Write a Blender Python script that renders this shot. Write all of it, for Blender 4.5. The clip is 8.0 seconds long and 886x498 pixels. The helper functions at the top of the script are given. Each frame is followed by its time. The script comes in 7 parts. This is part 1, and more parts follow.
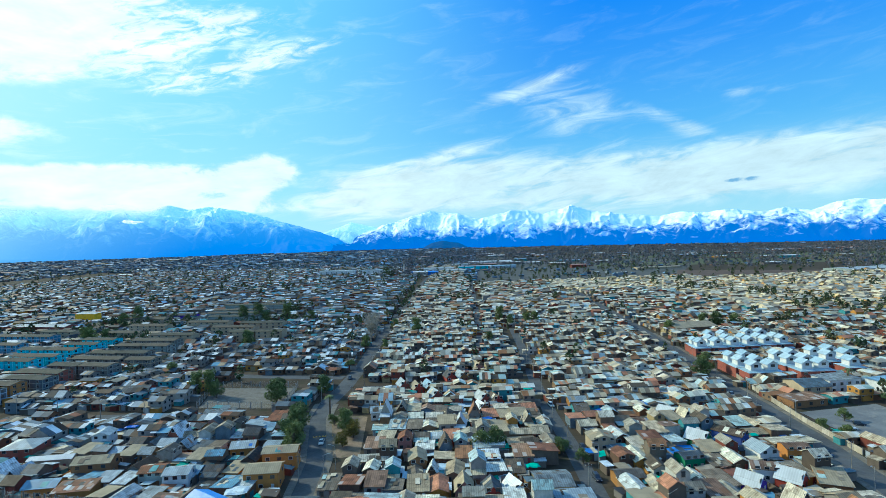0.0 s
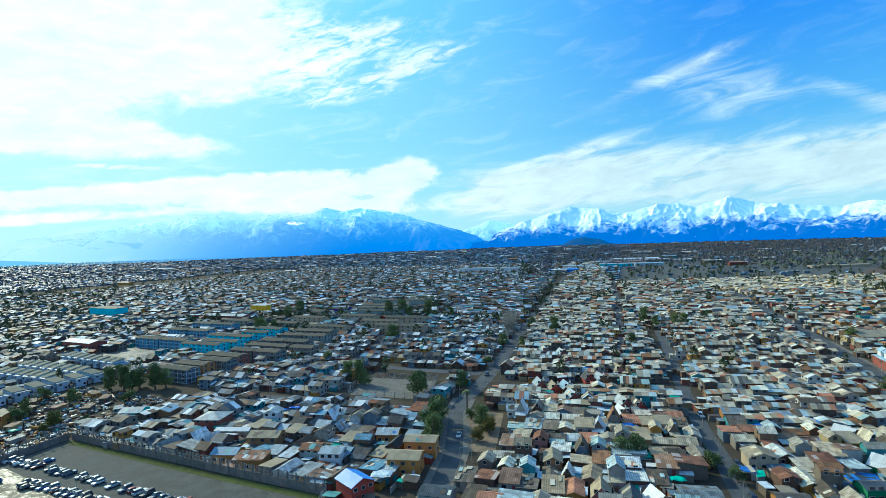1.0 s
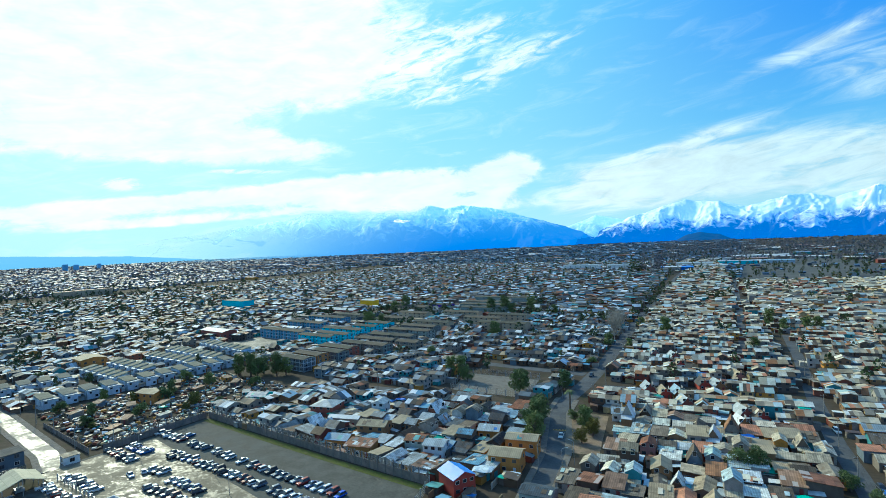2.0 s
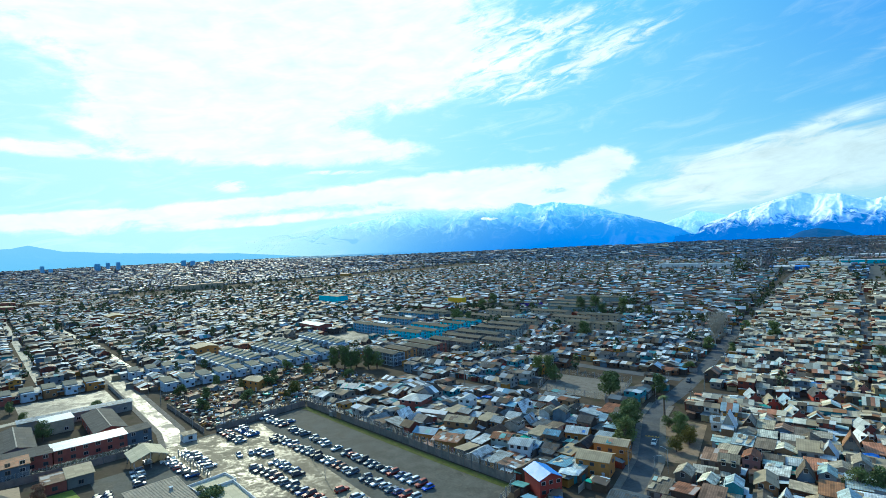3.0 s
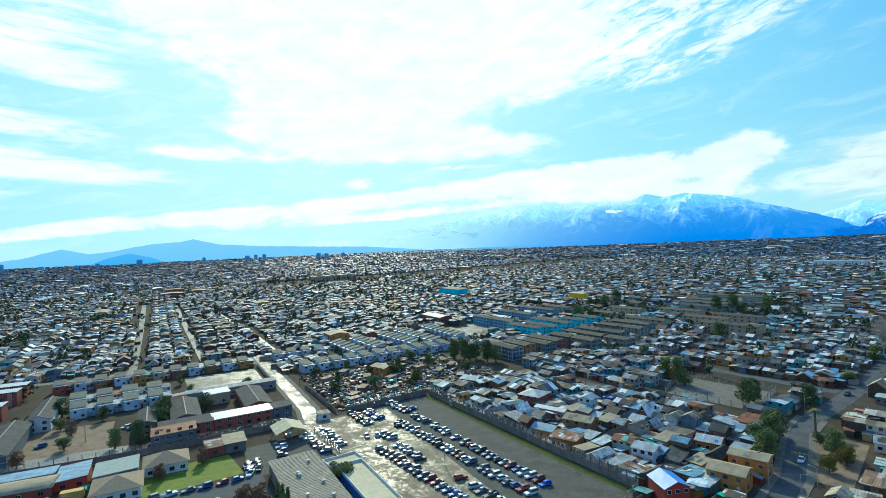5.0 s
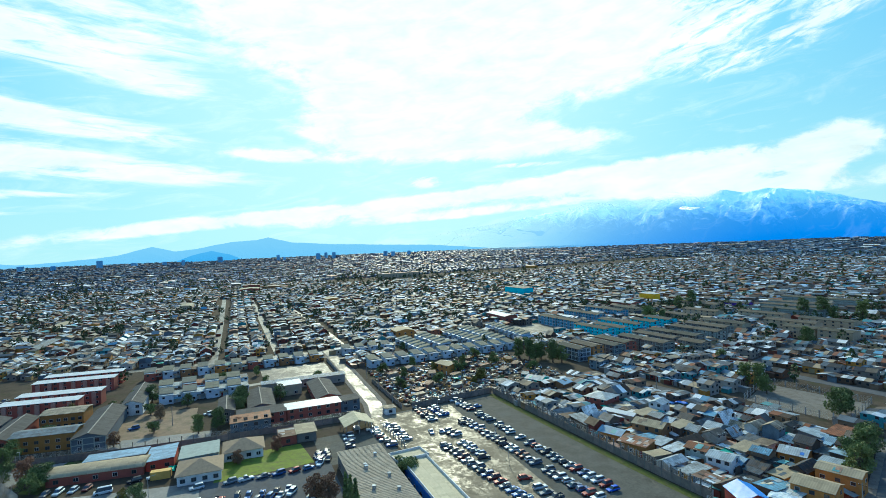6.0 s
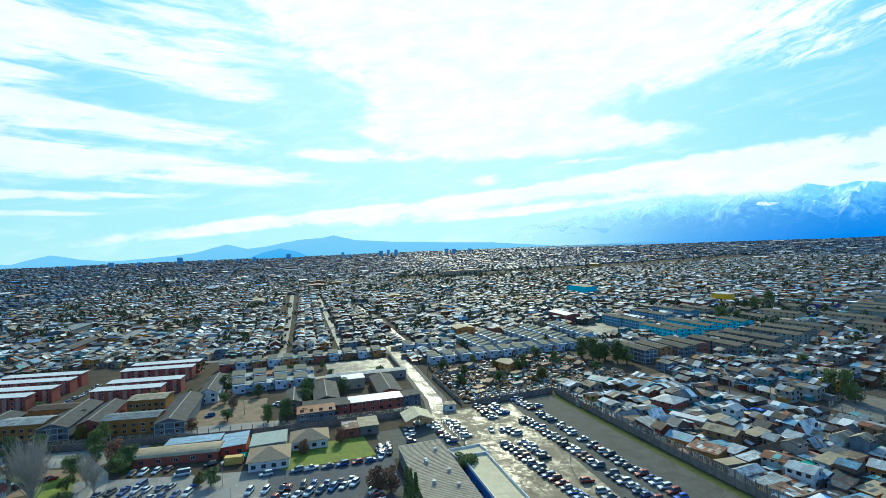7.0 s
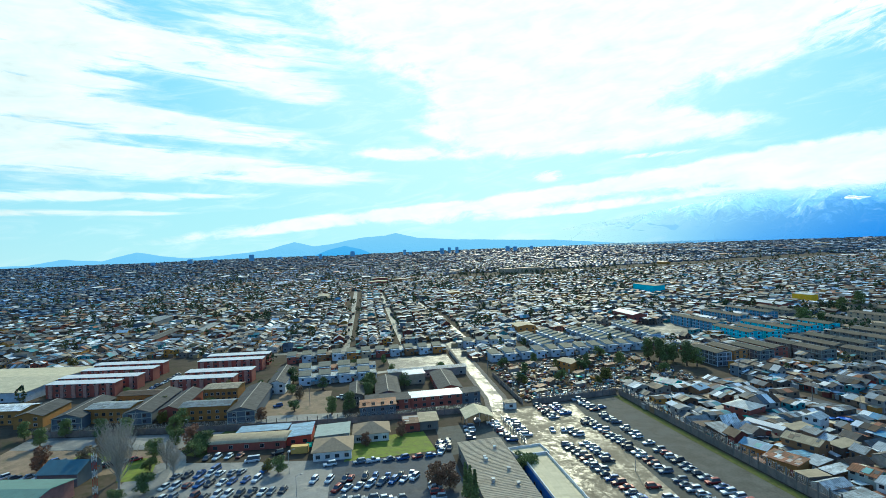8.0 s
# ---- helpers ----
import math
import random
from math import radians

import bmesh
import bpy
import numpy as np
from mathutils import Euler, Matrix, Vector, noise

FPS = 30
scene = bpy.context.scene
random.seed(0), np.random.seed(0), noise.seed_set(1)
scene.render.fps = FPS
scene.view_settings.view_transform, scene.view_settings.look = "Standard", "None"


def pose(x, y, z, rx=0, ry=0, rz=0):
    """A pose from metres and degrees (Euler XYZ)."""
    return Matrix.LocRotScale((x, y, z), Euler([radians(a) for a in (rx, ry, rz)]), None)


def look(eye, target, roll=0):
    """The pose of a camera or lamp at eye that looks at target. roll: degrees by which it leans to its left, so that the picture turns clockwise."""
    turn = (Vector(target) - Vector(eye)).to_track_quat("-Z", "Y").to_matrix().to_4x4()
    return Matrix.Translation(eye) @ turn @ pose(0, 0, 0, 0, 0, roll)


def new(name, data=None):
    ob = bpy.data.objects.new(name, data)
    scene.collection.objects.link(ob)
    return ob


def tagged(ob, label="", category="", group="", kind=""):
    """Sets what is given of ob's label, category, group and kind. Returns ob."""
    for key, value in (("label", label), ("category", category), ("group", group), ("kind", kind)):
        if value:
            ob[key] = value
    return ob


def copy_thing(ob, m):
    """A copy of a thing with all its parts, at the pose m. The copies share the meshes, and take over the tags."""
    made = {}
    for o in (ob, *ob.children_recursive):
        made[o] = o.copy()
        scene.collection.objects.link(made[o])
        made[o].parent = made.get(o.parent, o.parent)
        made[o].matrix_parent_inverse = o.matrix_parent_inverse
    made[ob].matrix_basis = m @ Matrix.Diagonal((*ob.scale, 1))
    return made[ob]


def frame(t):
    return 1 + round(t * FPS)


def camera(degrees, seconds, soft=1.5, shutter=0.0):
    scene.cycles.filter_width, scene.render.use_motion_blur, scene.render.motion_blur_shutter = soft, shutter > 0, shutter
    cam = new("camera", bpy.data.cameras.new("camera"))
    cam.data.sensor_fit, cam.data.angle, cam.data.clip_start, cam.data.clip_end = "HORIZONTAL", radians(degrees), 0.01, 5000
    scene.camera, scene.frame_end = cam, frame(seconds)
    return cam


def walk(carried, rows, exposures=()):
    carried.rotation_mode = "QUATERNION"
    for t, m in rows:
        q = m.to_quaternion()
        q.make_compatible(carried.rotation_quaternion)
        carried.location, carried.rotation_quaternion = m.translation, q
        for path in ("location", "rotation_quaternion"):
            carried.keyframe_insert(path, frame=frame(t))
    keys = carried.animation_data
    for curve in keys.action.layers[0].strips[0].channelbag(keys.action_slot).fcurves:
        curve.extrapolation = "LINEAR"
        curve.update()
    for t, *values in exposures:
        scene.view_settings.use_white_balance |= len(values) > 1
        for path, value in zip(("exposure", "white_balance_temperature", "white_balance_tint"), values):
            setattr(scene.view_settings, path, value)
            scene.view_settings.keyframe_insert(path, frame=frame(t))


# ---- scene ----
# The plan of the town is drawn on a square grid, in metres from the point below the camera, and laid out on the ground by spot().
LENS, SECONDS = 79.21, 8.0
SUN_YAW, SUN_HEIGHT = 60.0, 29.0


def fly(x, y, z, yaw, pitch, roll):
    return pose(x, y, z, 90 + pitch, 0, yaw) @ pose(0, 0, 0, 0, 0, roll)


cam = camera(LENS, SECONDS, soft=0.7)
PATH = [
    (0, fly(0.00, 0.00, 69.54, 0.012, -0.683, -1.710)),
    (0.5, fly(0.85, -0.78, 69.95, 7.652, -0.622, -1.997)),
    (1, fly(1.65, -1.48, 70.35, 14.742, -0.496, -2.217)),
    (1.5, fly(2.37, -2.11, 70.69, 20.597, -0.484, -2.423)),
    (3, fly(4.12, -3.55, 71.49, 35.101, -0.278, -2.521)),
    (3.5, fly(4.58, -3.88, 71.67, 39.316, -0.316, -2.561)),
    (4, fly(4.97, -4.14, 71.83, 42.106, -0.317, -2.425)),
    (4.5, fly(5.28, -4.32, 71.94, 44.778, -0.383, -2.450)),
    (6, fly(5.84, -4.42, 72.05, 54.834, -0.302, -2.298)),
    (6.5, fly(5.89, -4.31, 72.02, 58.232, -0.273, -2.405)),
    (7, fly(5.88, -4.12, 71.94, 61.350, -0.293, -2.272)),
    (7.5, fly(5.79, -3.86, 71.82, 64.583, -0.254, -2.282)),
    (8, fly(5.65, -3.51, 71.67, 67.864, -0.300, -2.296)),
]
walk(cam, PATH, [(0, 0.0, 5750, -6), (3, 0.0, 5880, -6), (8, 0.0, 6080, -6)])

# ---- sky, sun ----


def link(nt, out, into):
    nt.links.new(out, into)


def node(nt, kind):
    return nt.nodes.new(kind)


def fill(nt, socket, value):
    if isinstance(value, bpy.types.NodeSocket):
        nt.links.new(value, socket)
    elif isinstance(value, (tuple, list)) and len(value) == 3 and socket.type == "RGBA":
        socket.default_value = (*value, 1)
    else:
        socket.default_value = value


def calc(nt, op, a, b=0.0, c=0.0, clamp=False):
    n = node(nt, "ShaderNodeMath")
    n.operation, n.use_clamp = op, clamp
    for k, v in enumerate((a, b, c)):
        fill(nt, n.inputs[k], v)
    return n.outputs[0]


def blend(nt, fac, a, b, how="MIX"):
    n = node(nt, "ShaderNodeMix")
    n.data_type, n.blend_type = "RGBA", how
    fill(nt, n.inputs[0], fac), fill(nt, n.inputs[6], a), fill(nt, n.inputs[7], b)
    return n.outputs[2]


def span(nt, v, a, b, lo=0.0, hi=1.0, smooth=False):
    n = node(nt, "ShaderNodeMapRange")
    n.interpolation_type = "SMOOTHSTEP" if smooth else "LINEAR"
    for k, x in enumerate((v, a, b, lo, hi)):
        fill(nt, n.inputs[k], x)
    return n.outputs[0]


def grain(nt, vector, scale, detail=4.0, rough=0.55, warp=0.0):
    n = node(nt, "ShaderNodeTexNoise")
    fill(nt, n.inputs["Vector"], vector)
    for key, x in (("Scale", scale), ("Detail", detail), ("Roughness", rough), ("Distortion", warp)):
        n.inputs[key].default_value = x
    return n.outputs["Fac"]


def xyz(nt, x, y, z):
    n = node(nt, "ShaderNodeCombineXYZ")
    for k, v in enumerate((x, y, z)):
        fill(nt, n.inputs[k], v)
    return n.outputs[0]


# banks of cloud: yaw, height in degrees, half width, half height, lean, thickness
MASS = [(55, 22, 21, 6.2, 0.04, 1.5), (57, 13.6, 11, 3.6, -0.05, 1.2), (72, 9.9, 6, 0.7, 0.04, 0.75), (49, 10.6, 12, 1.6, 0.03, 1.0), (38, 19.5, 5, 4.0, 0.2, 0.7), (60, 30, 40, 5, 0.0, 0.8)]
FLECKS = [(31, 17.0, 7, 1.8, -0.05, 0.50), (24, 20.4, 8, 1.8, -0.2, 0.50), (16.5, 19.0, 5.5, 1.1, -0.25, 0.46), (34, 21.5, 8, 2.4, -0.1, 0.55), (23, 16.0, 6, 1.0, -0.2, 0.36), (56.4, 6.9, 1.6, 0.6, 0.0, 0.8), (46, 8.2, 4, 0.25, 0.0, 0.5)]
BAND = [(33, 6.2, 13.5, 1.55, -0.06, 1.25), (19.0, 7.2, 2.9, 2.0, -0.25, 1.1), (58, 4.6, 16, 0.85, -0.09, 0.9), (82, 2.9, 14, 0.7, -0.10, 0.8), (56, 3.2, 14, 0.5, -0.06, 0.6), (24, 4.2, 10, 0.9, 0.0, 0.75)]
EAST = [(-12, 5.6, 23, 2.9, 0.0, 0.80), (-36, 6.6, 16, 2.3, -0.04, 0.85), (4, 5.8, 9, 2.1, -0.18, 0.85), (-1, 9.3, 5, 0.7, -0.22, 0.42), (-9.6, 15.6, 7, 0.75, -0.29, 0.42), (-14.5, 12.8, 5.5, 2.5, 0.15, 0.44), (-24, 10.8, 3.2, 0.9, 0.5, 0.42), (-30, 13.0, 4, 0.5, 0.05, 0.3)]
STRIPES = [(92, 18.4, 15, 1.7, 0.22, 0.85), (92, 12.3, 13, 1.15, 0.10, 0.95), (93, 8.7, 18, 1.35, 0.06, 1.05), (101, 5.7, 13, 0.42, -0.01, 0.85), (103, 4.2, 11, 0.28, 0.0, 0.7), (106, 13, 9, 6.5, 0.0, 0.6), (84, 21, 9, 3.0, 0.2, 0.6), (112, 20, 14, 6, 0, 0.7)]


def make_sky():
    world = bpy.data.worlds.new("sky")
    scene.world, world.use_nodes = world, True
    nt = world.node_tree
    nt.nodes.clear()
    way = node(nt, "ShaderNodeTexCoord").outputs["Generated"]
    part_xyz = node(nt, "ShaderNodeSeparateXYZ")
    link(nt, way, part_xyz.inputs[0])
    x, y, z = part_xyz.outputs
    yaw = calc(nt, "MULTIPLY", calc(nt, "ARCTAN2", calc(nt, "MULTIPLY", x, -1.0), y), 180 / math.pi)
    high = calc(nt, "MULTIPLY", calc(nt, "ARCSINE", z), 180 / math.pi)

    def flow(across, along, lean, depth):
        """Sky coordinates stretched along streaks that lean by so much."""
        return xyz(nt, calc(nt, "MULTIPLY", yaw, along), calc(nt, "MULTIPLY", calc(nt, "MULTIPLY_ADD", yaw, -lean, high), across), depth)

    tuft = grain(nt, flow(0.26, 0.12, 0.0, 0.0), 2.0, 11.0, 0.62, 0.35)
    fleck = grain(nt, flow(0.55, 0.16, -0.24, 3.0), 2.2, 9.0, 0.66, 0.5)
    strand = grain(nt, flow(0.50, 0.07, 0.05, 6.0), 2.0, 9.0, 0.62, 0.45)
    feather = grain(nt, flow(0.30, 0.075, -0.12, 9.0), 2.2, 10.0, 0.62, 0.8)

    def density(banks):
        total = None
        for a, h, wa, wh, lean, thick in banks:
            u = calc(nt, "DIVIDE", calc(nt, "SUBTRACT", yaw, a), wa)
            v = calc(nt, "DIVIDE", calc(nt, "SUBTRACT", calc(nt, "SUBTRACT", high, h), calc(nt, "MULTIPLY", calc(nt, "SUBTRACT", yaw, a), lean)), wh)
            r2 = calc(nt, "MULTIPLY_ADD", u, u, calc(nt, "MULTIPLY", v, v))
            g = calc(nt, "MULTIPLY", calc(nt, "EXPONENT", calc(nt, "MULTIPLY", calc(nt, "POWER", r2, 1.35), -0.75)), thick)
            total = g if total is None else calc(nt, "ADD", total, g)
        return total

    def broken(banks, breakup, amount, low, full):
        """How much of the sky these banks cover, once torn by their own kind of breakup."""
        d = density(banks)
        body = calc(nt, "MULTIPLY_ADD", calc(nt, "MULTIPLY", calc(nt, "SUBTRACT", breakup, 0.5), amount), calc(nt, "MULTIPLY_ADD", calc(nt, "MINIMUM", d, 0.8), 1.0, 0.04), d)
        return span(nt, body, low, full, 0.0, 1.0, True)

    both = calc(nt, "MULTIPLY_ADD", tuft, 0.7, calc(nt, "MULTIPLY", fleck, 0.3))
    covers = [broken(MASS, both, 3.0, 0.30, 0.80), broken(FLECKS, fleck, 5.0, 0.12, 0.75), broken(BAND, tuft, 2.6, 0.28, 0.72), broken(EAST, feather, 3.2, 0.10, 0.95), broken(STRIPES, strand, 3.2, 0.25, 0.85)]
    # unseen white veil added overhead and behind, to make skylight less blue
    veil = calc(nt, "MAXIMUM", span(nt, high, 28.0, 48.0, 0.0, 0.22, True), span(nt, calc(nt, "ABSOLUTE", calc(nt, "SUBTRACT", yaw, 35.0)), 86.0, 118.0, 0.0, 0.25, True))
    thin = calc(nt, "MULTIPLY", span(nt, feather, 0.46, 0.75, 0.0, 0.28, True), span(nt, yaw, -8.0, 24.0, 0.35, 1.0))
    cloud = calc(nt, "MAXIMUM", veil, thin)
    for cover in covers:
        cloud = calc(nt, "SUBTRACT", 1.0, calc(nt, "MULTIPLY", calc(nt, "SUBTRACT", 1.0, cloud), calc(nt, "SUBTRACT", 1.0, cover)))
    sky = node(nt, "ShaderNodeTexSky")
    sky.sky_type, sky.sun_disc, sky.altitude = "NISHITA", False, 600.0
    sky.sun_elevation, sky.sun_rotation = radians(SUN_HEIGHT), radians(-SUN_YAW)
    sky.air_density, sky.dust_density, sky.ozone_density = 1.0, 1.2, 2.0
    near_sun = node(nt, "ShaderNodeVectorMath")
    near_sun.operation = "DOT_PRODUCT"
    link(nt, way, near_sun.inputs[0])
    ce = math.cos(radians(SUN_HEIGHT))
    near_sun.inputs[1].default_value = (-math.sin(radians(SUN_YAW)) * ce, math.cos(radians(SUN_YAW)) * ce, math.sin(radians(SUN_HEIGHT)))
    glare = span(nt, near_sun.outputs["Value"], 0.80, 1.0, 0.0, 1.0, True)
    warmth = span(nt, near_sun.outputs["Value"], 0.35, 0.95, 0.0, 1.0, True)
    rise = node(nt, "ShaderNodeValToRGB")
    for k, (h, c) in enumerate([(0, (0.58, 0.88, 1.0)), (5, (0.38, 0.76, 1.0)), (11, (0.16, 0.52, 1.0)), (18, (0.075, 0.36, 1.0)), (26, (0.012, 0.235, 1.0)), (60, (0.03, 0.20, 0.62))]):
        e = rise.color_ramp.elements[k] if k < 2 else rise.color_ramp.elements.new(h / 90)
        e.position, e.color = h / 90, (*c, 1)
    link(nt, calc(nt, "DIVIDE", high, 90.0), rise.inputs[0])
    air = blend(nt, 1.0, sky.outputs[0], (0.05, 0.05, 0.05), "MULTIPLY")
    base = blend(nt, 0.88, air, rise.outputs[0])
    base = blend(nt, calc(nt, "MULTIPLY", warmth, 0.9), base, blend(nt, span(nt, high, 4.0, 22.0), (0.56, 0.93, 1.0), (0.33, 0.80, 1.0)))
    base = blend(nt, calc(nt, "MULTIPLY", glare, 0.4), base, (1.1, 1.2, 1.2))
    lit = blend(nt, warmth, (0.76, 0.91, 1.0), (1.15, 1.2, 1.2))
    shade = span(nt, calc(nt, "ADD", calc(nt, "MULTIPLY", tuft, 0.5), calc(nt, "MULTIPLY", feather, 0.5)), 0.35, 0.62, 0.80, 1.05)
    tint = node(nt, "ShaderNodeVectorMath")
    tint.operation = "SCALE"
    link(nt, lit, tint.inputs[0]), link(nt, shade, tint.inputs["Scale"])
    colour = blend(nt, cloud, base, tint.outputs[0])
    # one small grey cloud over the snowy range
    smoky = broken([(-29.4, 5.05, 1.7, 0.22, -0.02, 0.9)], tuft, 6.0, 0.3, 0.9)
    colour = blend(nt, calc(nt, "MULTIPLY", smoky, 0.75), colour, (0.10, 0.36, 0.68))
    back = node(nt, "ShaderNodeBackground")
    fill(nt, back.inputs[0], colour)
    back.inputs[1].default_value = 1.0
    link(nt, back.outputs[0], node(nt, "ShaderNodeOutputWorld").inputs[0])


make_sky()
sun_lamp = bpy.data.lights.new("sun", "SUN")
sun_lamp.energy, sun_lamp.angle, sun_lamp.color = 4.2, radians(0.6), (1.0, 0.90, 0.68)
sun = new("sun", sun_lamp)
sun.matrix_world = look((-300 * math.sin(radians(SUN_YAW)), 300 * math.cos(radians(SUN_YAW)), 300 * math.tan(radians(SUN_HEIGHT))), (0, 0, 0))

# ---- materials ----


def surface(name, palette, rough=0.85, metal=0.0, wear=0.3, size=0.6, bump=0.15, sheets=0.0, island=False, world=False, spec=0.3, stain=None):
    """A weathered surface: one of the palette's colours for each piece, with broad stains and fine grain; sheets: the width of roof sheets."""
    m = bpy.data.materials.new(name)
    m.use_nodes = True
    nt = m.node_tree
    bsdf = nt.nodes["Principled BSDF"]
    geo = node(nt, "ShaderNodeNewGeometry")
    one = node(nt, "ShaderNodeObjectInfo")
    place = geo.outputs["Position"] if (island or world) else node(nt, "ShaderNodeTexCoord").outputs["Object"]
    chance = geo.outputs["Random Per Island"] if island else one.outputs["Random"]
    shifted = node(nt, "ShaderNodeVectorMath")
    shifted.operation = "ADD"
    link(nt, place, shifted.inputs[0])
    if not (island or world):
        link(nt, xyz(nt, calc(nt, "MULTIPLY", chance, 91.0), calc(nt, "MULTIPLY", chance, 57.0), 0.0), shifted.inputs[1])
    ramp = node(nt, "ShaderNodeValToRGB")
    ramp.color_ramp.interpolation = "CONSTANT"
    steps = ramp.color_ramp.elements
    for k, c in enumerate(palette):
        e = steps[k] if k < 2 else steps.new(k / len(palette))
        e.position, e.color = k / len(palette), (*c, 1)
    if len(palette) == 1:
        steps[1].position, steps[1].color = 1.0, (*palette[0], 1)
    link(nt, chance, ramp.inputs[0])
    broad = grain(nt, shifted.outputs[0], size, 4.0, 0.6, 0.3)
    fine = grain(nt, shifted.outputs[0], size * 9, 3.0, 0.6)
    light = calc(nt, "ADD", span(nt, broad, 0.3, 0.7, 1 - wear, 1 + wear), span(nt, fine, 0.3, 0.7, -wear * 0.4, wear * 0.4))
    if sheets:  # every sheet of the roof has aged in its own way
        cut, dice = node(nt, "ShaderNodeSeparateXYZ"), node(nt, "ShaderNodeTexWhiteNoise")
        link(nt, shifted.outputs[0], cut.inputs[0])
        link(nt, xyz(nt, calc(nt, "FLOOR", calc(nt, "DIVIDE", cut.outputs[0], 1.25)), calc(nt, "FLOOR", calc(nt, "DIVIDE", cut.outputs[1], 2.3)), chance), dice.inputs["Vector"])
        light = calc(nt, "MULTIPLY", light, span(nt, dice.outputs["Value"], 0.0, 1.0, 1 - sheets, 1 + sheets))
        rib = calc(nt, "FRACT", calc(nt, "DIVIDE", cut.outputs[0], 0.625))
        light = calc(nt, "MULTIPLY", light, span(nt, calc(nt, "ABSOLUTE", calc(nt, "SUBTRACT", rib, 0.5)), 0.22, 0.34, 1.04 - min(0.22, 0.9 * sheets), 1.04, True))
        lap = calc(nt, "FRACT", calc(nt, "DIVIDE", cut.outputs[1], 2.3))
        light = calc(nt, "MULTIPLY", light, span(nt, lap, 0.0, 0.05, 0.7, 1.0))
    tint = node(nt, "ShaderNodeVectorMath")
    tint.operation = "SCALE"
    link(nt, ramp.outputs[0], tint.inputs[0]), link(nt, light, tint.inputs["Scale"])
    colour = tint.outputs[0]
    if sheets > 0.3:
        odd = node(nt, "ShaderNodeSeparateColor")
        link(nt, dice.outputs["Color"], odd.inputs[0])
        colour = blend(nt, calc(nt, "MULTIPLY", calc(nt, "GREATER_THAN", odd.outputs[0], 0.92), 0.6), colour, (0.46, 0.46, 0.44))
        colour = blend(nt, calc(nt, "MULTIPLY", calc(nt, "LESS_THAN", odd.outputs[0], 0.08), 0.6), colour, (0.22, 0.12, 0.07))
    if stain:
        patch = span(nt, grain(nt, shifted.outputs[0], size * 1.7, 5.0, 0.65, 0.5), 0.52, 0.68, 0.0, 0.75, True)
        colour = blend(nt, patch, colour, stain)
    link(nt, colour, bsdf.inputs["Base Color"])
    fill(nt, bsdf.inputs["Roughness"], span(nt, broad, 0.3, 0.7, max(rough - 0.12, 0.03), min(rough + 0.1, 1.0)))
    bsdf.inputs["Metallic"].default_value = metal
    bsdf.inputs["Specular IOR Level"].default_value = spec
    if bump:
        b = node(nt, "ShaderNodeBump")
        b.inputs["Strength"].default_value, b.inputs["Distance"].default_value = bump, 0.05
        link(nt, fine, b.inputs["Height"]), link(nt, b.outputs[0], bsdf.inputs["Normal"])
    return m


PAINT = [(0.17, 0.08, 0.04), (0.19, 0.165, 0.135), (0.10, 0.065, 0.045), (0.22, 0.075, 0.045), (0.33, 0.30, 0.25), (0.13, 0.10, 0.075), (0.46, 0.44, 0.39), (0.25, 0.15, 0.075), (0.17, 0.045, 0.03), (0.34, 0.26, 0.13), (0.08, 0.06, 0.045), (0.13, 0.17, 0.20), (0.15, 0.12, 0.09), (0.22, 0.195, 0.165), (0.06, 0.24, 0.26), (0.10, 0.06, 0.035), (0.28, 0.26, 0.23), (0.42, 0.20, 0.04), (0.20, 0.13, 0.08), (0.12, 0.095, 0.075)]
# mixed west roof colours, with the blue cast of shade put in
WEST_SHADED = [(0.09, 0.11, 0.13), (0.17, 0.20, 0.22), (0.05, 0.055, 0.065), (0.27, 0.31, 0.33), (0.11, 0.08, 0.06), (0.36, 0.40, 0.42), (0.08, 0.05, 0.035), (0.19, 0.15, 0.11), (0.44, 0.49, 0.52), (0.10, 0.14, 0.17), (0.21, 0.08, 0.04), (0.035, 0.037, 0.04), (0.30, 0.25, 0.18), (0.12, 0.27, 0.38), (0.58, 0.62, 0.64), (0.14, 0.17, 0.19), (0.06, 0.08, 0.10), (0.07, 0.22, 0.24), (0.12, 0.11, 0.10), (0.23, 0.26, 0.27)]
# mixed east roof colours, warmed and brightened to look sunlit
EAST_SUNLIT = [(0.45, 0.38, 0.26), (0.261, 0.223, 0.171), (0.569, 0.492, 0.351), (0.356, 0.279, 0.18), (0.641, 0.569, 0.442), (0.154, 0.128, 0.1), (0.498, 0.402, 0.271), (0.296, 0.145, 0.0702), (0.593, 0.604, 0.561), (0.391, 0.335, 0.251), (0.213, 0.168, 0.121), (0.545, 0.48, 0.371), (0.356, 0.469, 0.442), (0.426, 0.19, 0.11), (0.404, 0.492, 0.502), (0.686, 0.647, 0.502), (0.107, 0.0838, 0.0602), (0.332, 0.302, 0.241)]
M = {}
M["roof"] = surface("zinc_sheet", WEST_SHADED, 0.65, 0.0, 0.30, 0.5, 0.2, 0.30, stain=(0.10, 0.065, 0.04), spec=0.15)
M["roof_east"] = surface("sunlit_zinc_sheet", EAST_SUNLIT, 0.75, 0.0, 0.26, 0.5, 0.2, 0.30, stain=(0.16, 0.11, 0.07), spec=0.2)
M["roof_pale"] = surface("bare_zinc", [(0.30, 0.36, 0.40), (0.25, 0.31, 0.36), (0.38, 0.42, 0.43), (0.20, 0.33, 0.44)], 0.65, 0.0, 0.15, 0.5, 0.12, 0.22, spec=0.35)
M["roof_white"] = surface("white_sheet", [(0.54, 0.56, 0.57)], 0.5, 0.0, 0.08, 0.4, 0.05, 0.1, spec=0.3)
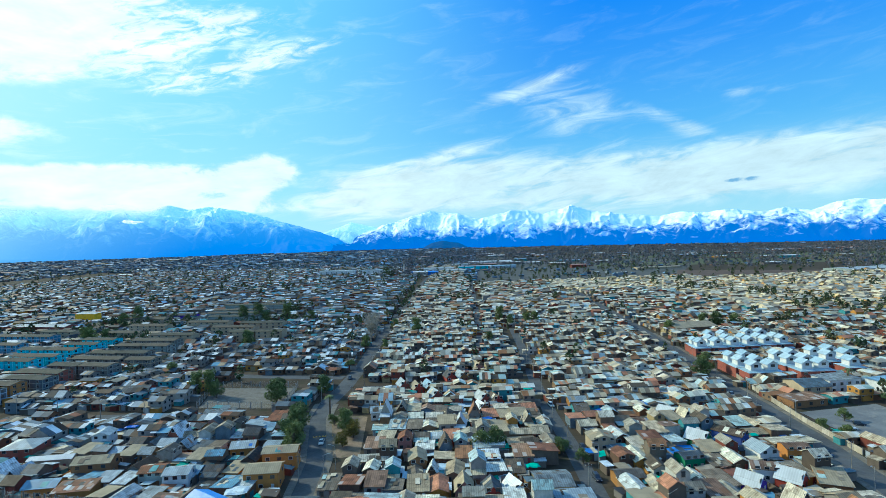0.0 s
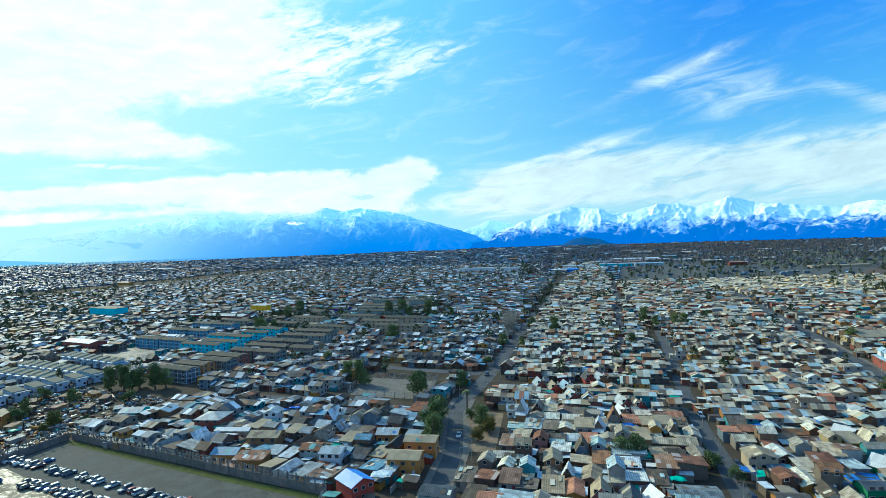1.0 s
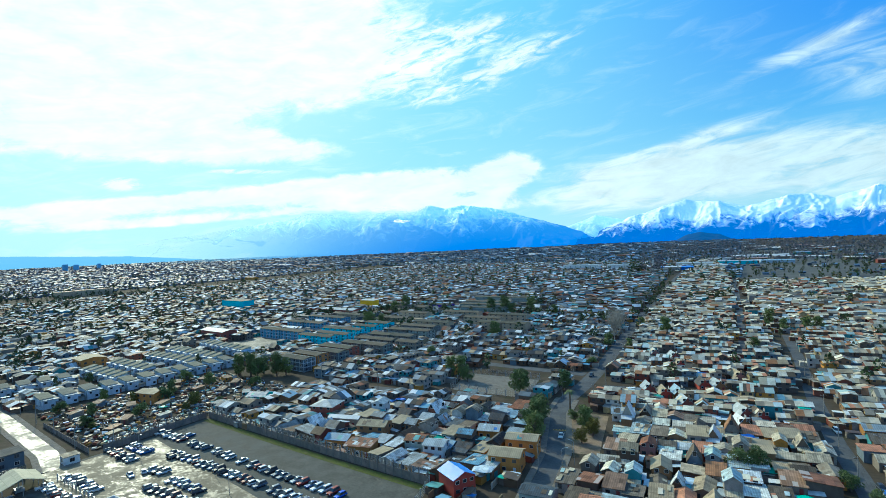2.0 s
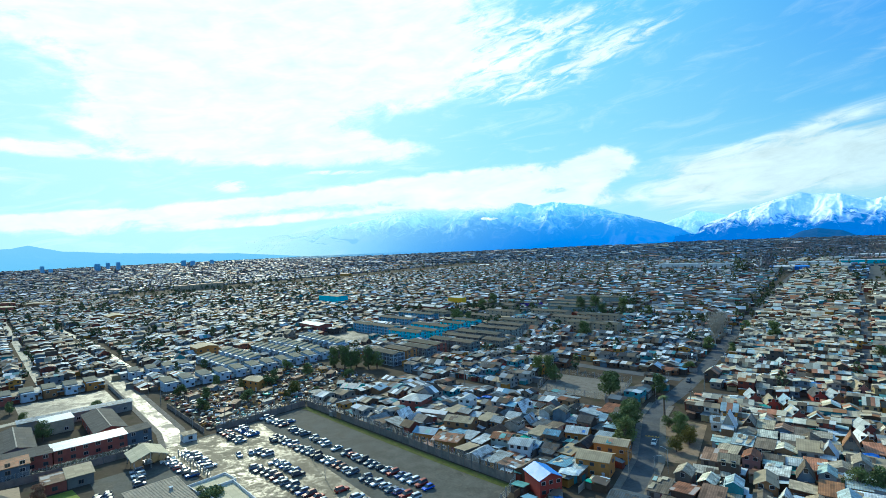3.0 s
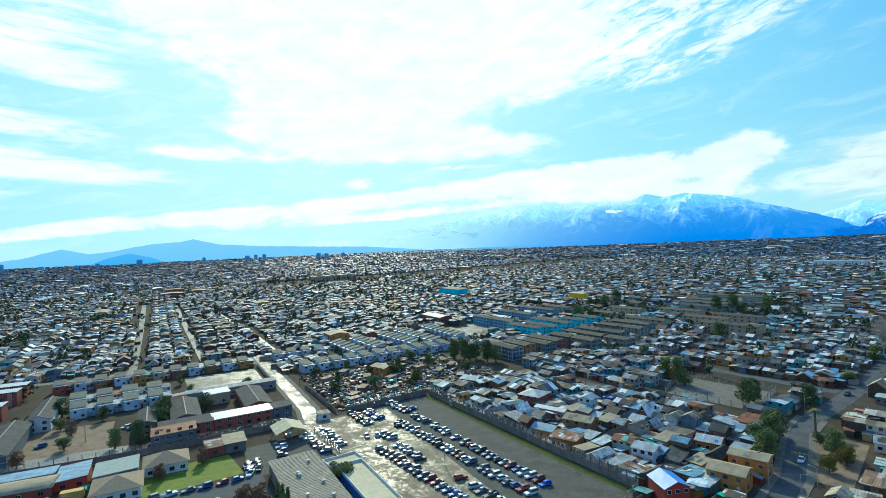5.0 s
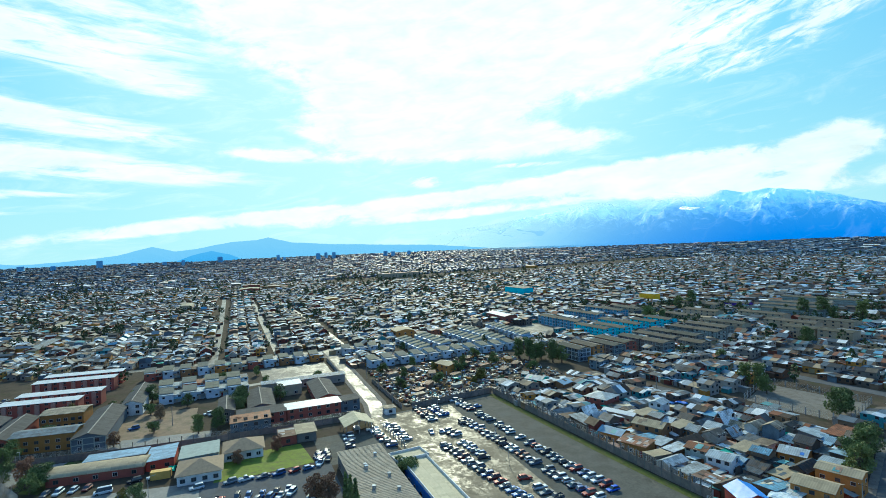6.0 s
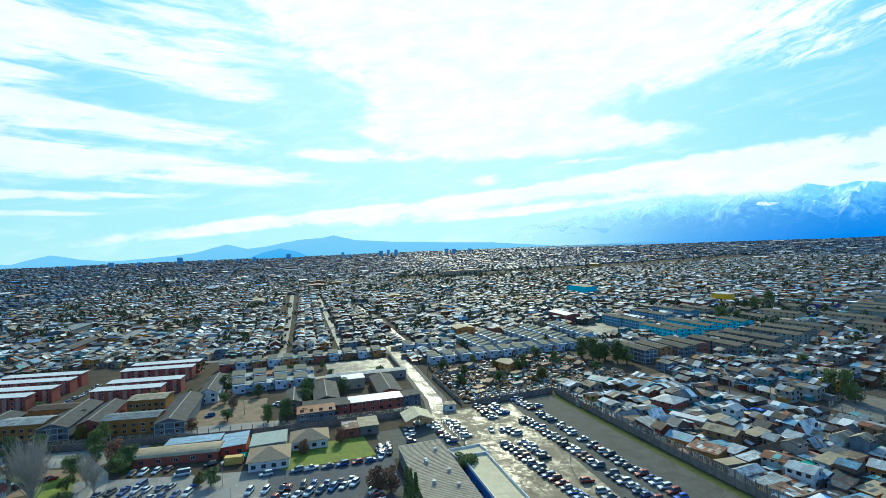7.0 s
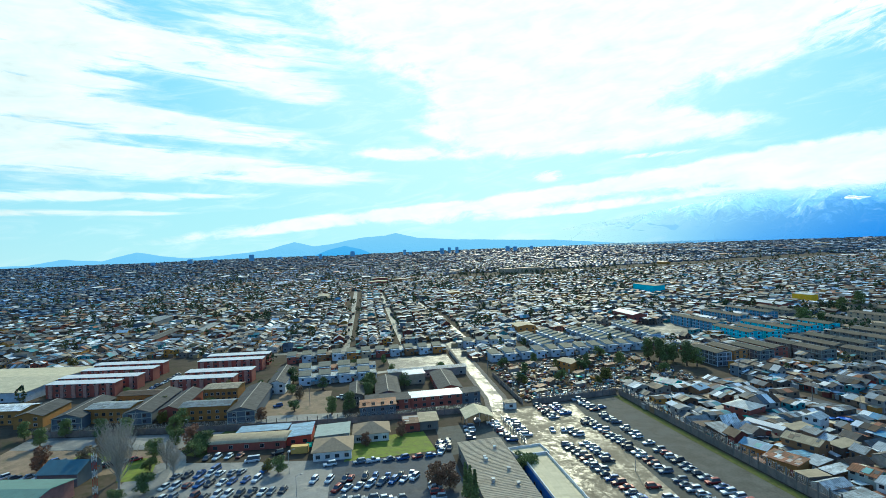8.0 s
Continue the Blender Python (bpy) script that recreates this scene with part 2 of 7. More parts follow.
M["roof_blue"] = surface("blue_sheet", [(0.04, 0.24, 0.72)], 0.45, 0.0, 0.12, 0.4, 0.05, 0.12)
M["roof_rust"] = surface("rusty_sheet", [(0.22, 0.10, 0.06), (0.28, 0.17, 0.11), (0.19, 0.12, 0.085)], 0.75, 0.0, 0.3, 0.6, 0.2, 0.4, spec=0.15)
M["roof_tile"] = surface("tan_shingle", [(0.30, 0.225, 0.15)], 0.85, 0.0, 0.18, 0.8, 0.2, spec=0.15)
M["roof_dark"] = surface("grey_slate_sheet", [(0.075, 0.075, 0.075)], 0.85, 0.0, 0.2, 0.5, 0.15, 0.18, spec=0.12)
M["roof_tan"] = surface("tan_roof_sheet", [(0.36, 0.29, 0.19), (0.31, 0.26, 0.18)], 0.75, 0.0, 0.15, 0.3, 0.1, 0.14, spec=0.15)
M["terrace_roof"] = surface("greenish_grey_sheet", [(0.19, 0.185, 0.14), (0.17, 0.17, 0.14), (0.20, 0.19, 0.14)], 0.85, 0.0, 0.15, 0.4, 0.1, 0.12, spec=0.1)
M["flats_roof"] = surface("weathered_flats_roof", [(0.095, 0.09, 0.07), (0.08, 0.08, 0.068), (0.11, 0.095, 0.075)], 0.85, 0.0, 0.25, 0.4, 0.15, 0.14, spec=0.08)
M["chalet_roof"] = surface("pale_blue_sheet", [(0.36, 0.47, 0.54), (0.33, 0.45, 0.53), (0.40, 0.50, 0.56)], 0.55, 0.0, 0.08, 0.4, 0.05, 0.1, spec=0.3)
M["wall"] = surface("house_wall", PAINT, 0.85, 0.0, 0.22, 0.7)
M["window"] = surface("window_glass", [(0.025, 0.03, 0.035), (0.05, 0.055, 0.06), (0.02, 0.02, 0.025)], 0.12, 0.0, 0.1, 1.0, 0.0, spec=0.6)
M["frame"] = surface("window_frame", [(0.45, 0.43, 0.40), (0.22, 0.15, 0.10), (0.12, 0.10, 0.09), (0.60, 0.60, 0.58)], 0.6, 0.0, 0.1)
M["door"] = surface("door_paint", [(0.20, 0.11, 0.06), (0.12, 0.08, 0.06), (0.55, 0.53, 0.50), (0.25, 0.06, 0.05)], 0.6, 0.0, 0.15)
# the terraces' bluish white is white paint with skylit shade put in
for key, c in {"white": (0.62, 0.62, 0.60), "pale_blue": (0.40, 0.47, 0.53), "brick": (0.29, 0.085, 0.06), "red": (0.38, 0.06, 0.04), "teal": (0.02, 0.42, 0.36), "cyan": (0.02, 0.52, 0.62), "orange": (0.48, 0.20, 0.05), "yellow": (0.33, 0.16, 0.045), "bright_yellow": (0.75, 0.42, 0.02), "grey": (0.17, 0.155, 0.135), "concrete": (0.27, 0.25, 0.22), "beige": (0.42, 0.33, 0.22), "wood": (0.28, 0.14, 0.06), "dark_wood": (0.12, 0.07, 0.045), "blue": (0.03, 0.16, 0.55), "green": (0.03, 0.22, 0.10), "pink": (0.36, 0.17, 0.14), "violet": (0.10, 0.05, 0.38), "greenish": (0.28, 0.33, 0.30), "depot_green": (0.11, 0.20, 0.175), "teal_roof": (0.045, 0.12, 0.165), "indigo": (0.05, 0.09, 0.30), "slate": (0.10, 0.125, 0.15), "shaded_white": (0.50, 0.57, 0.64), "dull_blue": (0.07, 0.24, 0.36), "aqua": (0.22, 0.66, 0.74)}.items():
    M[key] = surface(key + "_paint", [c], 0.8, 0.0, 0.16, 0.5)
# far roofs: a slight blue of haze is put into the west palette
M["far_roof"] = surface("far_zinc", [(0.92 * r, 0.96 * g, 1.02 * b) for r, g, b in WEST_SHADED] + [(0.72 * r, 0.75 * g, 0.80 * b) for r, g, b in WEST_SHADED[:8]] + [(0.24, 0.10, 0.06), (0.62, 0.62, 0.60), (0.34, 0.26, 0.17), (0.70, 0.72, 0.73)], 0.68, 0.0, 0.3, 0.2, 0.0, island=True, spec=0.12)
# mixed roof colours with the blue of distance haze put in
M["hazed_roof"] = surface("hazed_zinc", [(0.50 * r, 0.72 * g, 1.02 * b) for r, g, b in WEST_SHADED] + [(0.20, 0.13, 0.10), (0.42, 0.44, 0.46)] + [(0.03, 0.05, 0.06), (0.04, 0.07, 0.08), (0.05, 0.08, 0.12), (0.025, 0.045, 0.04)], 0.6, 0.0, 0.3, 0.1, 0.0, island=True, spec=0.14)
M["sunlit_roof"] = surface("sunlit_zinc", EAST_SUNLIT, 0.75, 0.0, 0.3, 0.2, 0.0, island=True, spec=0.12)
M["cream_roof"] = surface("cream_sheet", [(0.66, 0.56, 0.38), (0.56, 0.48, 0.34), (0.70, 0.60, 0.42), (0.46, 0.39, 0.28), (0.60, 0.44, 0.22), (0.42, 0.38, 0.31), (0.68, 0.62, 0.50), (0.34, 0.28, 0.20)], 0.8, 0.0, 0.2, 0.2, 0.0, island=True, spec=0.12)
M["cream_wall"] = surface("cream_wall", [(0.55, 0.46, 0.30), (0.62, 0.52, 0.36), (0.50, 0.28, 0.10), (0.45, 0.40, 0.33), (0.30, 0.20, 0.13), (0.20, 0.16, 0.12)], 0.85, 0.0, 0.2, 0.2, 0.0, island=True)
# wall colours that carry the same blue haze of distance
M["hazed_wall"] = surface("hazed_wall", [(0.08, 0.11, 0.15), (0.14, 0.18, 0.23), (0.05, 0.07, 0.10), (0.24, 0.27, 0.30), (0.18, 0.12, 0.10), (0.10, 0.13, 0.16)], 0.85, 0.0, 0.2, 0.2, 0.0, island=True)
M["far_wall"] = surface("far_wall", PAINT, 0.85, 0.0, 0.2, 0.2, 0.0, island=True)
M["asphalt"] = surface("asphalt", [(0.085, 0.090, 0.098)], 0.92, 0.0, 0.3, 0.12, 0.1, world=True, stain=(0.115, 0.112, 0.108), spec=0.15)
M["pavement"] = surface("pavement", [(0.17, 0.155, 0.135)], 0.9, 0.0, 0.25, 0.3, 0.1, world=True, stain=(0.11, 0.085, 0.06), spec=0.1)
M["park"] = surface("car_park_asphalt", [(0.17, 0.17, 0.165)], 0.7, 0.0, 0.3, 0.12, 0.1, world=True, stain=(0.27, 0.25, 0.22), spec=0.35)
M["workshop_roof"] = surface("tan_grey_sheet", [(0.34, 0.29, 0.22)], 0.8, 0.0, 0.18, 0.3, 0.1, 0.12, spec=0.15, stain=(0.22, 0.18, 0.14))
M["cream"] = surface("cream_roof_sheet", [(0.50, 0.44, 0.30)], 0.75, 0.0, 0.12, 0.3, 0.1, 0.1, spec=0.15)
M["weeds"] = surface("weeds", [(0.085, 0.10, 0.03)], 0.95, 0.0, 0.35, 0.25, 0.3, world=True, stain=(0.13, 0.105, 0.065), spec=0.05)
M["gravel"] = surface("yard_gravel", [(0.088, 0.088, 0.078)], 0.9, 0.0, 0.4, 0.16, 0.3, world=True, stain=(0.12, 0.112, 0.095), spec=0.15)
M["lawn"] = surface("lawn", [(0.15, 0.19, 0.025)], 0.95, 0.0, 0.3, 0.3, 0.3, world=True, stain=(0.12, 0.11, 0.04))
M["dirt"] = surface("dirt", [(0.21, 0.15, 0.10)], 0.95, 0.0, 0.3, 0.2, 0.3, world=True, stain=(0.10, 0.10, 0.05))
M["bark"] = surface("bark", [(0.16, 0.12, 0.09)], 0.95, 0.0, 0.3, 2.0)
M["leaf"] = surface("leaves", [(0.14, 0.175, 0.06), (0.165, 0.20, 0.065), (0.11, 0.145, 0.05)], 0.8, 0.0, 0.3, 0.8, 0.0)
M["leaf_yellow"] = surface("autumn_leaves", [(0.17, 0.14, 0.03), (0.13, 0.13, 0.03)], 0.8, 0.0, 0.3, 0.8, 0.0)
M["leaf_rust"] = surface("rust_leaves", [(0.26, 0.13, 0.075), (0.22, 0.12, 0.07), (0.24, 0.17, 0.10)], 0.8, 0.0, 0.3, 0.8, 0.0)
M["twig"] = surface("bare_twigs", [(0.36, 0.32, 0.26)], 0.95, 0.0, 0.2, 2.0, 0.0)
M["far_leaf"] = surface("far_leaves", [(0.06, 0.09, 0.035), (0.08, 0.11, 0.04), (0.09, 0.095, 0.045), (0.12, 0.10, 0.055), (0.045, 0.07, 0.03)], 0.9, 0.0, 0.2, 0.2, 0.0, island=True)
M["metal"] = surface("galvanised_steel", [(0.42, 0.43, 0.44)], 0.45, 0.6, 0.15, 2.0)
# the blue of reflected sky is put into the glass colour
M["car_glass"] = surface("car_window", [(0.07, 0.095, 0.12), (0.05, 0.065, 0.085)], 0.18, 0.35, 0.1, 1.0, 0.0, spec=0.6)
M["tyre"] = surface("tyre_rubber", [(0.02, 0.02, 0.02)], 0.8, 0.0, 0.1, 4.0)
M["lamp_red"] = surface("tail_lamp", [(0.35, 0.02, 0.02)], 0.3, 0.0, 0.05, 4.0, 0.0)
M["lamp_clear"] = surface("head_lamp", [(0.75, 0.76, 0.78)], 0.15, 0.2, 0.05, 4.0, 0.0)
M["car"] = surface("car_paint", [(0.62, 0.64, 0.65), (0.20, 0.24, 0.28), (0.04, 0.045, 0.055), (0.02, 0.02, 0.025), (0.60, 0.63, 0.65), (0.10, 0.13, 0.17), (0.56, 0.60, 0.63), (0.28, 0.33, 0.38), (0.03, 0.09, 0.26), (0.06, 0.07, 0.085), (0.03, 0.04, 0.06), (0.16, 0.20, 0.25), (0.24, 0.03, 0.025), (0.09, 0.13, 0.19), (0.50, 0.55, 0.59), (0.04, 0.13, 0.34), (0.13, 0.03, 0.025)], 0.42, 0.2, 0.04, 0.5, 0.0, spec=0.5)
M["car_blue"] = surface("bright_blue_car_paint", [(0.01, 0.10, 0.62)], 0.25, 0.3, 0.04, 0.5, 0.0, spec=0.6)
M["container"] = surface("ochre_container", [(0.60, 0.36, 0.09)], 0.6, 0.0, 0.15, 0.6)
M["tarp_green"] = surface("green_tarpaulin", [(0.0, 0.42, 0.28)], 0.5, 0.0, 0.15, 0.6)
M["tarp_blue"] = surface("blue_tarpaulin", [(0.02, 0.14, 0.55)], 0.5, 0.0, 0.15, 0.6)


def make_ground_material():
    m = surface("ground", [(0.075, 0.060, 0.045)], 0.95, 0.0, 0.35, 0.06, 0.2, world=True, stain=(0.05, 0.052, 0.028), spec=0.05)
    return m


def make_mud_material(name, mud, wet_from, gloss, dry, low):
    """Pale mud with shallow puddles that lie in shapes of their own."""
    m = surface(name, [mud], 0.75, 0.0, 0.25, 0.10, 0.2, world=True, stain=tuple(c * 0.6 for c in mud))
    nt = m.node_tree
    bsdf = nt.nodes["Principled BSDF"]
    place = node(nt, "ShaderNodeNewGeometry").outputs["Position"]
    wet = span(nt, calc(nt, "MULTIPLY_ADD", grain(nt, place, 0.09, 8.0, 0.7, 0.9), 0.5, calc(nt, "MULTIPLY", grain(nt, place, 0.45, 7.0, 0.7, 1.2), 0.5)), wet_from, wet_from + 0.12, 0.0, 1.0, True)
    link(nt, calc(nt, "MULTIPLY_ADD", wet, low - dry, dry), bsdf.inputs["Roughness"])
    link(nt, calc(nt, "MULTIPLY_ADD", wet, gloss - 0.08, 0.08), bsdf.inputs["Specular IOR Level"])
    return m


M["ground"] = make_ground_material()
M["mud"] = make_mud_material("wet_mud", (0.20, 0.165, 0.115), 0.47, 0.36, 0.72, 0.44)
M["wet_street"] = make_mud_material("wet_concrete", (0.17, 0.155, 0.13), 0.46, 0.45, 0.62, 0.45)
M["damp_street"] = make_mud_material("damp_asphalt", (0.12, 0.115, 0.105), 0.40, 0.42, 0.7, 0.42)

# ---- building blocks ----


class Shape:
    """Corners and faces of one part, gathered piece by piece; each face names its material slot."""

    def __init__(self):
        self.corners, self.faces, self.slots = [], [], []

    def add(self, corners, faces, slot=0):
        n = len(self.corners)
        self.corners += [tuple(c) for c in corners]
        self.faces += [tuple(i + n for i in f) for f in faces]
        self.slots += [slot] * len(faces)
        return self

    def box(self, x0, x1, y0, y1, z0, z1, slot=0):
        c = [(x, y, z) for z in (z0, z1) for y in (y0, y1) for x in (x0, x1)]
        return self.add(c, [(0, 2, 3, 1), (4, 5, 7, 6), (0, 1, 5, 4), (2, 6, 7, 3), (0, 4, 6, 2), (1, 3, 7, 5)], slot)

    def slab(self, a, b, c, d, thick, slot=0):
        """A sheet with the upper corners a, b, c, d, anticlockwise from above."""
        low = [(p[0], p[1], p[2] - thick) for p in (a, b, c, d)]
        return self.add([a, b, c, d, *low], [(0, 1, 2, 3), (7, 6, 5, 4), (0, 4, 5, 1), (1, 5, 6, 2), (2, 6, 7, 3), (3, 7, 4, 0)], slot)

    def sheets(self, a, b, c, d, thick, n, seed=0, slot=0):
        """A slab like that of slab(), of n overlapping sheets side by side from a to d."""
        a, b, c, d = (Vector(p) for p in (a, b, c, d))
        for k in range(n):
            f, g, up = k / n, (k + 1) / n, Vector((0, 0, 0.03 * ((k * 7 + seed) % 3)))
            self.slab(a.lerp(d, f) + up, b.lerp(c, f) + up, b.lerp(c, g) + up, a.lerp(d, g) + up, thick, slot)
        return self

    def prism(self, profile, y0, y1, slot=0):
        """A profile of x, z, anticlockwise seen from -y, drawn out along y."""
        n = len(profile)
        c = [(x, y0, z) for x, z in profile] + [(x, y1, z) for x, z in profile]
        sides = [(i, i + n, (i + 1) % n + n, (i + 1) % n) for i in range(n)]
        return self.add(c, [tuple(range(n)), tuple(range(2 * n - 1, n - 1, -1)), *sides], slot)

    def tube(self, a, b, ra, rb, n=7, slot=0):
        a, b = Vector(a), Vector(b)
        turn = (b - a).to_track_quat("Z", "Y").to_matrix()
        ring = [turn @ Vector((math.cos(k * 2 * math.pi / n), math.sin(k * 2 * math.pi / n), 0)) for k in range(n)]
        c = [a + v * ra for v in ring] + [b + v * rb for v in ring]
        return self.add(c, [(k, (k + 1) % n, (k + 1) % n + n, k + n) for k in range(n)] + [tuple(range(n - 1, -1, -1)), tuple(range(n, 2 * n))], slot)

    def mesh(self, name, *mats):
        me = bpy.data.meshes.new(name)
        me.from_pydata(self.corners, [], self.faces)
        for m in mats:
            me.materials.append(m)
        if len(mats) > 1:
            me.polygons.foreach_set("material_index", self.slots)
        me.update()
        return me


def part(name, shape, mats, parent=None, label="", m=None):
    mats = mats if isinstance(mats, (list, tuple)) else [mats]
    ob = new(name, shape if isinstance(shape, bpy.types.Mesh) else shape.mesh(name, *mats))
    if parent:
        ob.parent = parent
    if m:
        ob.matrix_basis = m
    return tagged(ob, label)


def bent(x, y):
    """The place on the ground of a point of the plan: the streets fan out a little round the camera's foot."""
    r, a = math.hypot(x, y) * 1.452, math.atan2(-x, y) * 0.845
    return -math.sin(a) * r, math.cos(a) * r


def swell(x, y):
    """The plain rises gently towards the mountains."""
    east = min(1.0, max(0.0, (math.degrees(math.atan2(-x, y)) + 32.0) / 34.0))
    return (10.0 + 25.0 * east) * max(0.0, (math.hypot(x, y) - 1700.0) / 3250.0) ** 1.15


def spot(x, y, z=0.0, turn=0.0):
    """The pose of a thing that stands at a point of the plan."""
    a = math.degrees(math.atan2(-x, y))
    return pose(*bent(x, y), z + swell(*bent(x, y)), 0, 0, turn - 0.17 * a)


def lot(x0, y0, x1, y1):
    """The pose, width and depth of a building on a rectangle of the plan. Its front is towards -y."""
    cx, cy = (x0 + x1) / 2, (y0 + y1) / 2
    px, qx = Vector(bent(x0, cy)), Vector(bent(x1, cy))
    py, qy = Vector(bent(cx, y0)), Vector(bent(cx, y1))
    w, d = (qx - px).length, (qy - py).length
    ax = math.atan2(*(qx - px).yx)
    ay = math.atan2(*(qy - py).yx) - math.pi / 2
    a = ax if w > d else ay
    return pose(*bent(cx, cy), 0, 0, 0, math.degrees(a)), w, d


def ribbon(name, points, width, z, thick, mat, label, category, step=6.0, kind="structure"):
    """A strip along a line of the plan: a road, a path, a kerbed pavement."""
    line = []
    for (x0, y0), (x1, y1) in zip(points, points[1:]):
        n = max(1, int(math.hypot(x1 - x0, y1 - y0) / step))
        line += [(x0 + (x1 - x0) * k / n, y0 + (y1 - y0) * k / n) for k in range(n)]
    line.append(points[-1])
    places = [Vector(bent(*p)) for p in line]
    s = Shape()
    pairs = []
    for k, p in enumerate(places):
        along = (places[min(k + 1, len(places) - 1)] - places[max(k - 1, 0)]).normalized()
        side = Vector((-along.y, along.x)) * width * 0.61
        pairs.append((p + side, p - side))
    for (a, b), (c, d) in zip(pairs, pairs[1:]):
        s.slab((b.x, b.y, z), (d.x, d.y, z), (c.x, c.y, z), (a.x, a.y, z), thick)
    return tagged(part(name, s, mat), label, category, kind=kind)


def sheet(name, corners, z, mat, label, category, kind="structure", n=8):
    """A flat piece of ground over a four-cornered piece of the plan."""
    (ax, ay), (bx, by), (cx, cy), (dx, dy) = corners
    s = Shape()
    grid = []
    for j in range(n + 1):
        v = j / n
        for i in range(n + 1):
            u = i / n
            x = (ax * (1 - u) + bx * u) * (1 - v) + (dx * (1 - u) + cx * u) * v
            y = (ay * (1 - u) + by * u) * (1 - v) + (dy * (1 - u) + cy * u) * v
            grid.append((*bent(x, y), z + 1.05 * swell(*bent(x, y))))
    s.add(grid, [(j * (n + 1) + i, j * (n + 1) + i + 1, (j + 1) * (n + 1) + i + 1, (j + 1) * (n + 1) + i) for j in range(n) for i in range(n)])
    return tagged(part(name, s, mat), label, category, kind=kind)


# ---- ground, streets ----
s = Shape()
RINGS = [0, 40, 80, 140, 220, 340, 520, 800, 1300, 1700, 1950, 2250, 2600, 3000, 3400, 3800, 4200, 4600, 4950]
s.add([(r * math.cos(k * math.pi / 36), r * math.sin(k * math.pi / 36), swell(r * math.cos(k * math.pi / 36), r * math.sin(k * math.pi / 36))) for r in RINGS for k in range(72)],
      [(i * 72 + k, (i + 1) * 72 + k, (i + 1) * 72 + (k + 1) % 72, i * 72 + (k + 1) % 72) for i in range(len(RINGS) - 1) for k in range(72)])
tagged(part("ground", s, M["ground"]), "bare brown earth with thin grass", "ground", kind="structure")

ROADS = [
    ("street", [(-30, 60), (-33.5, 100), (-35, 117), (-39.3, 134), (-42.5, 146), (-43.2, 160), (-41, 178), (-39.4, 210), (-39.5, 263), (-38.5, 354), (-34, 540), (-24, 790), (-5, 1100)], 6.4, "asphalt", "grey asphalt street between rows of low houses"),
    ("street", [(31, 60), (32.3, 97), (33.4, 125), (33.2, 144), (34.8, 176), (38, 215), (40, 236), (43, 290)], 4.6, "asphalt", "narrow asphalt street between rows of low houses"),
    ("street", [(17, 240), (20, 263), (23, 318), (29.5, 444), (38, 630)], 4.0, "asphalt", "narrow asphalt street that runs far between low houses"),
    ("street", [(84, 50), (93, 88), (98.5, 116), (102.5, 155), (110.5, 205), (117, 257), (126, 340), (140, 480)], 7.2, "asphalt", "broad asphalt street beside a pale boundary wall"),
    ("street", [(-148, 42), (-162, 44.5), (-215, 45.5), (-262, 46)], 6.6, "wet_street", "wet gleaming street that leads to the car yard's gate"),
    ("street", [(-262, 57), (-314, 57), (-387, 56), (-450, 51), (-560, 46)], 4.0, "damp_street", "wet narrow street between low houses"),
    ("street", [(-263, -60), (-264, 26), (-264, 90), (-262, 180)], 6.0, "wet_street", "wet cross street between terraces of houses"),
    ("street", [(-230, -17), (-276, -16), (-420, -16), (-640, -18)], 4.6, "damp_street", "wet narrow street between low houses"),
    ("street", [(-266, 19), (-330, 18), (-410, 17), (-600, 15)], 4.4, "damp_street", "wet narrow street between low houses"),
    ("street", [(-46, 146), (-100, 146), (-150, 138)], 6.0, "asphalt", "narrow asphalt street beside the sports ground"),
    ("street", [(-44, 192), (-110, 196), (-118, 250), (-116, 420)], 6.0, "asphalt", "narrow asphalt street between houses and flats"),
    ("street", [(-34, 178), (0, 180), (36, 178)], 4.0, "asphalt", "alley between back yards"),
    ("street", [(-36, 232), (0, 233), (35, 230)], 4.0, "asphalt", "alley between back yards"),
    ("street", [(-206, -22), (-216, 30)], 4.4, "damp_street", "wet lane beside white terraced houses"),
]
for k, (name, line, width, mat, label) in enumerate(ROADS):
    ribbon(name, line, width, 0.03 + 0.003 * k, 0.1, M[mat], label, "street")
    if width > 6.2:
        for side in (-1, 1):
            edge = []
            for j, p in enumerate(line):
                a, b = Vector(line[max(j - 1, 0)]), Vector(line[min(j + 1, len(line) - 1)])
                along = (b - a).normalized()
                edge.append((p[0] - along.y * side * (width * 0.42 + 0.75), p[1] + along.x * side * (width * 0.42 + 0.75)))
            ribbon("pavement", edge[:6], 1.8, 0.15, 0.2, M["pavement"], "worn concrete pavement along a street", "pavement")
KEEP = []  # pieces of the plan that stay clear of the loose rows of houses: x0, y0, x1, y1


def keep(x0, y0, x1, y1):
    KEEP.append((min(x0, x1), min(y0, y1), max(x0, x1), max(y0, y1)))


def clear_of(x, y, r):
    for x0, y0, x1, y1 in KEEP:
        if x0 - r < x < x1 + r and y0 - r < y < y1 + r:
            return False
    for _, line, width, _, _ in ROADS:
        for (ax, ay), (bx, by) in zip(line, line[1:]):
            if min(ax, bx) - 15 < x < max(ax, bx) + 15 and min(ay, by) - 15 < y < max(ay, by) + 15:
                dx, dy = bx - ax, by - ay
                t = max(0.0, min(1.0, ((x - ax) * dx + (y - ay) * dy) / (dx * dx + dy * dy)))
                if math.hypot(x - ax - t * dx, y - ay - t * dy) < width / 2 + r + (0.8 if width > 6.2 else 0.0):
                    return False
    return True


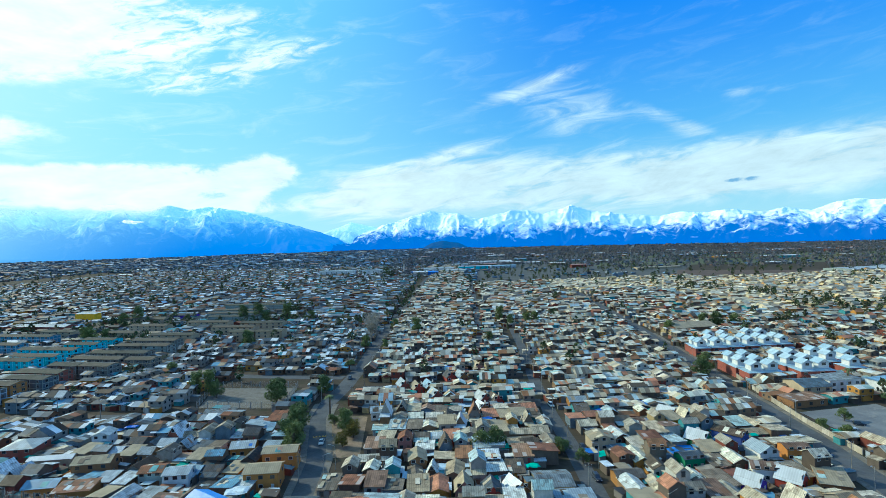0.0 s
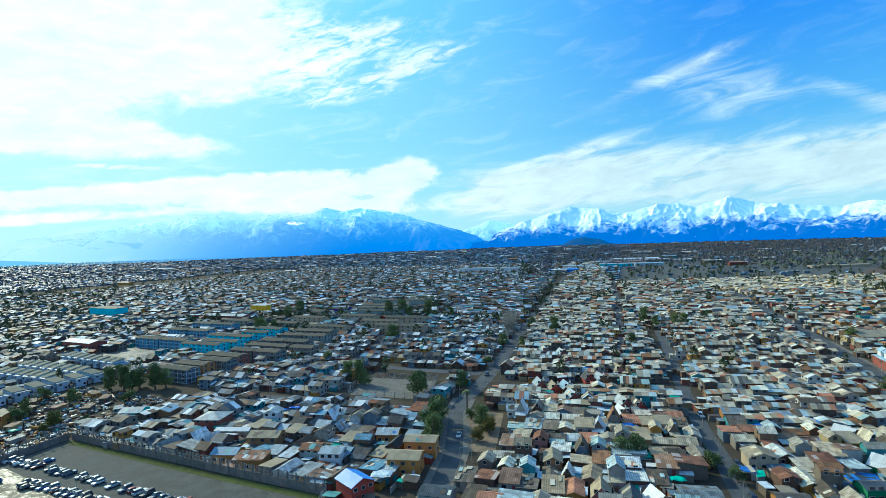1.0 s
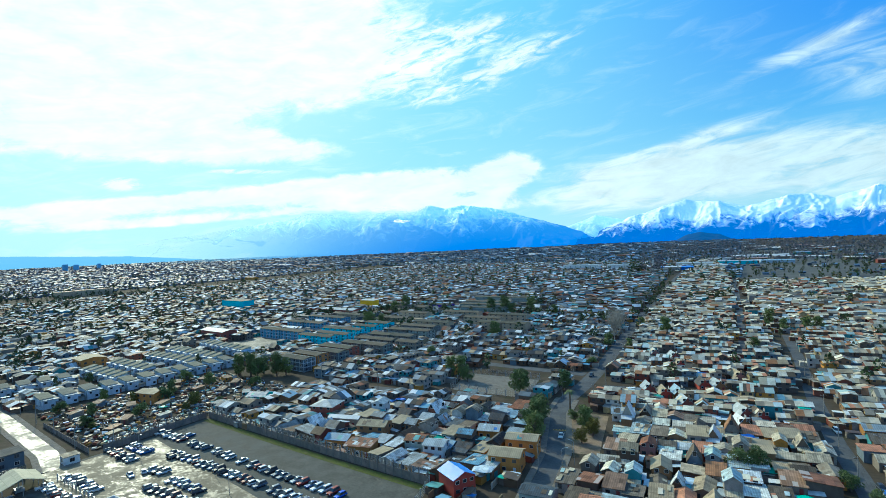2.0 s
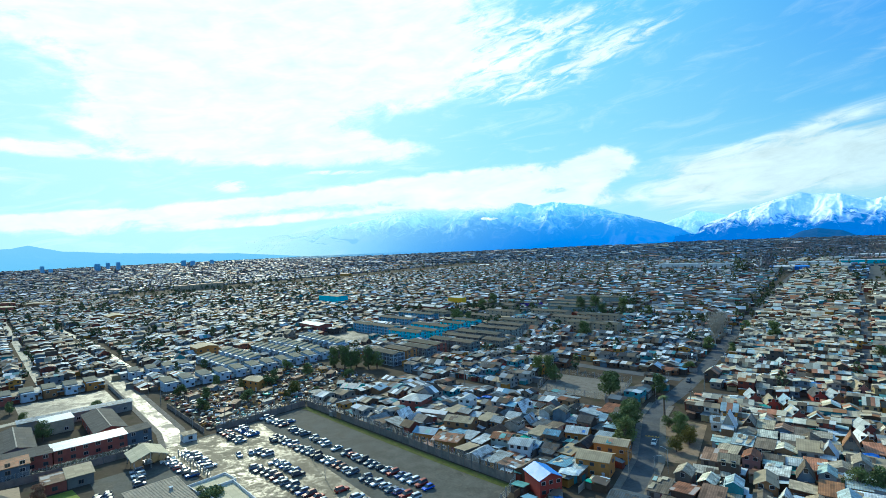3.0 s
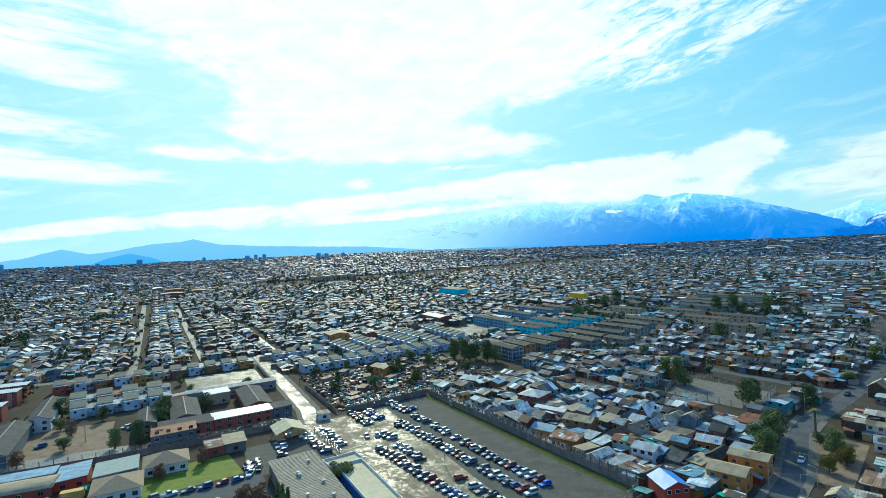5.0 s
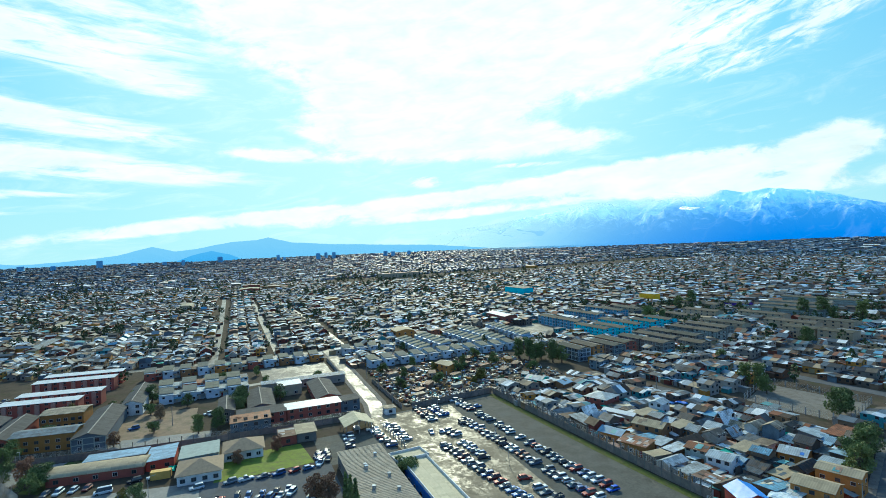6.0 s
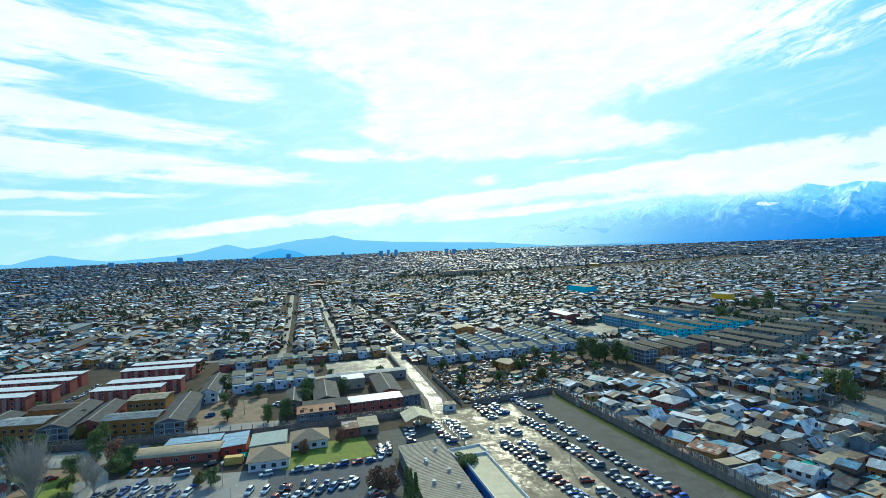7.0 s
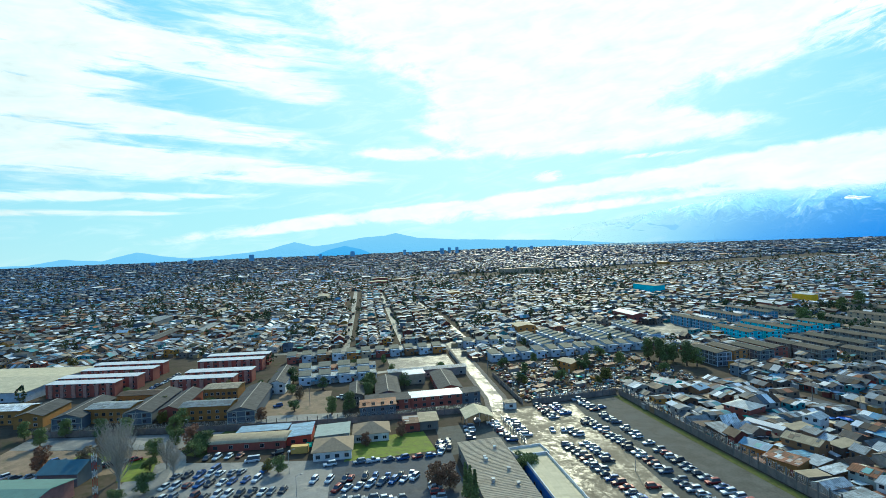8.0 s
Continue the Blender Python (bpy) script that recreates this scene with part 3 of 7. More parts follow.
sheet("car_yard", [(-149.5, 47), (-57, 47), (-57, 88.5), (-149.5, 88.5)], 0.02, M["gravel"], "dark gravel car yard behind a long wall", "yard")
sheet("car_yard", [(-148, 38), (-80, 44), (-72, 63.5), (-148, 69)], 0.05, M["mud"], "pale wet mud with puddles in the car yard", "yard")
sheet("grass", [(-148.5, 86.2), (-58.5, 86.6), (-58.5, 88.8), (-148.5, 88.5)], 0.06, M["weeds"], "strip of weeds along the yard wall", "grass", n=24)
sheet("car_park", [(-140, 18), (-120, 18), (-120, 39.5), (-140, 39.5)], 0.025, M["gravel"], "dark gravel ground behind a tan workshop", "yard")
sheet("car_park", [(-129, -66), (-95, -66), (-95, 16), (-124, -10)], 0.03, M["park"], "grey asphalt car park with rows of parked cars", "car park")
sheet("grass", [(-138, -8), (-122.5, -10), (-124, 16), (-138, 14)], 0.045, M["lawn"], "bright green lawn beside a bungalow", "lawn")
sheet("grass", [(-134, -72), (-118, -68), (-119, -60), (-131, -63)], 0.05, M["lawn"], "green lawn beside a curved path", "lawn")
sheet("grass", [(-141, -112), (-137, -66), (-129, -54), (-110, -112)], 0.024, M["dirt"], "rough bare ground with bushes and thin grass", "ground")
sheet("lane", [(-150.2, -112), (-150.2, -48), (-138, -60), (-141, -112)], 0.027, M["park"], "grey asphalt lane along a wall", "lane")
sheet("grass", [(-150.2, -50), (-150.2, -45), (-131, -51), (-133, -56)], 0.04, M["weeds"], "patch of weeds behind a shed", "grass")
sheet("grass", [(-139, -88), (-131, -88), (-129, -74), (-138, -75)], 0.04, M["lawn"], "small lawn beside parked cars", "lawn")
sheet("car_park", [(-124, -13), (-92, -13), (-92, 20), (-121, 20)], 0.034, M["asphalt"], "dark damp asphalt with parked cars", "car park")
sheet("plaza", [(-31.5, 119), (-24, 120), (-26.5, 148), (-39, 150)], 0.06, M["dirt"], "bare brown earth of a small green with young trees", "plaza")
sheet("sports_ground", [(-88, 155), (-58, 156), (-60, 179), (-94, 178)], 0.03, M["pavement"], "grey earth sports ground inside a wire fence", "sports ground")
sheet("court", [(-238, 7), (-206, 8), (-206, 39), (-236, 39)], 0.06, M["wet_street"], "wet grey school court", "court")
sheet("waste_ground", [(-212, 52), (-152, 52), (-152, 134), (-206, 136)], 0.02, M["ground"], "waste ground strewn with scrap", "waste ground")
sheet("vacant_lot", [(108, 108), (135, 108), (135, 131), (108, 131)], 0.03, M["park"], "dark vacant lot behind a wall", "lot")
sheet("square", [(-262, 162), (-236, 165), (-228, 195), (-300, 226)], 0.03, M["wet_street"], "wet paved square among flats", "square")
sheet("court", [(-163, -43), (-151.5, -43), (-151.5, -12), (-161, -12)], 0.05, M["park"], "worn concrete court with damp patches", "court")
sheet("yard", [(-188, -44), (-150, -44), (-150, -18), (-188, -18)], 0.03, M["dirt"], "bare earth yard with puddles", "yard")
for box_ in [(-152, 34, -57, 90), (-152, -112, -60, 40), (-44, 116, -23, 150), (-95, 153, -57, 181), (-211, 50, -150, 140), (-240, -8, -151, 44), (107, 107, 136, 132), (-262, 165, -228, 194), (-60, -60, 60, 60), (-192, -45, -150, -18), (330, 560, 640, 730), (-232, -98, -192, -90), (-190, -104, -150, -42)]:
    keep(*box_)

# ---- mountains ----


def make_range_material(name, base, top, pale_base, pale_top, snow_from, snow_to, bare, veil=0.0, snow=0.66):
    """Distant slopes with snow on their upper parts; the blue air before them is a glow of the slopes themselves; veil:
    how far the heights turn transparent, as if in cloud.
    """
    m = bpy.data.materials.new(name)
    m.use_nodes = True
    nt = m.node_tree
    bsdf = nt.nodes["Principled BSDF"]
    geo = node(nt, "ShaderNodeNewGeometry")
    place = geo.outputs["Position"]
    cut = node(nt, "ShaderNodeSeparateXYZ")
    link(nt, place, cut.inputs[0])
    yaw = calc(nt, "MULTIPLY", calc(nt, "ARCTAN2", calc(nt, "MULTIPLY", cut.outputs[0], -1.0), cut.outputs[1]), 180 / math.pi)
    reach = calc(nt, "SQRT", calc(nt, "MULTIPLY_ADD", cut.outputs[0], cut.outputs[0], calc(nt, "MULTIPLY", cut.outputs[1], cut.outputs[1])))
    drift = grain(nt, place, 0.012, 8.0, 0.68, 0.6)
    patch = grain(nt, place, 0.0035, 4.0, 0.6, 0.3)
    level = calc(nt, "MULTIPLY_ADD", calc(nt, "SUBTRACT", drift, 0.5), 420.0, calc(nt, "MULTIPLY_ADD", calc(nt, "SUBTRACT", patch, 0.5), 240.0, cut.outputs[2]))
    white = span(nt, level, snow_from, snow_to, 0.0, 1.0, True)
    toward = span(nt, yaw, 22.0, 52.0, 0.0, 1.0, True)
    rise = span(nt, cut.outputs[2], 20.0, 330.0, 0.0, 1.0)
    # painted haze: blue at the foot, paler with height and towards the sun
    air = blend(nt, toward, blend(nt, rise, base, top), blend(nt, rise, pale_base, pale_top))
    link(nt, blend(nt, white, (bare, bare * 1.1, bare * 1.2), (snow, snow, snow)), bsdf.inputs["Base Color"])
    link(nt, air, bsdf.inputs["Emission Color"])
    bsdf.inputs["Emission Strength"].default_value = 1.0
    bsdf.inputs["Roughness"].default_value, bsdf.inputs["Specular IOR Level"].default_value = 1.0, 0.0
    b = node(nt, "ShaderNodeBump")
    b.inputs["Strength"].default_value, b.inputs["Distance"].default_value = 0.6, 25.0
    link(nt, drift, b.inputs["Height"]), link(nt, b.outputs[0], bsdf.inputs["Normal"])
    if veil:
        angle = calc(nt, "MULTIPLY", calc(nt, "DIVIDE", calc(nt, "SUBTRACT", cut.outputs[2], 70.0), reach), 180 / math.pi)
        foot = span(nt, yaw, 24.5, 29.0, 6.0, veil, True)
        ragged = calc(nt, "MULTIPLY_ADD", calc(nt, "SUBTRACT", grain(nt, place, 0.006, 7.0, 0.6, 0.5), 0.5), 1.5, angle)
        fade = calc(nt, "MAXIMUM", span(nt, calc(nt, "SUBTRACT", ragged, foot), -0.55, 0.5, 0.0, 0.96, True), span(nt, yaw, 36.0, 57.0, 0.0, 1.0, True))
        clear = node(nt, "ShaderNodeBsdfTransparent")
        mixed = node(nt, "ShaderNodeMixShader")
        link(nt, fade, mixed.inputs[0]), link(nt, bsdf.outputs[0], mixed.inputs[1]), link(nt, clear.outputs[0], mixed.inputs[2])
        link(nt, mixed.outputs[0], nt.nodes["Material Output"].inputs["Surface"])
    return m


def make_range(name, crest, near, far, mat, label, seed, jag, relief, pitch):
    """A mountain range: a crest line of yaw and height in degrees, from which spurs and gullies run down towards the plain."""
    yaw0, yaw1 = crest[0][0], crest[-1][0]
    s, cols, rows = Shape(), int((yaw1 - yaw0) * 9), 70

    def ridge(x, y, z):
        return 1 - 2 * abs(noise.noise((x, y, z)))

    for j in range(rows + 1):
        v = j / rows
        for i in range(cols + 1):
            yaw = yaw0 + (yaw1 - yaw0) * i / cols
            slid = yaw + 0.35 * jag * noise.noise((yaw * 0.8, seed, 1.0))
            top = float(np.interp(slid, [p[0] for p in crest], [p[1] for p in crest]))
            top += jag * (0.16 * noise.fractal((yaw * 0.7, seed + 5, 0), 0.9, 2.1, 5))
            lift = math.tan(radians(max(top, -0.6) + 0.82)) * far
            bend = yaw + 2.4 * (1 - v) * noise.noise((yaw * 0.22, v * 1.2, seed + 2)) + 0.9 * noise.noise((yaw * 0.7, v * 3.0, seed + 3))
            spur = 0.62 * ridge(bend * pitch, v * 0.7, seed) + 0.30 * ridge(bend * pitch * 2.3, v * 2.0, seed + 7) + 0.15 * ridge(bend * pitch * 5.1, v * 5.0, seed + 9) + 0.08 * ridge(bend * pitch * 11, v * 11, seed + 4)
            rise = max(0.0, v ** 1.1 + relief * (spur - 0.45) * (4 * v * (1 - v)) ** 0.8 * 0.5)
            r = near + (far - near) * v
            s.corners.append((-math.sin(radians(yaw)) * r, math.cos(radians(yaw)) * r, lift * min(rise, 1.0) - 1.0))
    s.faces = [(j * (cols + 1) + i + 1, j * (cols + 1) + i, (j + 1) * (cols + 1) + i, (j + 1) * (cols + 1) + i + 1) for j in range(rows) for i in range(cols)]
    ob = part(name, s, mat)
    for p in ob.data.polygons:
        p.use_smooth = True
    ob.visible_shadow = False
    return tagged(ob, label, "mountains", kind="structure")


SNOWY = [(-75, 1.8), (-60, 2.4), (-48, 2.2), (-39.6, 2.5), (-37.6, 2.7), (-36, 2.45), (-34.6, 1.95), (-32.6, 2.25), (-30.9, 2.0), (-28.2, 2.35), (-26, 2.2), (-23.8, 2.3), (-22, 2.0), (-19.6, 2.3), (-16.3, 2.65), (-13.5, 3.5), (-12.2, 3.1), (-10.6, 2.75), (-8.9, 3.15), (-7.2, 3.1), (-3.9, 2.4), (-2.7, 2.8), (1.3, 3.4), (5, 2.4), (8, 1.4), (11, 0.7), (14, -0.3)]
SADDLE = [(3, 0.2), (6.5, 1.7), (9.7, 2.4), (12, 1.6), (16, 0.0)]
MASSIF = [(8.5, -0.5), (11, 0.8), (13.5, 1.7), (16.6, 2.6), (18.3, 3.2), (20.4, 3.75), (23.5, 4.15), (25.4, 3.95), (27, 4.35), (28.6, 4.0), (31.6, 4.4), (34.7, 4.1), (37.3, 3.65), (39.2, 3.8), (45, 2.85), (52, 1.8), (58, 1.2), (65.8, 0.5), (74, -0.4)]
HILLS = [(50, -0.3), (56, 0.25), (60.8, 0.45), (66.9, 0.75), (70.5, 1.05), (72.9, 1.65), (74.1, 1.4), (76.4, 1.3), (79.5, 0.75), (81.4, 0.55), (83.4, 1.08), (86.2, 0.35), (89.9, 0.0), (93.5, -0.15), (95.6, 0.15), (97.7, 0.62), (100.4, -0.1), (103.3, 0.18), (106, -0.25), (112, 0.0), (125, 0.3), (150, -0.3)]
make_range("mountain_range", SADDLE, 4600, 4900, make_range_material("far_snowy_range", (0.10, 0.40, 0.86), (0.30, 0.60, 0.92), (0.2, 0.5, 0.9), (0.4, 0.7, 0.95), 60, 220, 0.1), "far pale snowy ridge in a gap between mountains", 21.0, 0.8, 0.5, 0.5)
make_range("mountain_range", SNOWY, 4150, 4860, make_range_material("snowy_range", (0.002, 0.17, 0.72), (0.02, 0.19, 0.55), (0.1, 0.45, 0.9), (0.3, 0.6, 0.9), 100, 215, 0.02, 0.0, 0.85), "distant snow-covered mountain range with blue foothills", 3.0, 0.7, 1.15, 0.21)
make_range("mountain_range", MASSIF, 4000, 4760, make_range_material("hazed_massif", (0.004, 0.22, 0.84), (0.07, 0.34, 0.80), (0.22, 0.58, 0.95), (0.46, 0.76, 0.96), 150, 400, 0.05, 3.35, 0.8), "broad blue mountain dusted with snow, its top in cloud", 9.0, 0.4, 1.3, 0.13)
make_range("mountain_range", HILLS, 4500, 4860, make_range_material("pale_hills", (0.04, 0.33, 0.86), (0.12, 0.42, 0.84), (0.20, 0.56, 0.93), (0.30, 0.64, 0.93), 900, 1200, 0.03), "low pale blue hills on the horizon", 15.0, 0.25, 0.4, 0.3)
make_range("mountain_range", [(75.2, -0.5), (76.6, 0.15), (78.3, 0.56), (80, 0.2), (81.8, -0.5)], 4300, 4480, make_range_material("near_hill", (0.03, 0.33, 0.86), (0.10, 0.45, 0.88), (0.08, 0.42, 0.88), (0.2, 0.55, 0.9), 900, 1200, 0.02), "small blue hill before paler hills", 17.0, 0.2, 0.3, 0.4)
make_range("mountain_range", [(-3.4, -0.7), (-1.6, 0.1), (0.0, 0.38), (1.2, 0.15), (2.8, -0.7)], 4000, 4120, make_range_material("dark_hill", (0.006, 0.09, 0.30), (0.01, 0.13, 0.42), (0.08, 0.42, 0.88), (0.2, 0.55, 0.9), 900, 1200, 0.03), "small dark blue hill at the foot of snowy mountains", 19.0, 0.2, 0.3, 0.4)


def cloud_bank(yaw, high, wide, tall, count, seed, label):
    """A low cloud that hangs before the mountains: many flattened puffs grown together."""
    rnd, s = random.Random(seed), Shape()
    for _ in range(count):
        a, h = rnd.gauss(0, 0.42), rnd.gauss(0, 0.35)
        q = math.radians(yaw + a * wide)
        r = 4180 + rnd.uniform(-25, 25)
        c = Vector((-math.sin(q) * r, math.cos(q) * r, 69.5 + r * math.tan(radians(high + h * tall * max(0.1, 1 - abs(a))))))
        size = math.radians(tall) * 4200 * rnd.uniform(0.25, 0.6) * max(0.25, 1 - a * a)
        n, ring = 8, []
        for j in range(1, 5):
            for k in range(n):
                t, p = math.pi * j / 5, 2 * math.pi * k / n
                w = size * (1 + 0.25 * rnd.uniform(-1, 1))
                ring.append(c + Vector((math.sin(t) * math.cos(p) * w * 2.4, math.sin(t) * math.sin(p) * w * 2.4, math.cos(t) * w * 0.6)))
        s.add([c + Vector((0, 0, size * 0.6))] + ring + [c - Vector((0, 0, size * 0.6))],
              [(0, 1 + k, 1 + (k + 1) % n) for k in range(n)] + [(1 + j * n + k, 1 + (j + 1) * n + k, 1 + (j + 1) * n + (k + 1) % n, 1 + j * n + (k + 1) % n) for j in range(3) for k in range(n)] + [(1 + 3 * n + (k + 1) % n, 1 + 3 * n + k, 1 + 4 * n) for k in range(n)])
    ob = part("cloud", s, M["cloud"])
    for p in ob.data.polygons:
        p.use_smooth = True
    ob.visible_shadow = False
    tagged(ob, label, "cloud", kind="structure")


M["cloud"] = surface("cloud_white_glow", [(0.9, 0.9, 0.9)], 1.0, 0.0, 0.03, 0.01, 0.0, world=True, spec=0.0)
# a glow is added to the cloud to match the bright sky behind
bright = M["cloud"].node_tree.nodes["Principled BSDF"]
bright.inputs["Emission Color"].default_value, bright.inputs["Emission Strength"].default_value = (0.86, 0.95, 1.0, 1), 0.62
cloud_bank(30, 2.75, 1.1, 0.32, 16, 1, "small white cloud before a blue mountain")

# ---- houses ----
# houses that stand out
ONES = [
    # x, y, turn, form, width, depth, height, rise, wall, roof, storeys, label
    (67, 135, 32, "gable", 5.0, 7.4, 2.4, 2.7, "wood", "roof_white", 2, "steep house with a big white roof"),
    (66.8, 117.3, 32, "gable", 5.0, 7.8, 2.2, 2.7, "green", "roof_white", 2, "steep green-gabled house with a white roof"),
    (3.1, 101.2, 0, "gable", 4.5, 6.4, 2.5, 2.6, "pink", "roof_tan", 2, "steep pink-fronted house with a tan roof"),
    (14.5, 99.5, 22, "gable", 4.5, 7.4, 2.5, 2.6, "wood", "roof_white", 2, "steep wooden house with a white roof"),
    (9.2, 99.2, 0, "gable", 4.5, 6.8, 2.7, 2.1, "red", "roof", 2, "red-fronted house with a grey gable roof"),
    (11, 149, 22, "gable", 4.3, 6.9, 2.4, 2.4, "wood", "roof_white", 2, "steep wooden house with a white roof"),
    (-8, 113, 5, "gable", 4.8, 7.2, 4.2, 1.4, "wood", "roof_tan", 2, "tall wooden house with a tan roof"),
    (-22, 148, 10, "ridge", 7.5, 7.5, 3.0, 1.4, "white", "roof_pale", 1, "house with a bright sky-blue metal roof"),
    (-44, 105, 8, "ridge", 9.0, 7.0, 5.2, 1.2, "orange", "roof_tan", 2, "large orange wooden house with a tan roof"),
    (-43, 114, 8, "ridge", 9.5, 6.0, 5.8, 0.8, "orange", "roof_tan", 2, "tall orange wooden house behind a street"),
    (-51, 91, 60, "gable", 6.5, 8, 5.0, 1.6, "red", "roof_blue", 2, "red house with a bright blue roof beside the yard fence"),
    (-186, 87, 15, "ridge", 11, 8, 5.2, 1.0, "orange", "roof_tan", 2, "tan two-storey house among scrap on waste ground"),
    (-146, 108, 20, "ridge", 8.5, 7, 4.4, 1.3, "teal", "roof_pale", 2, "bright green house with a pale ribbed roof"),
    (-137, 113, 20, "gable", 7, 7, 4.0, 1.3, "wood", "roof_pale", 1, "wooden house with a pale ribbed roof"),
    (-115, 113, 15, "hip", 9.5, 9.5, 4.6, 1.8, "brick", "roof_pale", 2, "house with a pale hipped metal roof on brick walls"),
    (-99, 123, 15, "gable", 5.2, 6, 4.6, 1.2, "white", "roof_pale", 2, "small bright white house with a pale roof"),
    (-102, 108, 15, "ridge", 12, 4.5, 3.6, 0.7, "beige", "roof_white", 1, "long house with a white roof"),
    (-88, 106, 15, "ridge", 10, 6.5, 5.0, 1.3, "wood", "roof_tan", 2, "two-storey wooden house with a tan gable roof"),
    (-84, 95, 15, "shed", 9, 6, 3.6, 0.5, "yellow", "roof_rust", 1, "yellow shed house with a rusty roof beside the wall"),
    (-93, 96, 15, "ridge", 8, 6, 3.2, 1.2, "orange", "roof_pale", 1, "orange house with a striped metal roof"),
    (-64, 103, 12, "ridge", 6.5, 6, 4.8, 0.9, "white", "roof_pale", 2, "white two-storey house with balcony windows"),
    (-71, 104, 12, "ridge", 6, 6, 4.4, 0.9, "greenish", "roof", 2, "pale green two-storey house"),
    (-56, 121, 12, "ridge", 7, 6.5, 3.2, 1.2, "orange", "roof_pale", 1, "orange house with a pale metal roof"),
    (-76, 145, 5, "ridge", 8, 5, 3.4, 0.8, "brick", "roof", 1, "brick house with a grey roof at the sports ground"),
    (-121, 166, 10, "ridge", 16, 8, 3.6, 1.6, "red", "roof", 1, "long dark red hall with a grey roof"),
    (-104, 186, 8, "ridge", 12, 8, 5.0, 1.0, "white", "roof", 2, "white two-storey house with a wide roof"),
    (40.8, 120, 0, "gable", 7.2, 6.4, 3.9, 1.3, "beige", "roof_tan", 2, "cream two-storey house with a tan roof"),
    (58, 106, 5, "ridge", 6.0, 5.1, 3.7, 0.9, "green", "roof", 2, "green two-storey house with a grey roof"),
    (65, 93.6, 32, "gable", 4.5, 7.4, 2.5, 2.7, "violet", "roof_white", 2, "steep violet-fronted house with a white roof"),
    (74.4, 93.1, 32, "gable", 4.8, 7.4, 2.5, 2.7, "red", "roof_white", 2, "steep red-fronted house with a white roof"),
    (76.4, 105.5, 0, "gable", 5.6, 6.8, 3.9, 1.8, "white", "roof_pale", 2, "pale two-storey house with a blue-white roof"),
    (84.6, 104.7, -10, "ridge", 6.4, 5.1, 3.9, 0.8, "orange", "roof_rust", 2, "orange wooden house with a rusty roof"),
    (78, 150, 0, "gable", 4.2, 5.1, 4.2, 1.0, "white", "roof_pale", 2, "narrow white and blue two-storey house"),
    (56, 150, 0, "ridge", 6.8, 5.1, 2.7, 0.9, "teal", "roof_pale", 1, "turquoise house with a pale roof"),
    (44, 152, 0, "ridge", 7.2, 6.0, 2.5, 1.2, "yellow", "roof_pale", 1, "yellow-walled house with a pale metal roof"),
    (-12, 125, 0, "gable", 4.2, 5.5, 3.9, 1.3, "pink", "roof", 2, "pink two-storey house with a grey roof"),
    (-32, 94, 0, "ridge", 8, 6, 3.0, 0.9, "greenish", "roof", 1, "house with a striped green and blue roof"),
    (26, 92, 0, "shed", 9, 9, 3.0, 0.8, "white", "roof_pale", 1, "white house with a wide pale roof at the corner"),
    (71.3, 97.5, -25, "ridge", 6.5, 5.5, 3.8, 1.0, "white", "roof_rust", 2, "white house with a brown patched roof"),
    (75.7, 117, 30, "gable", 4.6, 9.0, 3.4, 1.2, "indigo", "roof", 2, "long dark blue-fronted house with a grey roof"),
    (82, 90.5, -30, "shed", 6.5, 9.0, 2.9, 0.8, "wood", "roof_tan", 1, "low house with a tan and rusty sloping roof"),
    (40.6, 101.3, 0, "ridge", 7.0, 5.5, 3.0, 1.0, "yellow", "roof", 1, "yellow-gabled house with a grey ribbed roof"),
    (42.6, 109.4, 5, "gable", 4.6, 5.5, 4.2, 0.8, "dark_wood", "roof_rust", 2, "dark brown two-storey house with a rusty roof"),
    (10, 112.6, 0, "shed", 5.4, 5.5, 4.0, 0.5, "dark_wood", "roof", 2, "dark brown upper storey with a flat grey roof"),
    (23.3, 102, 0, "ridge", 9.0, 9.5, 2.6, 1.0, "wall", "roof", 1, "wide low house under a patchwork metal roof"),
]
ONES += [(x, y, turn, "gable", 4.4, 6.6, 2.4, 2.5, wall, roof, 2, label) for x, y, turn, wall, roof, label in [
    (-17.2, 175.7, 22, "brick", "roof_pale", "steep brick-fronted house with a pale metal roof"), (-11.5, 171.8, 18, "red", "roof_tan", "steep red-fronted house with a tan roof"), (-7.0, 173.5, 22, "wood", "roof_pale", "steep wood-fronted house with a pale metal roof"), (-19.7, 229.8, 18, "pink", "roof", "steep pink-fronted house with a grey roof"), (-11.2, 225.3, 22, "brick", "roof_pale", "steep brick-fronted house with a pale metal roof"), (-8.2, 211.8, 18, "red", "roof_tan", "steep red-fronted house with a tan roof"), (-4.5, 163.5, 22, "brick", "roof_pale", "steep brick-fronted house with a pale metal roof"), (1.0, 185.4, 18, "red", "roof", "steep red-fronted house with a grey roof"), (5.8, 184.9, 22, "wood", "roof_pale", "steep wood-fronted house with a pale metal roof"), (13.3, 198.5, 18, "pink", "roof_tan", "steep pink-fronted house with a tan roof"), (12.1, 158.3, 22, "brick", "roof_pale", "steep brick-fronted house with a pale metal roof"), (16.4, 156.0, 18, "red", "roof", "steep red-fronted house with a grey roof")
]]
ONES = [(*one[:4], one[4] * 1.1, one[5] * (0.86 if one[9] == "roof_white" else 1.1), *one[6:]) for one in ONES]
for one in ONES:
    keep(one[0] - one[4] * 0.4, one[1] - one[5] * 0.35, one[0] + one[4] * 0.4, one[1] + one[5] * 0.35)

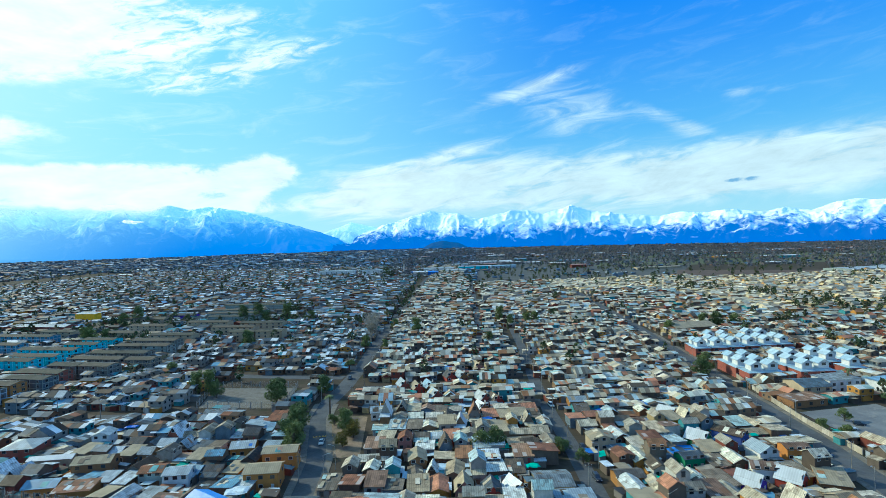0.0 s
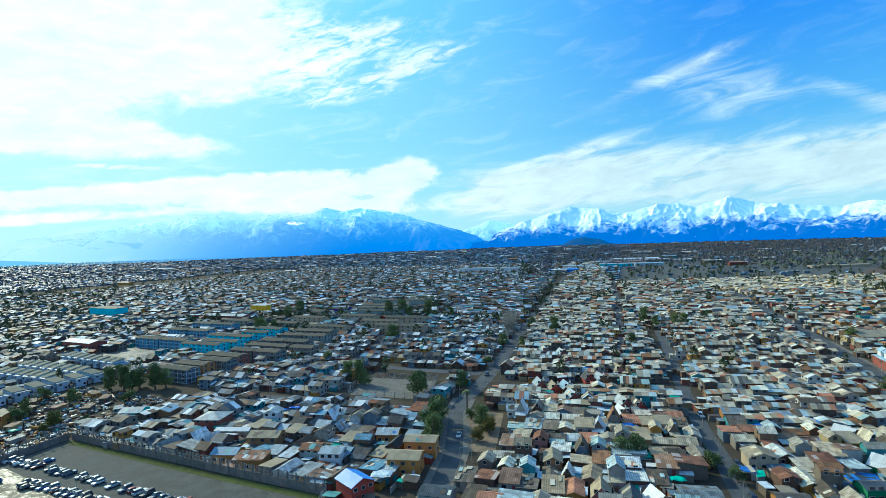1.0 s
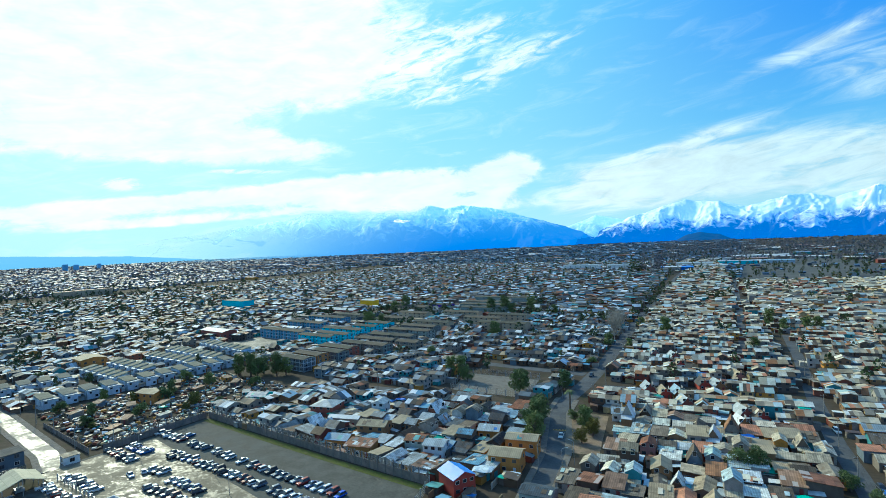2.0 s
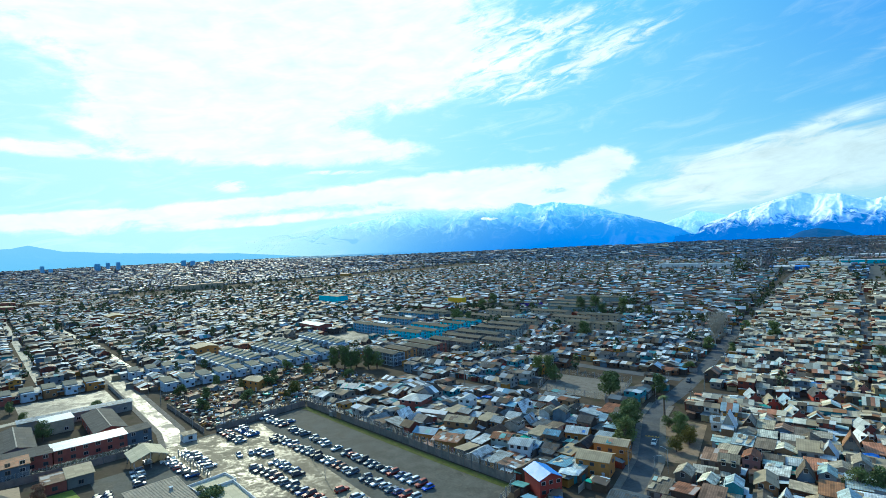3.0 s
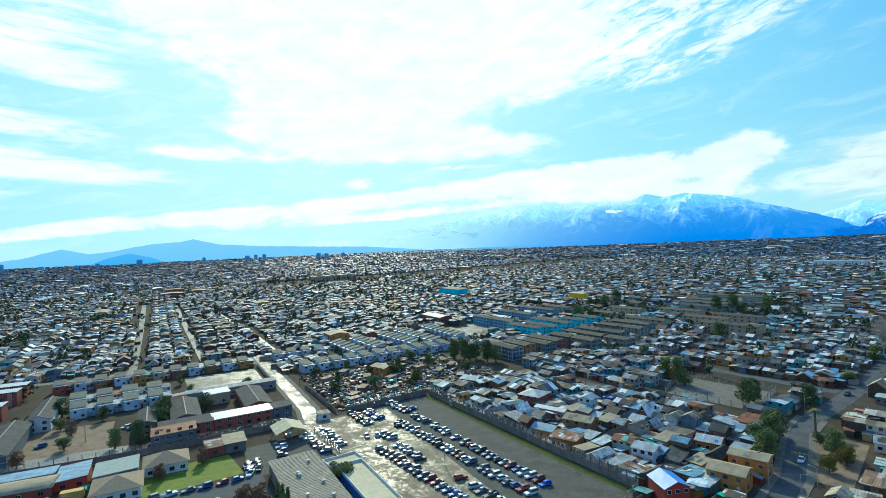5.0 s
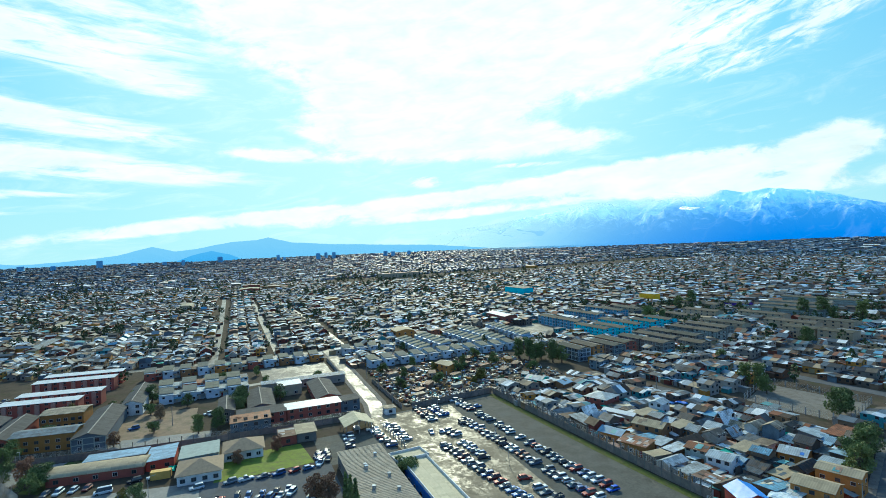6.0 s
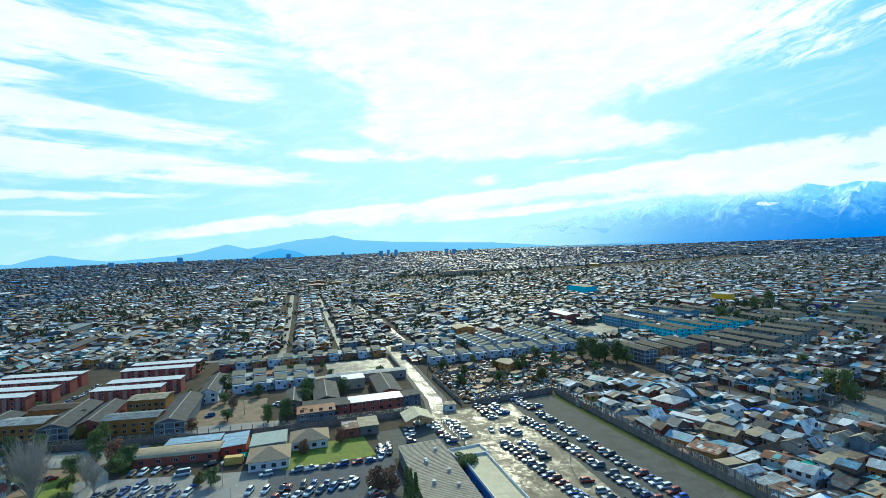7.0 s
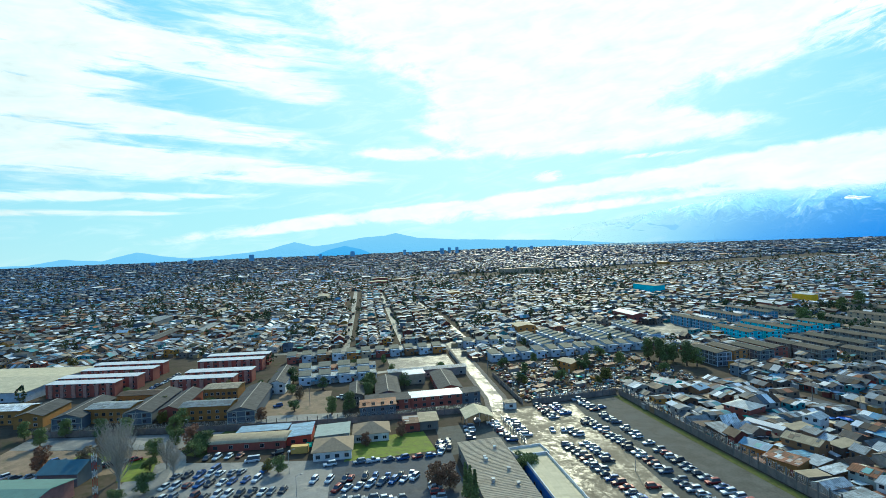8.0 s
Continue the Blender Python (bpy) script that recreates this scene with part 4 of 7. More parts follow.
WINDOW = Shape().box(-0.65, 0.65, -0.06, 0.02, -0.55, 0.55, 0).box(-0.55, 0.55, -0.075, -0.05, -0.45, 0.45, 1).mesh("window", M["frame"], M["window"])
DOOR = Shape().box(-0.45, 0.45, -0.07, 0.02, 0.0, 2.0, 0).box(0.3, 0.36, -0.12, -0.06, 0.95, 1.05, 1).mesh("door", M["door"], M["metal"])


def gable(s, w, d, h, rise, slot=0):
    return s.prism([(-w / 2, 0), (w / 2, 0), (w / 2, h), (0, h + rise), (-w / 2, h)], -d / 2, d / 2, slot)


def gable_roof(s, w, d, h, rise, over=0.35, thick=0.1, slot=0):
    x, y = w / 2 + over, d / 2 + over
    low, top = h - rise * over / (w / 2) + thick, h + rise + thick
    c = [(-x, low), (0, top), (x, low), (x, low - thick), (0, top - thick), (-x, low - thick)]
    c = [(p, -y, z) for p, z in c] + [(p, y, z) for p, z in c]
    return s.add(c, [(0, 1, 7, 6), (1, 2, 8, 7), (2, 3, 9, 8), (3, 4, 10, 9), (4, 5, 11, 10), (5, 0, 6, 11), (0, 5, 4, 1), (1, 4, 3, 2), (6, 7, 10, 11), (7, 8, 9, 10)], slot)


def hip_roof(s, w, d, h, rise, over=0.4, slot=0):
    x, y = w / 2 + over, d / 2 + over
    k = max(0.0, x - y)
    q = max(0.0, y - x)
    c = [(-x, -y, h), (x, -y, h), (x, y, h), (-x, y, h), (-x, -y, h - 0.12), (x, -y, h - 0.12), (x, y, h - 0.12), (-x, y, h - 0.12), (-k, -q, h + rise), (k, q, h + rise)]
    return s.add(c, [(0, 1, 9, 8), (2, 3, 8, 9), (1, 2, 9), (3, 0, 8), (0, 4, 5, 1), (1, 5, 6, 2), (2, 6, 7, 3), (3, 7, 4, 0), (7, 6, 5, 4)] if k >= q else [(0, 1, 8), (1, 2, 9, 8), (2, 3, 9), (3, 0, 8, 9), (0, 4, 5, 1), (1, 5, 6, 2), (2, 6, 7, 3), (3, 7, 4, 0), (7, 6, 5, 4)], slot)


def turned(shape, quarter):
    if quarter % 2:
        shape.corners = [(-y, x, z) for x, y, z in shape.corners]
    return shape


def house(form, w, d, h, rise, wall, roof, label, lean=0.0, storeys=1, panes=2, lean_roof=None, category="house", group="houses of the town"):
    """One house with its front towards -y: walls, roof, windows, a door and, where lean is given, a lower lean-to behind or beside it."""
    base = tagged(new("house"), label, category, group)
    base.empty_display_size = 0.5
    s, r = Shape(), Shape()
    if form == "gable":
        gable(s, w, d, h, rise), turned(gable_roof(r, w, d, h, rise), 1)
    elif form == "ridge":
        turned(gable(s, d, w, h, rise), 1), turned(gable_roof(r, d, w, h, rise), 1)
    elif form == "hip":
        s.box(-w / 2, w / 2, -d / 2, d / 2, 0, h), hip_roof(r, w, d, h + 0.05, rise)
    else:
        s.add([(-w / 2, -d / 2, 0), (w / 2, -d / 2, 0), (w / 2, d / 2, 0), (-w / 2, d / 2, 0), (-w / 2, -d / 2, h), (w / 2, -d / 2, h), (w / 2, d / 2, h + rise), (-w / 2, d / 2, h + rise)],
              [(3, 2, 1, 0), (4, 5, 6, 7), (0, 1, 5, 4), (2, 3, 7, 6), (1, 2, 6, 5), (3, 0, 4, 7)])
        o, g = 0.35, rise / d * 0.35
        r.slab((w / 2 + o, -d / 2 - o, h - g + 0.1), (w / 2 + o, d / 2 + o, h + rise + g + 0.1), (-w / 2 - o, d / 2 + o, h + rise + g + 0.1), (-w / 2 - o, -d / 2 - o, h - g + 0.1), 0.09)
    part("wall", s, M[wall], base)
    part("roof", r, M[roof], base, m=pose(0, 0, 0, 0, 0, -90) if form == "gable" else None)
    for level in range(storeys):
        z = 1.5 + 2.5 * level
        for k in range(panes):
            x = -w / 2 + w * (k + 0.5) / panes
            if level == 0 and k == panes - 1:
                part("door", DOOR, None, base, m=pose(x, -d / 2, 0))
            else:
                part("window", WINDOW, None, base, m=pose(x, -d / 2, z))
        if storeys > 1:
            part("window", WINDOW, None, base, m=pose(w / 2, d * (0.2 if level else -0.15), z, 0, 0, 90))
    if lean:
        b, q = Shape(), Shape()
        lw, lh = w * 0.9, 2.15
        y0, y1 = d / 2 + 0.02, d / 2 + lean
        b.box(-lw / 2, lw / 2, y0, y1, 0, lh)
        q.slab((lw / 2 + 0.2, y0, lh + 0.45), (lw / 2 + 0.2, y1 + 0.2, lh + 0.12), (-lw / 2 - 0.2, y1 + 0.2, lh + 0.12), (-lw / 2 - 0.2, y0, lh + 0.45), 0.08)
        part("lean_to", b, M["wall"], base)
        part("lean_to_roof", q, M[lean_roof or roof], base)
    return base


LOOSE = []  # roofs that carry loose sheets: form, width, depth, wall height, rise, pose


def loose_sheets(per, seed):
    """Odd sheets laid over the roofs of the nearest houses."""
    rnd, west, east = random.Random(seed), Shape(), Shape()
    for form, w, d, h, rise, m in LOOSE:
        if form == "hip":
            continue
        s = east if m.translation.x > -52 else west

        def top(x, y):
            if form == "gable":
                return h + rise * (1 - abs(x) / (w / 2)) + 0.14
            if form == "ridge":
                return h + rise * (1 - abs(y) / (d / 2)) + 0.14
            return h + rise * (y / d + 0.5) + 0.14

        for _ in range(rnd.randint(1, per)):
            a, b = rnd.uniform(0.8, 1.9), rnd.uniform(1.2, 3.0)
            if form == "gable":
                a, b = b, a
            x0, y0 = rnd.uniform(-w / 2, w / 2 - a), rnd.uniform(-d / 2, d / 2 - b)
            x1, y1 = x0 + a, y0 + b
            if form == "gable" and x0 * x1 < 0 or form == "ridge" and y0 * y1 < 0:
                continue
            up = rnd.uniform(0.0, 0.05)
            q = Shape().slab(*[(x, y, top(x, y) + up) for x, y in ((x0, y0), (x1, y0), (x1, y1), (x0, y1))], 0.03)
            s.add([m @ Vector(c) for c in q.corners], q.faces)
    for s, mat in ((west, "patch_roof"), (east, "sunlit_roof")):
        tagged(part("roof_sheets", s, M[mat]), "odd patched metal sheets laid on house roofs", "roof sheets", kind="stuff")


STYLES = [
    # form, width, depth, wall height, rise, wall, roof, lean-to, storeys, windows, share, label
    ("ridge", 5.9, 5.6, 2.4, 0.9, "wall", "roof", 2.6, 1, 2, 12, "low house under a weathered grey sheet-metal gable roof"),
    ("gable", 5.4, 8.0, 2.4, 0.9, "wall", "roof", 0.0, 1, 2, 12, "low house with a stained corrugated gable roof"),
    ("shed", 5.9, 8.2, 2.3, 0.5, "wall", "roof", 0.0, 1, 2, 14, "low house under a flat-pitched patchwork metal roof"),
    ("shed", 5.6, 7.8, 2.2, 0.35, "wall", "roof", 0.0, 1, 2, 12, "makeshift house with a flat grey sheet roof"),
    ("ridge", 5.9, 6.0, 2.4, 1.0, "wall", "roof_pale", 2.0, 1, 2, 5, "low house under a bright bare-zinc gable roof"),
    ("shed", 5.6, 7.4, 2.3, 0.45, "wall", "roof_pale", 0.0, 1, 2, 5, "low house under a shiny bluish zinc roof"),
    ("gable", 4.4, 5.6, 2.5, 2.4, "wall", "roof", 2.6, 2, 1, 5, "steep two-storey wooden house with a grey metal roof"),
    ("gable", 4.4, 5.8, 4.2, 1.0, "wall", "roof", 2.4, 2, 1, 6, "narrow two-storey house with a corrugated roof"),
    ("ridge", 5.4, 4.8, 4.2, 0.9, "wall", "roof", 3.2, 2, 2, 6, "two-storey house with a grey metal gable roof"),
    ("shed", 5.6, 7.6, 2.3, 0.5, "wall", "roof_rust", 0.0, 1, 2, 4, "low house under a rusty brown sheet roof"),
    ("ridge", 5.8, 6.0, 2.3, 0.8, "wall", "roof_rust", 2.0, 1, 2, 2, "low house with a rust-stained gable roof"),
    ("shed", 5.8, 8.0, 2.4, 0.4, "wall", "roof_tan", 0.0, 1, 2, 7, "low house under a wide tan ribbed roof"),
    ("gable", 4.2, 5.2, 2.4, 2.3, "wall", "roof_white", 2.6, 2, 1, 2, "steep-gabled wooden house with a white metal roof"),
]
PILE = [k for k, st in enumerate(STYLES) for _ in range(st[10])]
BUILT = {}


def put_house(style, m, east=False):
    key = (style, east)
    LOOSE.append((*STYLES[style][:5], m))
    if key in BUILT:
        return copy_thing(BUILT[key], m)
    form, w, d, h, rise, wall, roof, lean, storeys, panes, _, label = STYLES[style]
    BUILT[key] = house(form, w, d, h, rise, wall, "roof_east" if east and roof in ("roof", "roof_pale") else roof, label, lean, storeys, panes)
    BUILT[key].matrix_basis = m
    return BUILT[key]


def rows_of_plots(rng, x0, x1, y0, y1, wide, deep, lane):
    """Plots of the plan in rows back to back, with a lane after every second row."""
    y, n = y0, 0
    while y < y1:
        x = x0 + rng.uniform(0, wide)
        while x < x1:
            yield x, y + deep / 2
            x += wide * rng.uniform(0.92, 1.12)
        y += deep
        n += 1
        if n % 2 == 0:
            y += lane



# ---- larger buildings ----
M["row_bay"] = surface("pale_brick", [(0.38, 0.22, 0.17)], 0.85, 0.0, 0.2, 0.6)
M["roof_rib"] = surface("roof_seam", [(0.30, 0.255, 0.19)], 0.8, 0.0, 0.2, 0.6)
TALL_WINDOW = Shape().box(-0.75, 0.75, -0.06, 0.02, -0.65, 0.65, 0).box(-0.66, -0.04, -0.08, -0.05, -0.56, 0.56, 1).box(0.04, 0.66, -0.08, -0.05, -0.56, 0.56, 1).mesh("window", M["frame"], M["window"])


def panes_on(base, side, w, d, storeys, count, tall=2.5, z0=1.45):
    for level in range(storeys):
        for k in range(count):
            z, f = z0 + tall * level, (k + 0.5) / count
            m = {"s": pose(-w / 2 + w * f, -d / 2, z), "e": pose(w / 2, -d / 2 + d * f, z, 0, 0, 90), "w": pose(-w / 2, -d / 2 + d * f, z, 0, 0, -90), "n": pose(-w / 2 + w * f, d / 2, z, 0, 0, 180)}[side]
            part("window", TALL_WINDOW, None, base, m=m)


def building(name, x0, y0, x1, y1, h, form, rise, wall, roof, label, category, storeys=2, south=0, east=0, bands="", group="", parapet=0.0, bays="", z0=1.45):
    """A larger building on a rectangle of the plan."""
    m, w, d = lot(x0, y0, x1, y1)
    keep(x0, y0, x1, y1)
    base = tagged(new(name), label, category, group)
    base.matrix_basis = m
    s, r = Shape(), Shape()
    if form == "gable":
        gable(s, w, d, h, rise), gable_roof(r, w, d, h, rise, 0.5, 0.14)
    elif form == "ridge":
        turned(gable(s, d, w, h, rise), 1), turned(gable_roof(r, d, w, h, rise, 0.5, 0.14), 1)
    elif form == "hip":
        s.box(-w / 2, w / 2, -d / 2, d / 2, 0, h), hip_roof(r, w, d, h + 0.05, rise, 0.7)
    elif form == "vault":
        s.box(-w / 2, w / 2, -d / 2, d / 2, 0, h)
        arc = [(math.cos(math.pi * k / 10), math.sin(math.pi * k / 10)) for k in range(11)]
        r.prism([((w / 2 + 0.3) * c, h + rise * q) for c, q in arc], -d / 2 - 0.4, d / 2 + 0.4)
    elif form == "lean_e":  # falls towards +x
        s.prism([(-w / 2, 0), (w / 2, 0), (w / 2, h), (-w / 2, h + rise)], -d / 2, d / 2)
        r.slab((-w / 2 - 0.4, -d / 2 - 0.4, h + rise + 0.18), (w / 2 + 0.4, -d / 2 - 0.4, h + 0.15), (w / 2 + 0.4, d / 2 + 0.4, h + 0.15), (-w / 2 - 0.4, d / 2 + 0.4, h + rise + 0.18), 0.15)
    else:
        s.box(-w / 2, w / 2, -d / 2, d / 2, 0, h)
        o = -0.25 if parapet else 0.3
        r.slab((w / 2 + o, -d / 2 - o, h + 0.12), (w / 2 + o, d / 2 + o, h + 0.12 + rise), (-w / 2 - o, d / 2 + o, h + 0.12 + rise), (-w / 2 - o, -d / 2 - o, h + 0.12), 0.1)
    part("wall", s, M[wall], base)
    part("roof", r, M[roof], base)
    if roof in ("roof_dark", "flats_roof") and form == "ridge":
        part("ridge_cap", Shape().box(-w / 2 - 0.5, w / 2 + 0.5, -0.22, 0.22, h + rise + 0.1, h + rise + 0.24), M["concrete"], base, "pale ridge capping")
    if name == "workshop":
        for k in range(int(w / 1.0)):
            x = -w / 2 + 0.5 + k
            q = Shape().slab((x + 0.08, -d / 2 - 0.25, h + 0.19), (x + 0.08, d / 2 + 0.25, h + 0.19 + rise), (x - 0.08, d / 2 + 0.25, h + 0.19 + rise), (x - 0.08, -d / 2 - 0.25, h + 0.19), 0.07)
            part("roof_rib", q, M["roof_rib"], base)
    if parapet:
        p = Shape()
        for a, b, c, e in [(-w / 2, w / 2, -d / 2, -d / 2 + 0.25), (-w / 2, w / 2, d / 2 - 0.25, d / 2), (-w / 2, -w / 2 + 0.25, -d / 2 + 0.25, d / 2 - 0.25), (w / 2 - 0.25, w / 2, -d / 2 + 0.25, d / 2 - 0.25)]:
            p.box(a, b, c, e, h, h + parapet)
        part("parapet", p, M["white"], base)
    if south:
        panes_on(base, "s", w, d, storeys, south, z0=z0)
    if east:
        panes_on(base, "e", w, d, storeys, east, z0=z0)
    if bands:
        t = Shape()
        for level in range(storeys + 1):
            z = min(2.5 * level + 0.15, h - 0.2)
            t.box(-w / 2 - 0.06, w / 2 + 0.06, -d / 2 - 0.06, -d / 2, z, z + 0.3), t.box(w / 2, w / 2 + 0.06, -d / 2 - 0.06, d / 2, z, z + 0.3)
        for k in range(7):
            x = -w / 2 + w * k / 6
            t.box(x - 0.16, x + 0.16, -d / 2 - 0.07, -d / 2, 0, h)
        for k in range(4):
            y = -d / 2 + d * k / 3
            t.box(w / 2, w / 2 + 0.07, y - 0.16, y + 0.16, 0, h)
        part("frame_grid", t, M[bands], base, "pale concrete frame of posts and beams")
    if bays:
        n = max(2, int(d / 5.5))
        for k in range(n):
            y = -d / 2 + d * (k + 0.5) / n
            part("stair_bay", Shape().box(w / 2, w / 2 + 0.9, y - 0.9, y + 0.9, 0, h - 0.5), M[bays], base)
    return base


def terrace(start, end, n, deep, walls, label, group, roof="terrace_roof"):
    """A terrace of two-storey houses along a line of the plan, with fronts to the right of it; each has a raised roof over its back half and a low porch."""
    a, b = Vector(bent(*start)), Vector(bent(*end))
    turn = math.degrees(math.atan2(*(b - a).yx)) - 90
    across = Vector((math.cos(radians(turn)), math.sin(radians(turn))))
    d, w = (b - a).length / n, deep * 1.452
    for k in range(n):
        f = (k + 0.5) / n
        keep(start[0] + (end[0] - start[0]) * f - 5, start[1] + (end[1] - start[1]) * f - 5, start[0] + (end[0] - start[0]) * f + 4, start[1] + (end[1] - start[1]) * f + 5)
        m = pose(*(a.lerp(b, f) - across * w / 2), 0.06 * (k % 3), 0, 0, turn)
        base = tagged(new("terraced_house"), label, "house", group)
        base.matrix_basis = m
        up = -d / 2 + 0.1 + d * 0.62  # the upper storey takes this much of the width
        s = Shape().box(-w / 2, w / 2 - 1.6, -d / 2 + 0.1, d / 2 - 0.1, 0, 3.7).box(w / 2 - 1.6, w / 2, -d / 2 + 0.5, up, 0, 4.4).box(-w / 2 + 1.2, w / 2 - 1.6, -d / 2 + 0.1, up, 3.7, 4.9)
        part("wall", s, M[walls[k % len(walls)]], base)
        part("roof", Shape().slab((-w / 2 + 0.8, -d / 2, 6.3), (w / 2 - 1.2, -d / 2, 5.05), (w / 2 - 1.2, up + 0.1, 5.05), (-w / 2 + 0.8, up + 0.1, 6.3), 0.14), M[roof], base)
        part("gable_wall", Shape().prism([(-w / 2 + 1.2, 4.9), (w / 2 - 1.6, 4.9), (-w / 2 + 1.2, 6.05)], -d / 2 + 0.15, up - 0.05), M["greenish"], base)
        part("bay_roof", Shape().slab((w / 2 - 1.6, -d / 2 + 0.3, 4.75), (w / 2 + 0.3, -d / 2 + 0.3, 4.5), (w / 2 + 0.3, up + 0.2, 4.5), (w / 2 - 1.6, up + 0.2, 4.75), 0.1), M["roof_pale"], base)
        part("low_roof", Shape().slab((-w / 2 - 0.2, up, 4.0), (w / 2 - 1.4, up, 3.85), (w / 2 - 1.4, d / 2 - 0.1, 3.85), (-w / 2 - 0.2, d / 2 - 0.1, 4.0), 0.1), M["roof"], base)
        part("porch_roof", Shape().slab((w / 2 - 1.6, up + 0.1, 2.6), (w / 2 + 1.2, up + 0.1, 2.4), (w / 2 + 1.2, d / 2 - 0.1, 2.4), (w / 2 - 1.6, d / 2 - 0.1, 2.6), 0.08), M["roof"], base)
        for yy, z in ((-d * 0.28, 3.3), (0.0, 1.4)):
            part("window", WINDOW, None, base, m=pose(w / 2, yy, z, 0, 0, 90))
        part("window", WINDOW, None, base, m=pose(w / 2 - 1.6, d * 0.38, 2.9, 0, 0, 90))
        part("door", DOOR, None, base, m=pose(w / 2 - 1.6, d * 0.25, 0, 0, 0, 90))


WHITES = ["pale_blue", "shaded_white"]
terrace((-212, 57), (-206, 141), 11, 8, WHITES, "pale two-storey terraced house beside waste ground", "white terrace by the waste ground")
for start, end, n in [((-258, 86), (-222, 88), 6), ((-262, 100), (-225, 102), 6), ((-261, 119), (-221, 122), 7), ((-266, 133), (-218, 134), 8), ((-266, 154), (-219, 152), 8)]:
    terrace(start, end, n, 6.5, WHITES, "white two-storey terraced house in a back row", "white back terraces")
terrace((-246, 51), (-243, 81), 4, 7, WHITES, "pale terraced house beside the wet street", "terrace by the wet street")
terrace((-238, -45), (-240, 40), 11, 7, ["brick", "pale_blue", "wood", "shaded_white", "orange", "beige"], "narrow two-storey terraced house with a tan roof", "coloured terrace")
terrace((-197, -33), (-199, 1), 4, 7, ["shaded_white", "pale_blue"], "white two-storey terraced house above a bare yard", "white terraces by the yard")
terrace((-211, -35), (-213, 1), 4, 7, ["shaded_white", "brick", "shaded_white"], "white two-storey terraced house above a bare yard", "white terraces by the yard")

FLATS = "three-storey flats"
TURQUOISE, GREY_FLATS, BEIGE_FLATS, BLUE_FLATS = "bright turquoise three-storey block of flats", "grey three-storey block of flats with pale beams", "beige three-storey block of flats", "faded blue three-storey block of flats"
for x0, y0, x1, y1, wall, band, label in [
    (-218, 192, -205, 199, "cyan", "aqua", TURQUOISE), (-204.6, 192.5, -192, 199.5, "cyan", "aqua", TURQUOISE), (-212, 202, -188, 208.5, "cyan", "aqua", TURQUOISE), (-222, 216, -207, 223, "cyan", "aqua", TURQUOISE), (-206.6, 216.6, -190, 223.6, "cyan", "aqua", TURQUOISE), (-207, 230, -189, 237, "cyan", "aqua", TURQUOISE), (-207, 243, -188, 250, "cyan", "aqua", TURQUOISE),
    (-262, 197, -243, 204, "dull_blue", "pale_blue", BLUE_FLATS), (-242, 197.6, -222, 204.6, "dull_blue", "pale_blue", BLUE_FLATS), (-268, 226, -252, 233, "dull_blue", "pale_blue", BLUE_FLATS), (-251, 226.6, -234, 233.6, "dull_blue", "pale_blue", BLUE_FLATS), (-272, 251, -255, 258, "dull_blue", "pale_blue", BLUE_FLATS), (-254, 251.5, -236, 258.5, "dull_blue", "pale_blue", BLUE_FLATS),
    (-176, 186, -162, 193, "grey", "greenish", GREY_FLATS), (-161, 186.6, -147, 193.6, "grey", "greenish", GREY_FLATS), (-176, 211, -162, 218, "grey", "greenish", GREY_FLATS), (-161, 211.6, -147, 218.6, "grey", "greenish", GREY_FLATS), (-175, 228, -161, 235, "grey", "greenish", GREY_FLATS), (-160, 228.5, -146, 235.5, "greenish", "grey", "weathered grey-green block of flats"), (-175, 242, -150, 249, "grey", "greenish", GREY_FLATS), (-148, 199, -135, 205.5, "grey", "beige", "brown and grey block of flats"), (-176, 199, -151, 205.5, "grey", "greenish", GREY_FLATS),
    (-180, 147, -164, 153.5, "slate", "pale_blue", "blue-grey block of flats beside tall trees"), (-181, 156, -164, 162.5, "orange", "grey", "orange and grey block of flats"), (-176, 165, -158.5, 171.5, "slate", "greenish", "blue-grey block of flats"), (-181, 174, -160, 181, "brick", "grey", "brown-red block of flats"),
    (-257, 267, -234, 274, "beige", "beige", BEIGE_FLATS), (-212, 265, -188, 272, "beige", "beige", BEIGE_FLATS), (-176, 258, -149, 265, "beige", "beige", BEIGE_FLATS), (-131, 267, -115, 274, "beige", "beige", BEIGE_FLATS), (-114, 267.6, -98, 274.6, "beige", "beige", BEIGE_FLATS), (-178, 303, -149, 310, "beige", "beige", BEIGE_FLATS), (-138, 299, -109, 306, "beige", "beige", BEIGE_FLATS), (-212, 290, -186, 297, "beige", "beige", BEIGE_FLATS), (-150, 283, -122, 290, "beige", "beige", BEIGE_FLATS),
    (-190, 362, -146, 369, "greenish", "grey", "weathered grey-green block of flats"), (-186, 345, -144, 352, "greenish", "grey", "weathered grey-green block of flats"), (-176, 328, -138, 335, "greenish", "grey", "weathered grey-green block of flats"), (-196, 394, -142, 401, "greenish", "grey", "weathered grey-green block of flats"),
]:
    building("block_of_flats", x0, y0, x1, y1, 7.4, "ridge", 0.9, wall, "flats_roof", label, "flats", 3, max(3, int((x1 - x0) / 4)) if y0 < 320 else 0, 2 if y0 < 240 else 0, band, FLATS)

